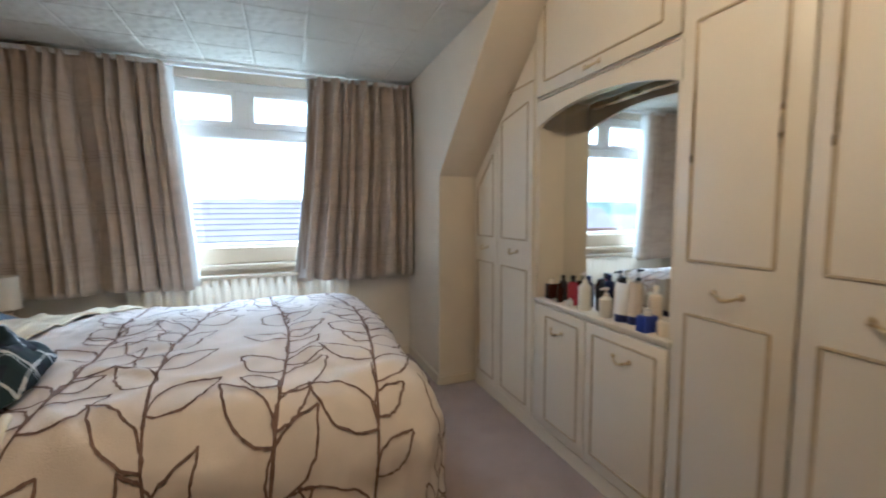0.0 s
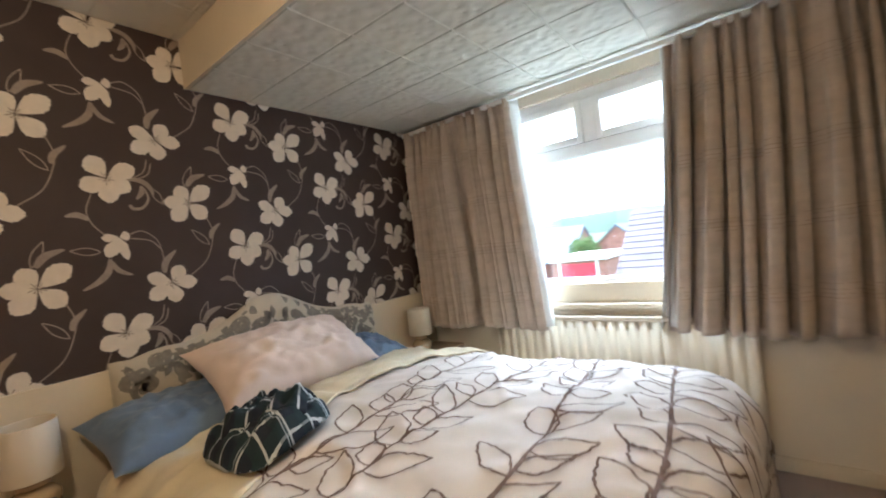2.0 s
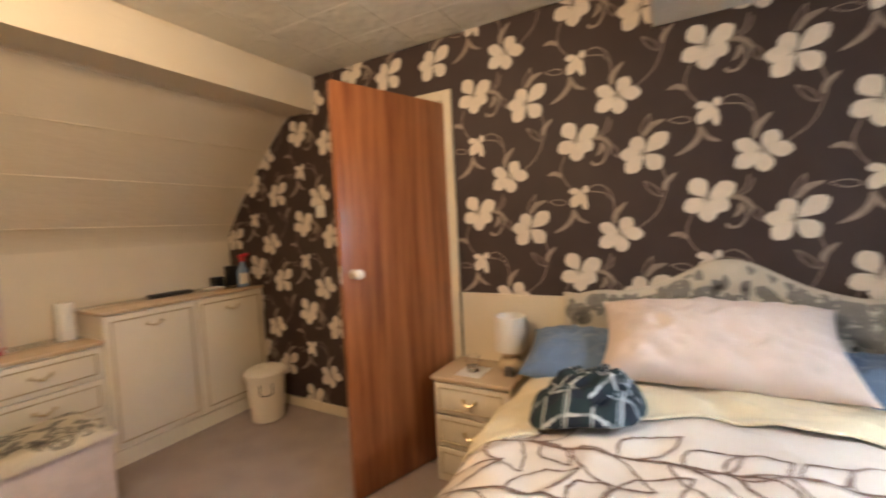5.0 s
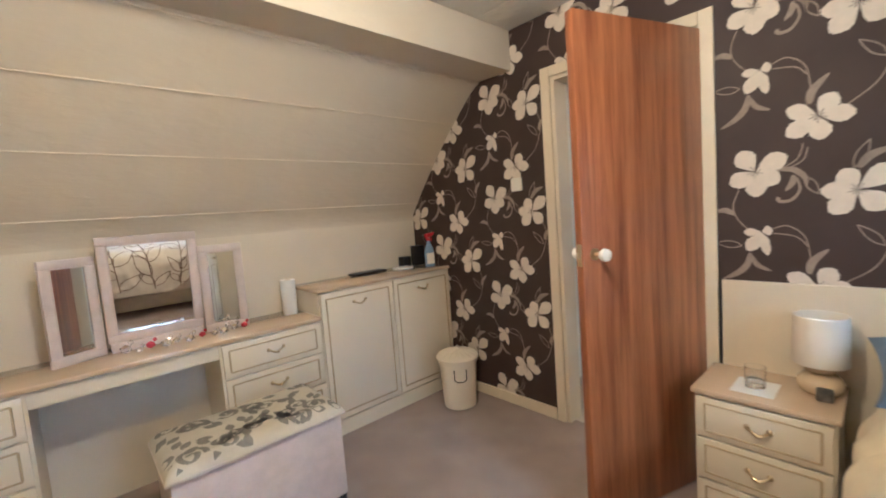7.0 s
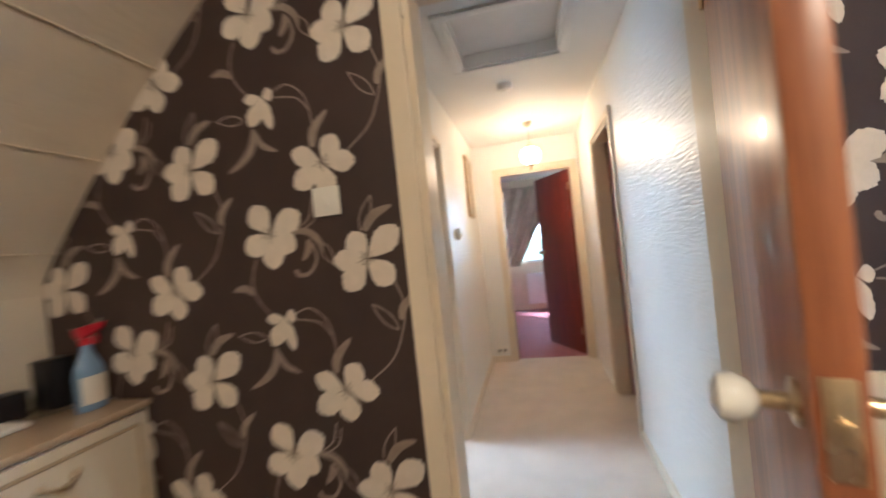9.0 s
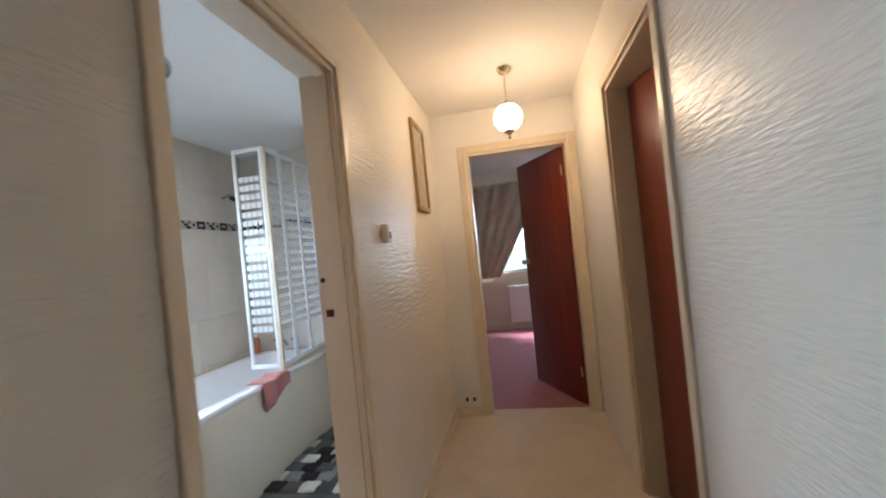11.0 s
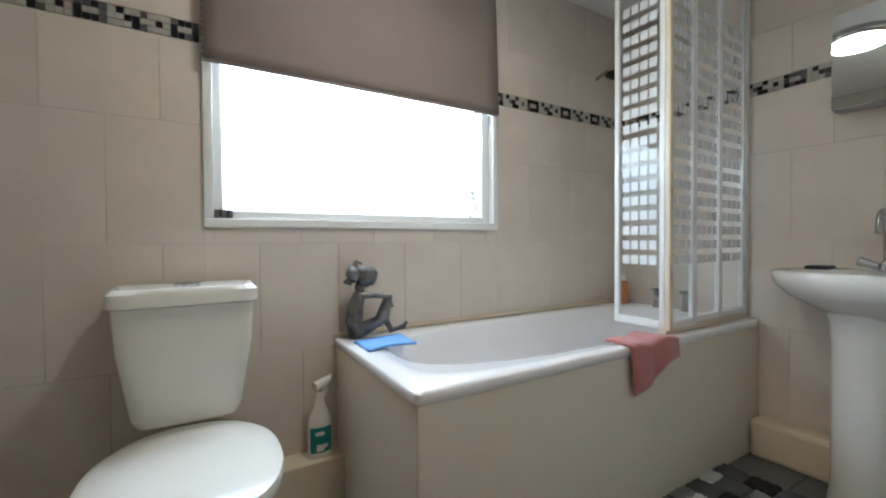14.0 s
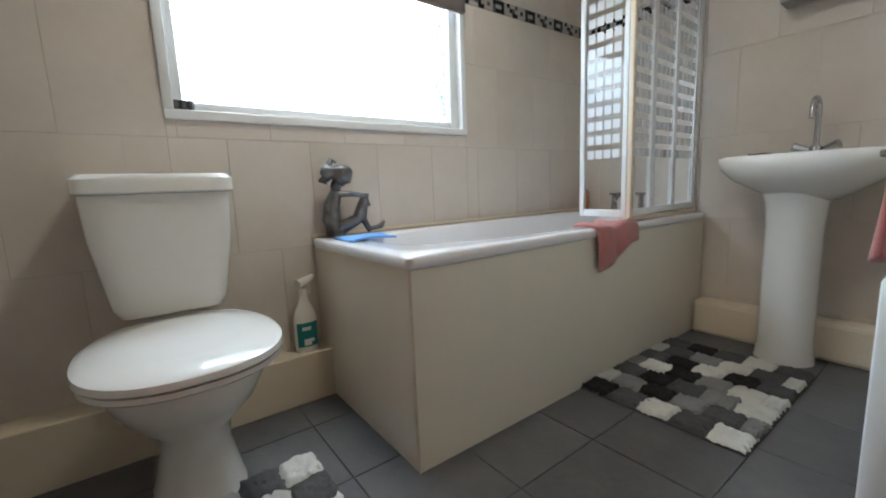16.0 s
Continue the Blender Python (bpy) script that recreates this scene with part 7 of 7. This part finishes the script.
ou = thing("outbuilding", (-15.4, 31.5, G), "low brick outbuilding with pale flat roof", "outbuilding")
part("wall", solid(-17.6, -13.2, 30.5, 34, G, -1.15), BRICK, ou)
part("roof", solid(-17.8, -13.0, 30.3, 34.2, -1.15, -0.95, bevel=0.03), SLATE, ou, "grey flat roof")


def tree(x, y, h, r, seed, label):
    rnd = random.Random(seed)
    ob = thing("tree", (x, y, G), label, "tree", "garden trees")
    bm = bmesh.new()
    tube(bm, [(x, y, G), (x + 0.1, y, G + h * 0.3), (x, y + 0.1, G + h * 0.6), (x, y, G + h * 0.9)], [0.16, 0.12, 0.08, 0.03], 8)
    for k in range(7):
        a = k * 2.4
        z = G + h * (0.35 + 0.07 * k)
        tube(bm, [(x, y, z), (x + 0.5 * r * math.cos(a), y + 0.5 * r * math.sin(a), z + 0.25 * r), (x + 0.85 * r * math.cos(a), y + 0.85 * r * math.sin(a), z + 0.4 * r)], [0.06, 0.035, 0.012], 6)
    part("trunk", bm, BARK, ob)
    vs, fs = [], []
    for k in range(2600):
        a, b, c = rnd.uniform(0, 6.283), rnd.uniform(-1, 1), rnd.random() ** 0.4
        q = math.sqrt(1 - b * b)
        wob = 1 + 0.35 * noise.noise(Vector((math.cos(a) * q * 2, math.sin(a) * q * 2, b * 2 + seed)))
        p = Vector((x + r * c * wob * q * math.cos(a), y + r * c * wob * q * math.sin(a), G + h * 0.62 + 0.42 * h * c * wob * b))
        d1, d2 = Vector([rnd.uniform(-1, 1) for _ in range(3)]) * 0.11, Vector([rnd.uniform(-1, 1) for _ in range(3)]) * 0.07
        n0 = len(vs)
        vs += [p - d1, p + d2, p + d1, p - d2]
        fs.append((n0, n0 + 1, n0 + 2, n0 + 3))
    me = bpy.data.meshes.new("crown")
    me.from_pydata([tuple(v - Vector((x, y, G))) for v in vs], [], fs)
    me.materials.append(FOLIAGE)
    cr = new("crown", me)
    cr.parent = ob
    return ob


tree(-6.6, 13.5, 3.9, 0.95, 3, "leafy green garden tree")
tree(-13.8, 42.0, 3.4, 1.6, 9, "leafy green garden tree")
bm = sheet(bmesh.new(), 80, 4, lambda u, v: (-500 + 1000 * u, 320 + 120 * v, G + (12 + 8 * noise.noise(Vector((u * 14, v, 0))) + 1.6 * noise.noise(Vector((u * 120, v * 3, 2)))) * min(1, v * 4)))
structure("backdrop_hills", bm, HILL, "distant wooded hills", "backdrop", 60)
bm = sheet(bmesh.new(), 60, 4, lambda u, v: (-500 + 1000 * u, -300 - 120 * v, G + (12 + 8 * noise.noise(Vector((u * 11, v, 9)))) * min(1, v * 4)))
structure("backdrop_hills_south", bm, HILL, "distant wooded hills", "backdrop", 60)

# ---- tiles of the bathroom, piece by piece ----


def tile_mesh(name, w, h, material):
    bm = solid(-w / 2, w / 2, -h / 2, h / 2, 0, 0.008, bevel=0.0006, segs=1)
    me = bpy.data.meshes.new(name)
    bm.to_mesh(me)
    bm.free()
    me.materials.append(material)
    return me


CUT = {}


def piece(name, parent, material, m, w, h):
    key = (name, round(w, 3), round(h, 3))
    if key not in CUT:
        CUT[key] = tile_mesh(name, w, h, material)
    ob = new(name, CUT[key])
    ob.parent = parent
    ob.matrix_local = m


def spans(a0, a1, start, step):
    out, a = [], start
    while a > a0:
        a -= step
    while a < a1:
        p, q = max(a, a0), min(a + step, a1)
        if q - p > 0.015:
            out.append((p, q))
        a += step
    return out


GAP = 0.0008
zs = spans(0.0, 1.70, 0.19, 0.41) + [(1.765, 1.99), (1.99, BC)]
south = face_plane((0, BWY - 0.008, 0), (1, 0, 0), (0, 1, 0))
for r, (z0, z1) in enumerate(zs):
    for x0, x1 in spans(BFX, BEX, -2.80 + (0.145 if r % 2 else 0), 0.295):
        for p, q, a, b in ((x0, min(x1, wx0), z0, z1), (max(x0, wx1), x1, z0, z1), (max(x0, wx0), min(x1, wx1), z0, min(z1, wz0 - 0.012))):
            if q - p > 0.012 and b - a > 0.012:
                piece("tile", wall_bs, WALLTILE, south @ Matrix.Translation(((p + q) / 2, (a + b) / 2, 0)), q - p - GAP, b - a - GAP)
west = face_plane((BFX + 0.003, 0, 0), (0, -1, 0), (1, 0, 0))
for r, (z0, z1) in enumerate(zs):
    for y0, y1 in spans(-BNY, -BWY, 1.6 + (0.145 if r % 2 else 0), 0.295):
        piece("tile", wall_bw, WALLTILE, west @ Matrix.Translation(((y0 + y1) / 2, (z0 + z1) / 2, 0)), y1 - y0 - GAP, z1 - z0 - GAP)
floor_b = [o for o in scene.objects if o.name == "floor_bathroom"][0]
for x0, x1 in spans(BFX, BEX, -3.55, 0.333):
    for y0, y1 in spans(BWY, BNY + 0.06, -1.35, 0.333):
        piece("floor_tile", floor_b, FLOORTILE, Matrix.Translation(((x0 + x1) / 2, (y0 + y1) / 2, -0.0075)), x1 - x0 - 0.004, y1 - y0 - 0.004)

# mosaic border: small glass squares, too small to pick apart
MOS = [mat("mosaic_" + nm, c, 0.15, vary=0.1, scale=30, bump=0) for nm, c in (("black", (0.012, 0.012, 0.014)), ("grey", (0.12, 0.115, 0.115)), ("pale", (0.50, 0.46, 0.41)))]
for m, a0, a1, holder in ((south, BFX, wx0 - 0.005, wall_bs), (south, wx1 + 0.005, BEX, wall_bs), (west, -BNY, -BWY, wall_bw)):
    rnd = random.Random(int(a0 * 100))
    bm = bmesh.new()
    n = int((a1 - a0) / 0.0205)
    for i in range(n):
        for r in range(3):
            ph = i % 12
            dark = (r in (0, 2) and ph in (0, 1, 2, 3, 7)) or (r == 1 and ph in (0, 3, 5, 9)) or (ph == 8 and r < 2) or (ph == 10 and r == 2)
            k = (0 if rnd.random() < 0.75 else 1) if dark else 2
            u, v = a0 + 0.0205 * (i + 0.5), 1.7125 + 0.0205 * r
            made = box(bm, u - 0.0092, u + 0.0092, v - 0.0092, v + 0.0092, 0.0, 0.008)
            for f in {f for q in made for f in q.link_faces}:
                f.material_index = k
    bmesh.ops.transform(bm, matrix=m, verts=bm.verts[:])
    tagged(part("mosaic_border", bm, MOS, holder, "black, grey and stone mosaic squares", 0), kind="stuff")
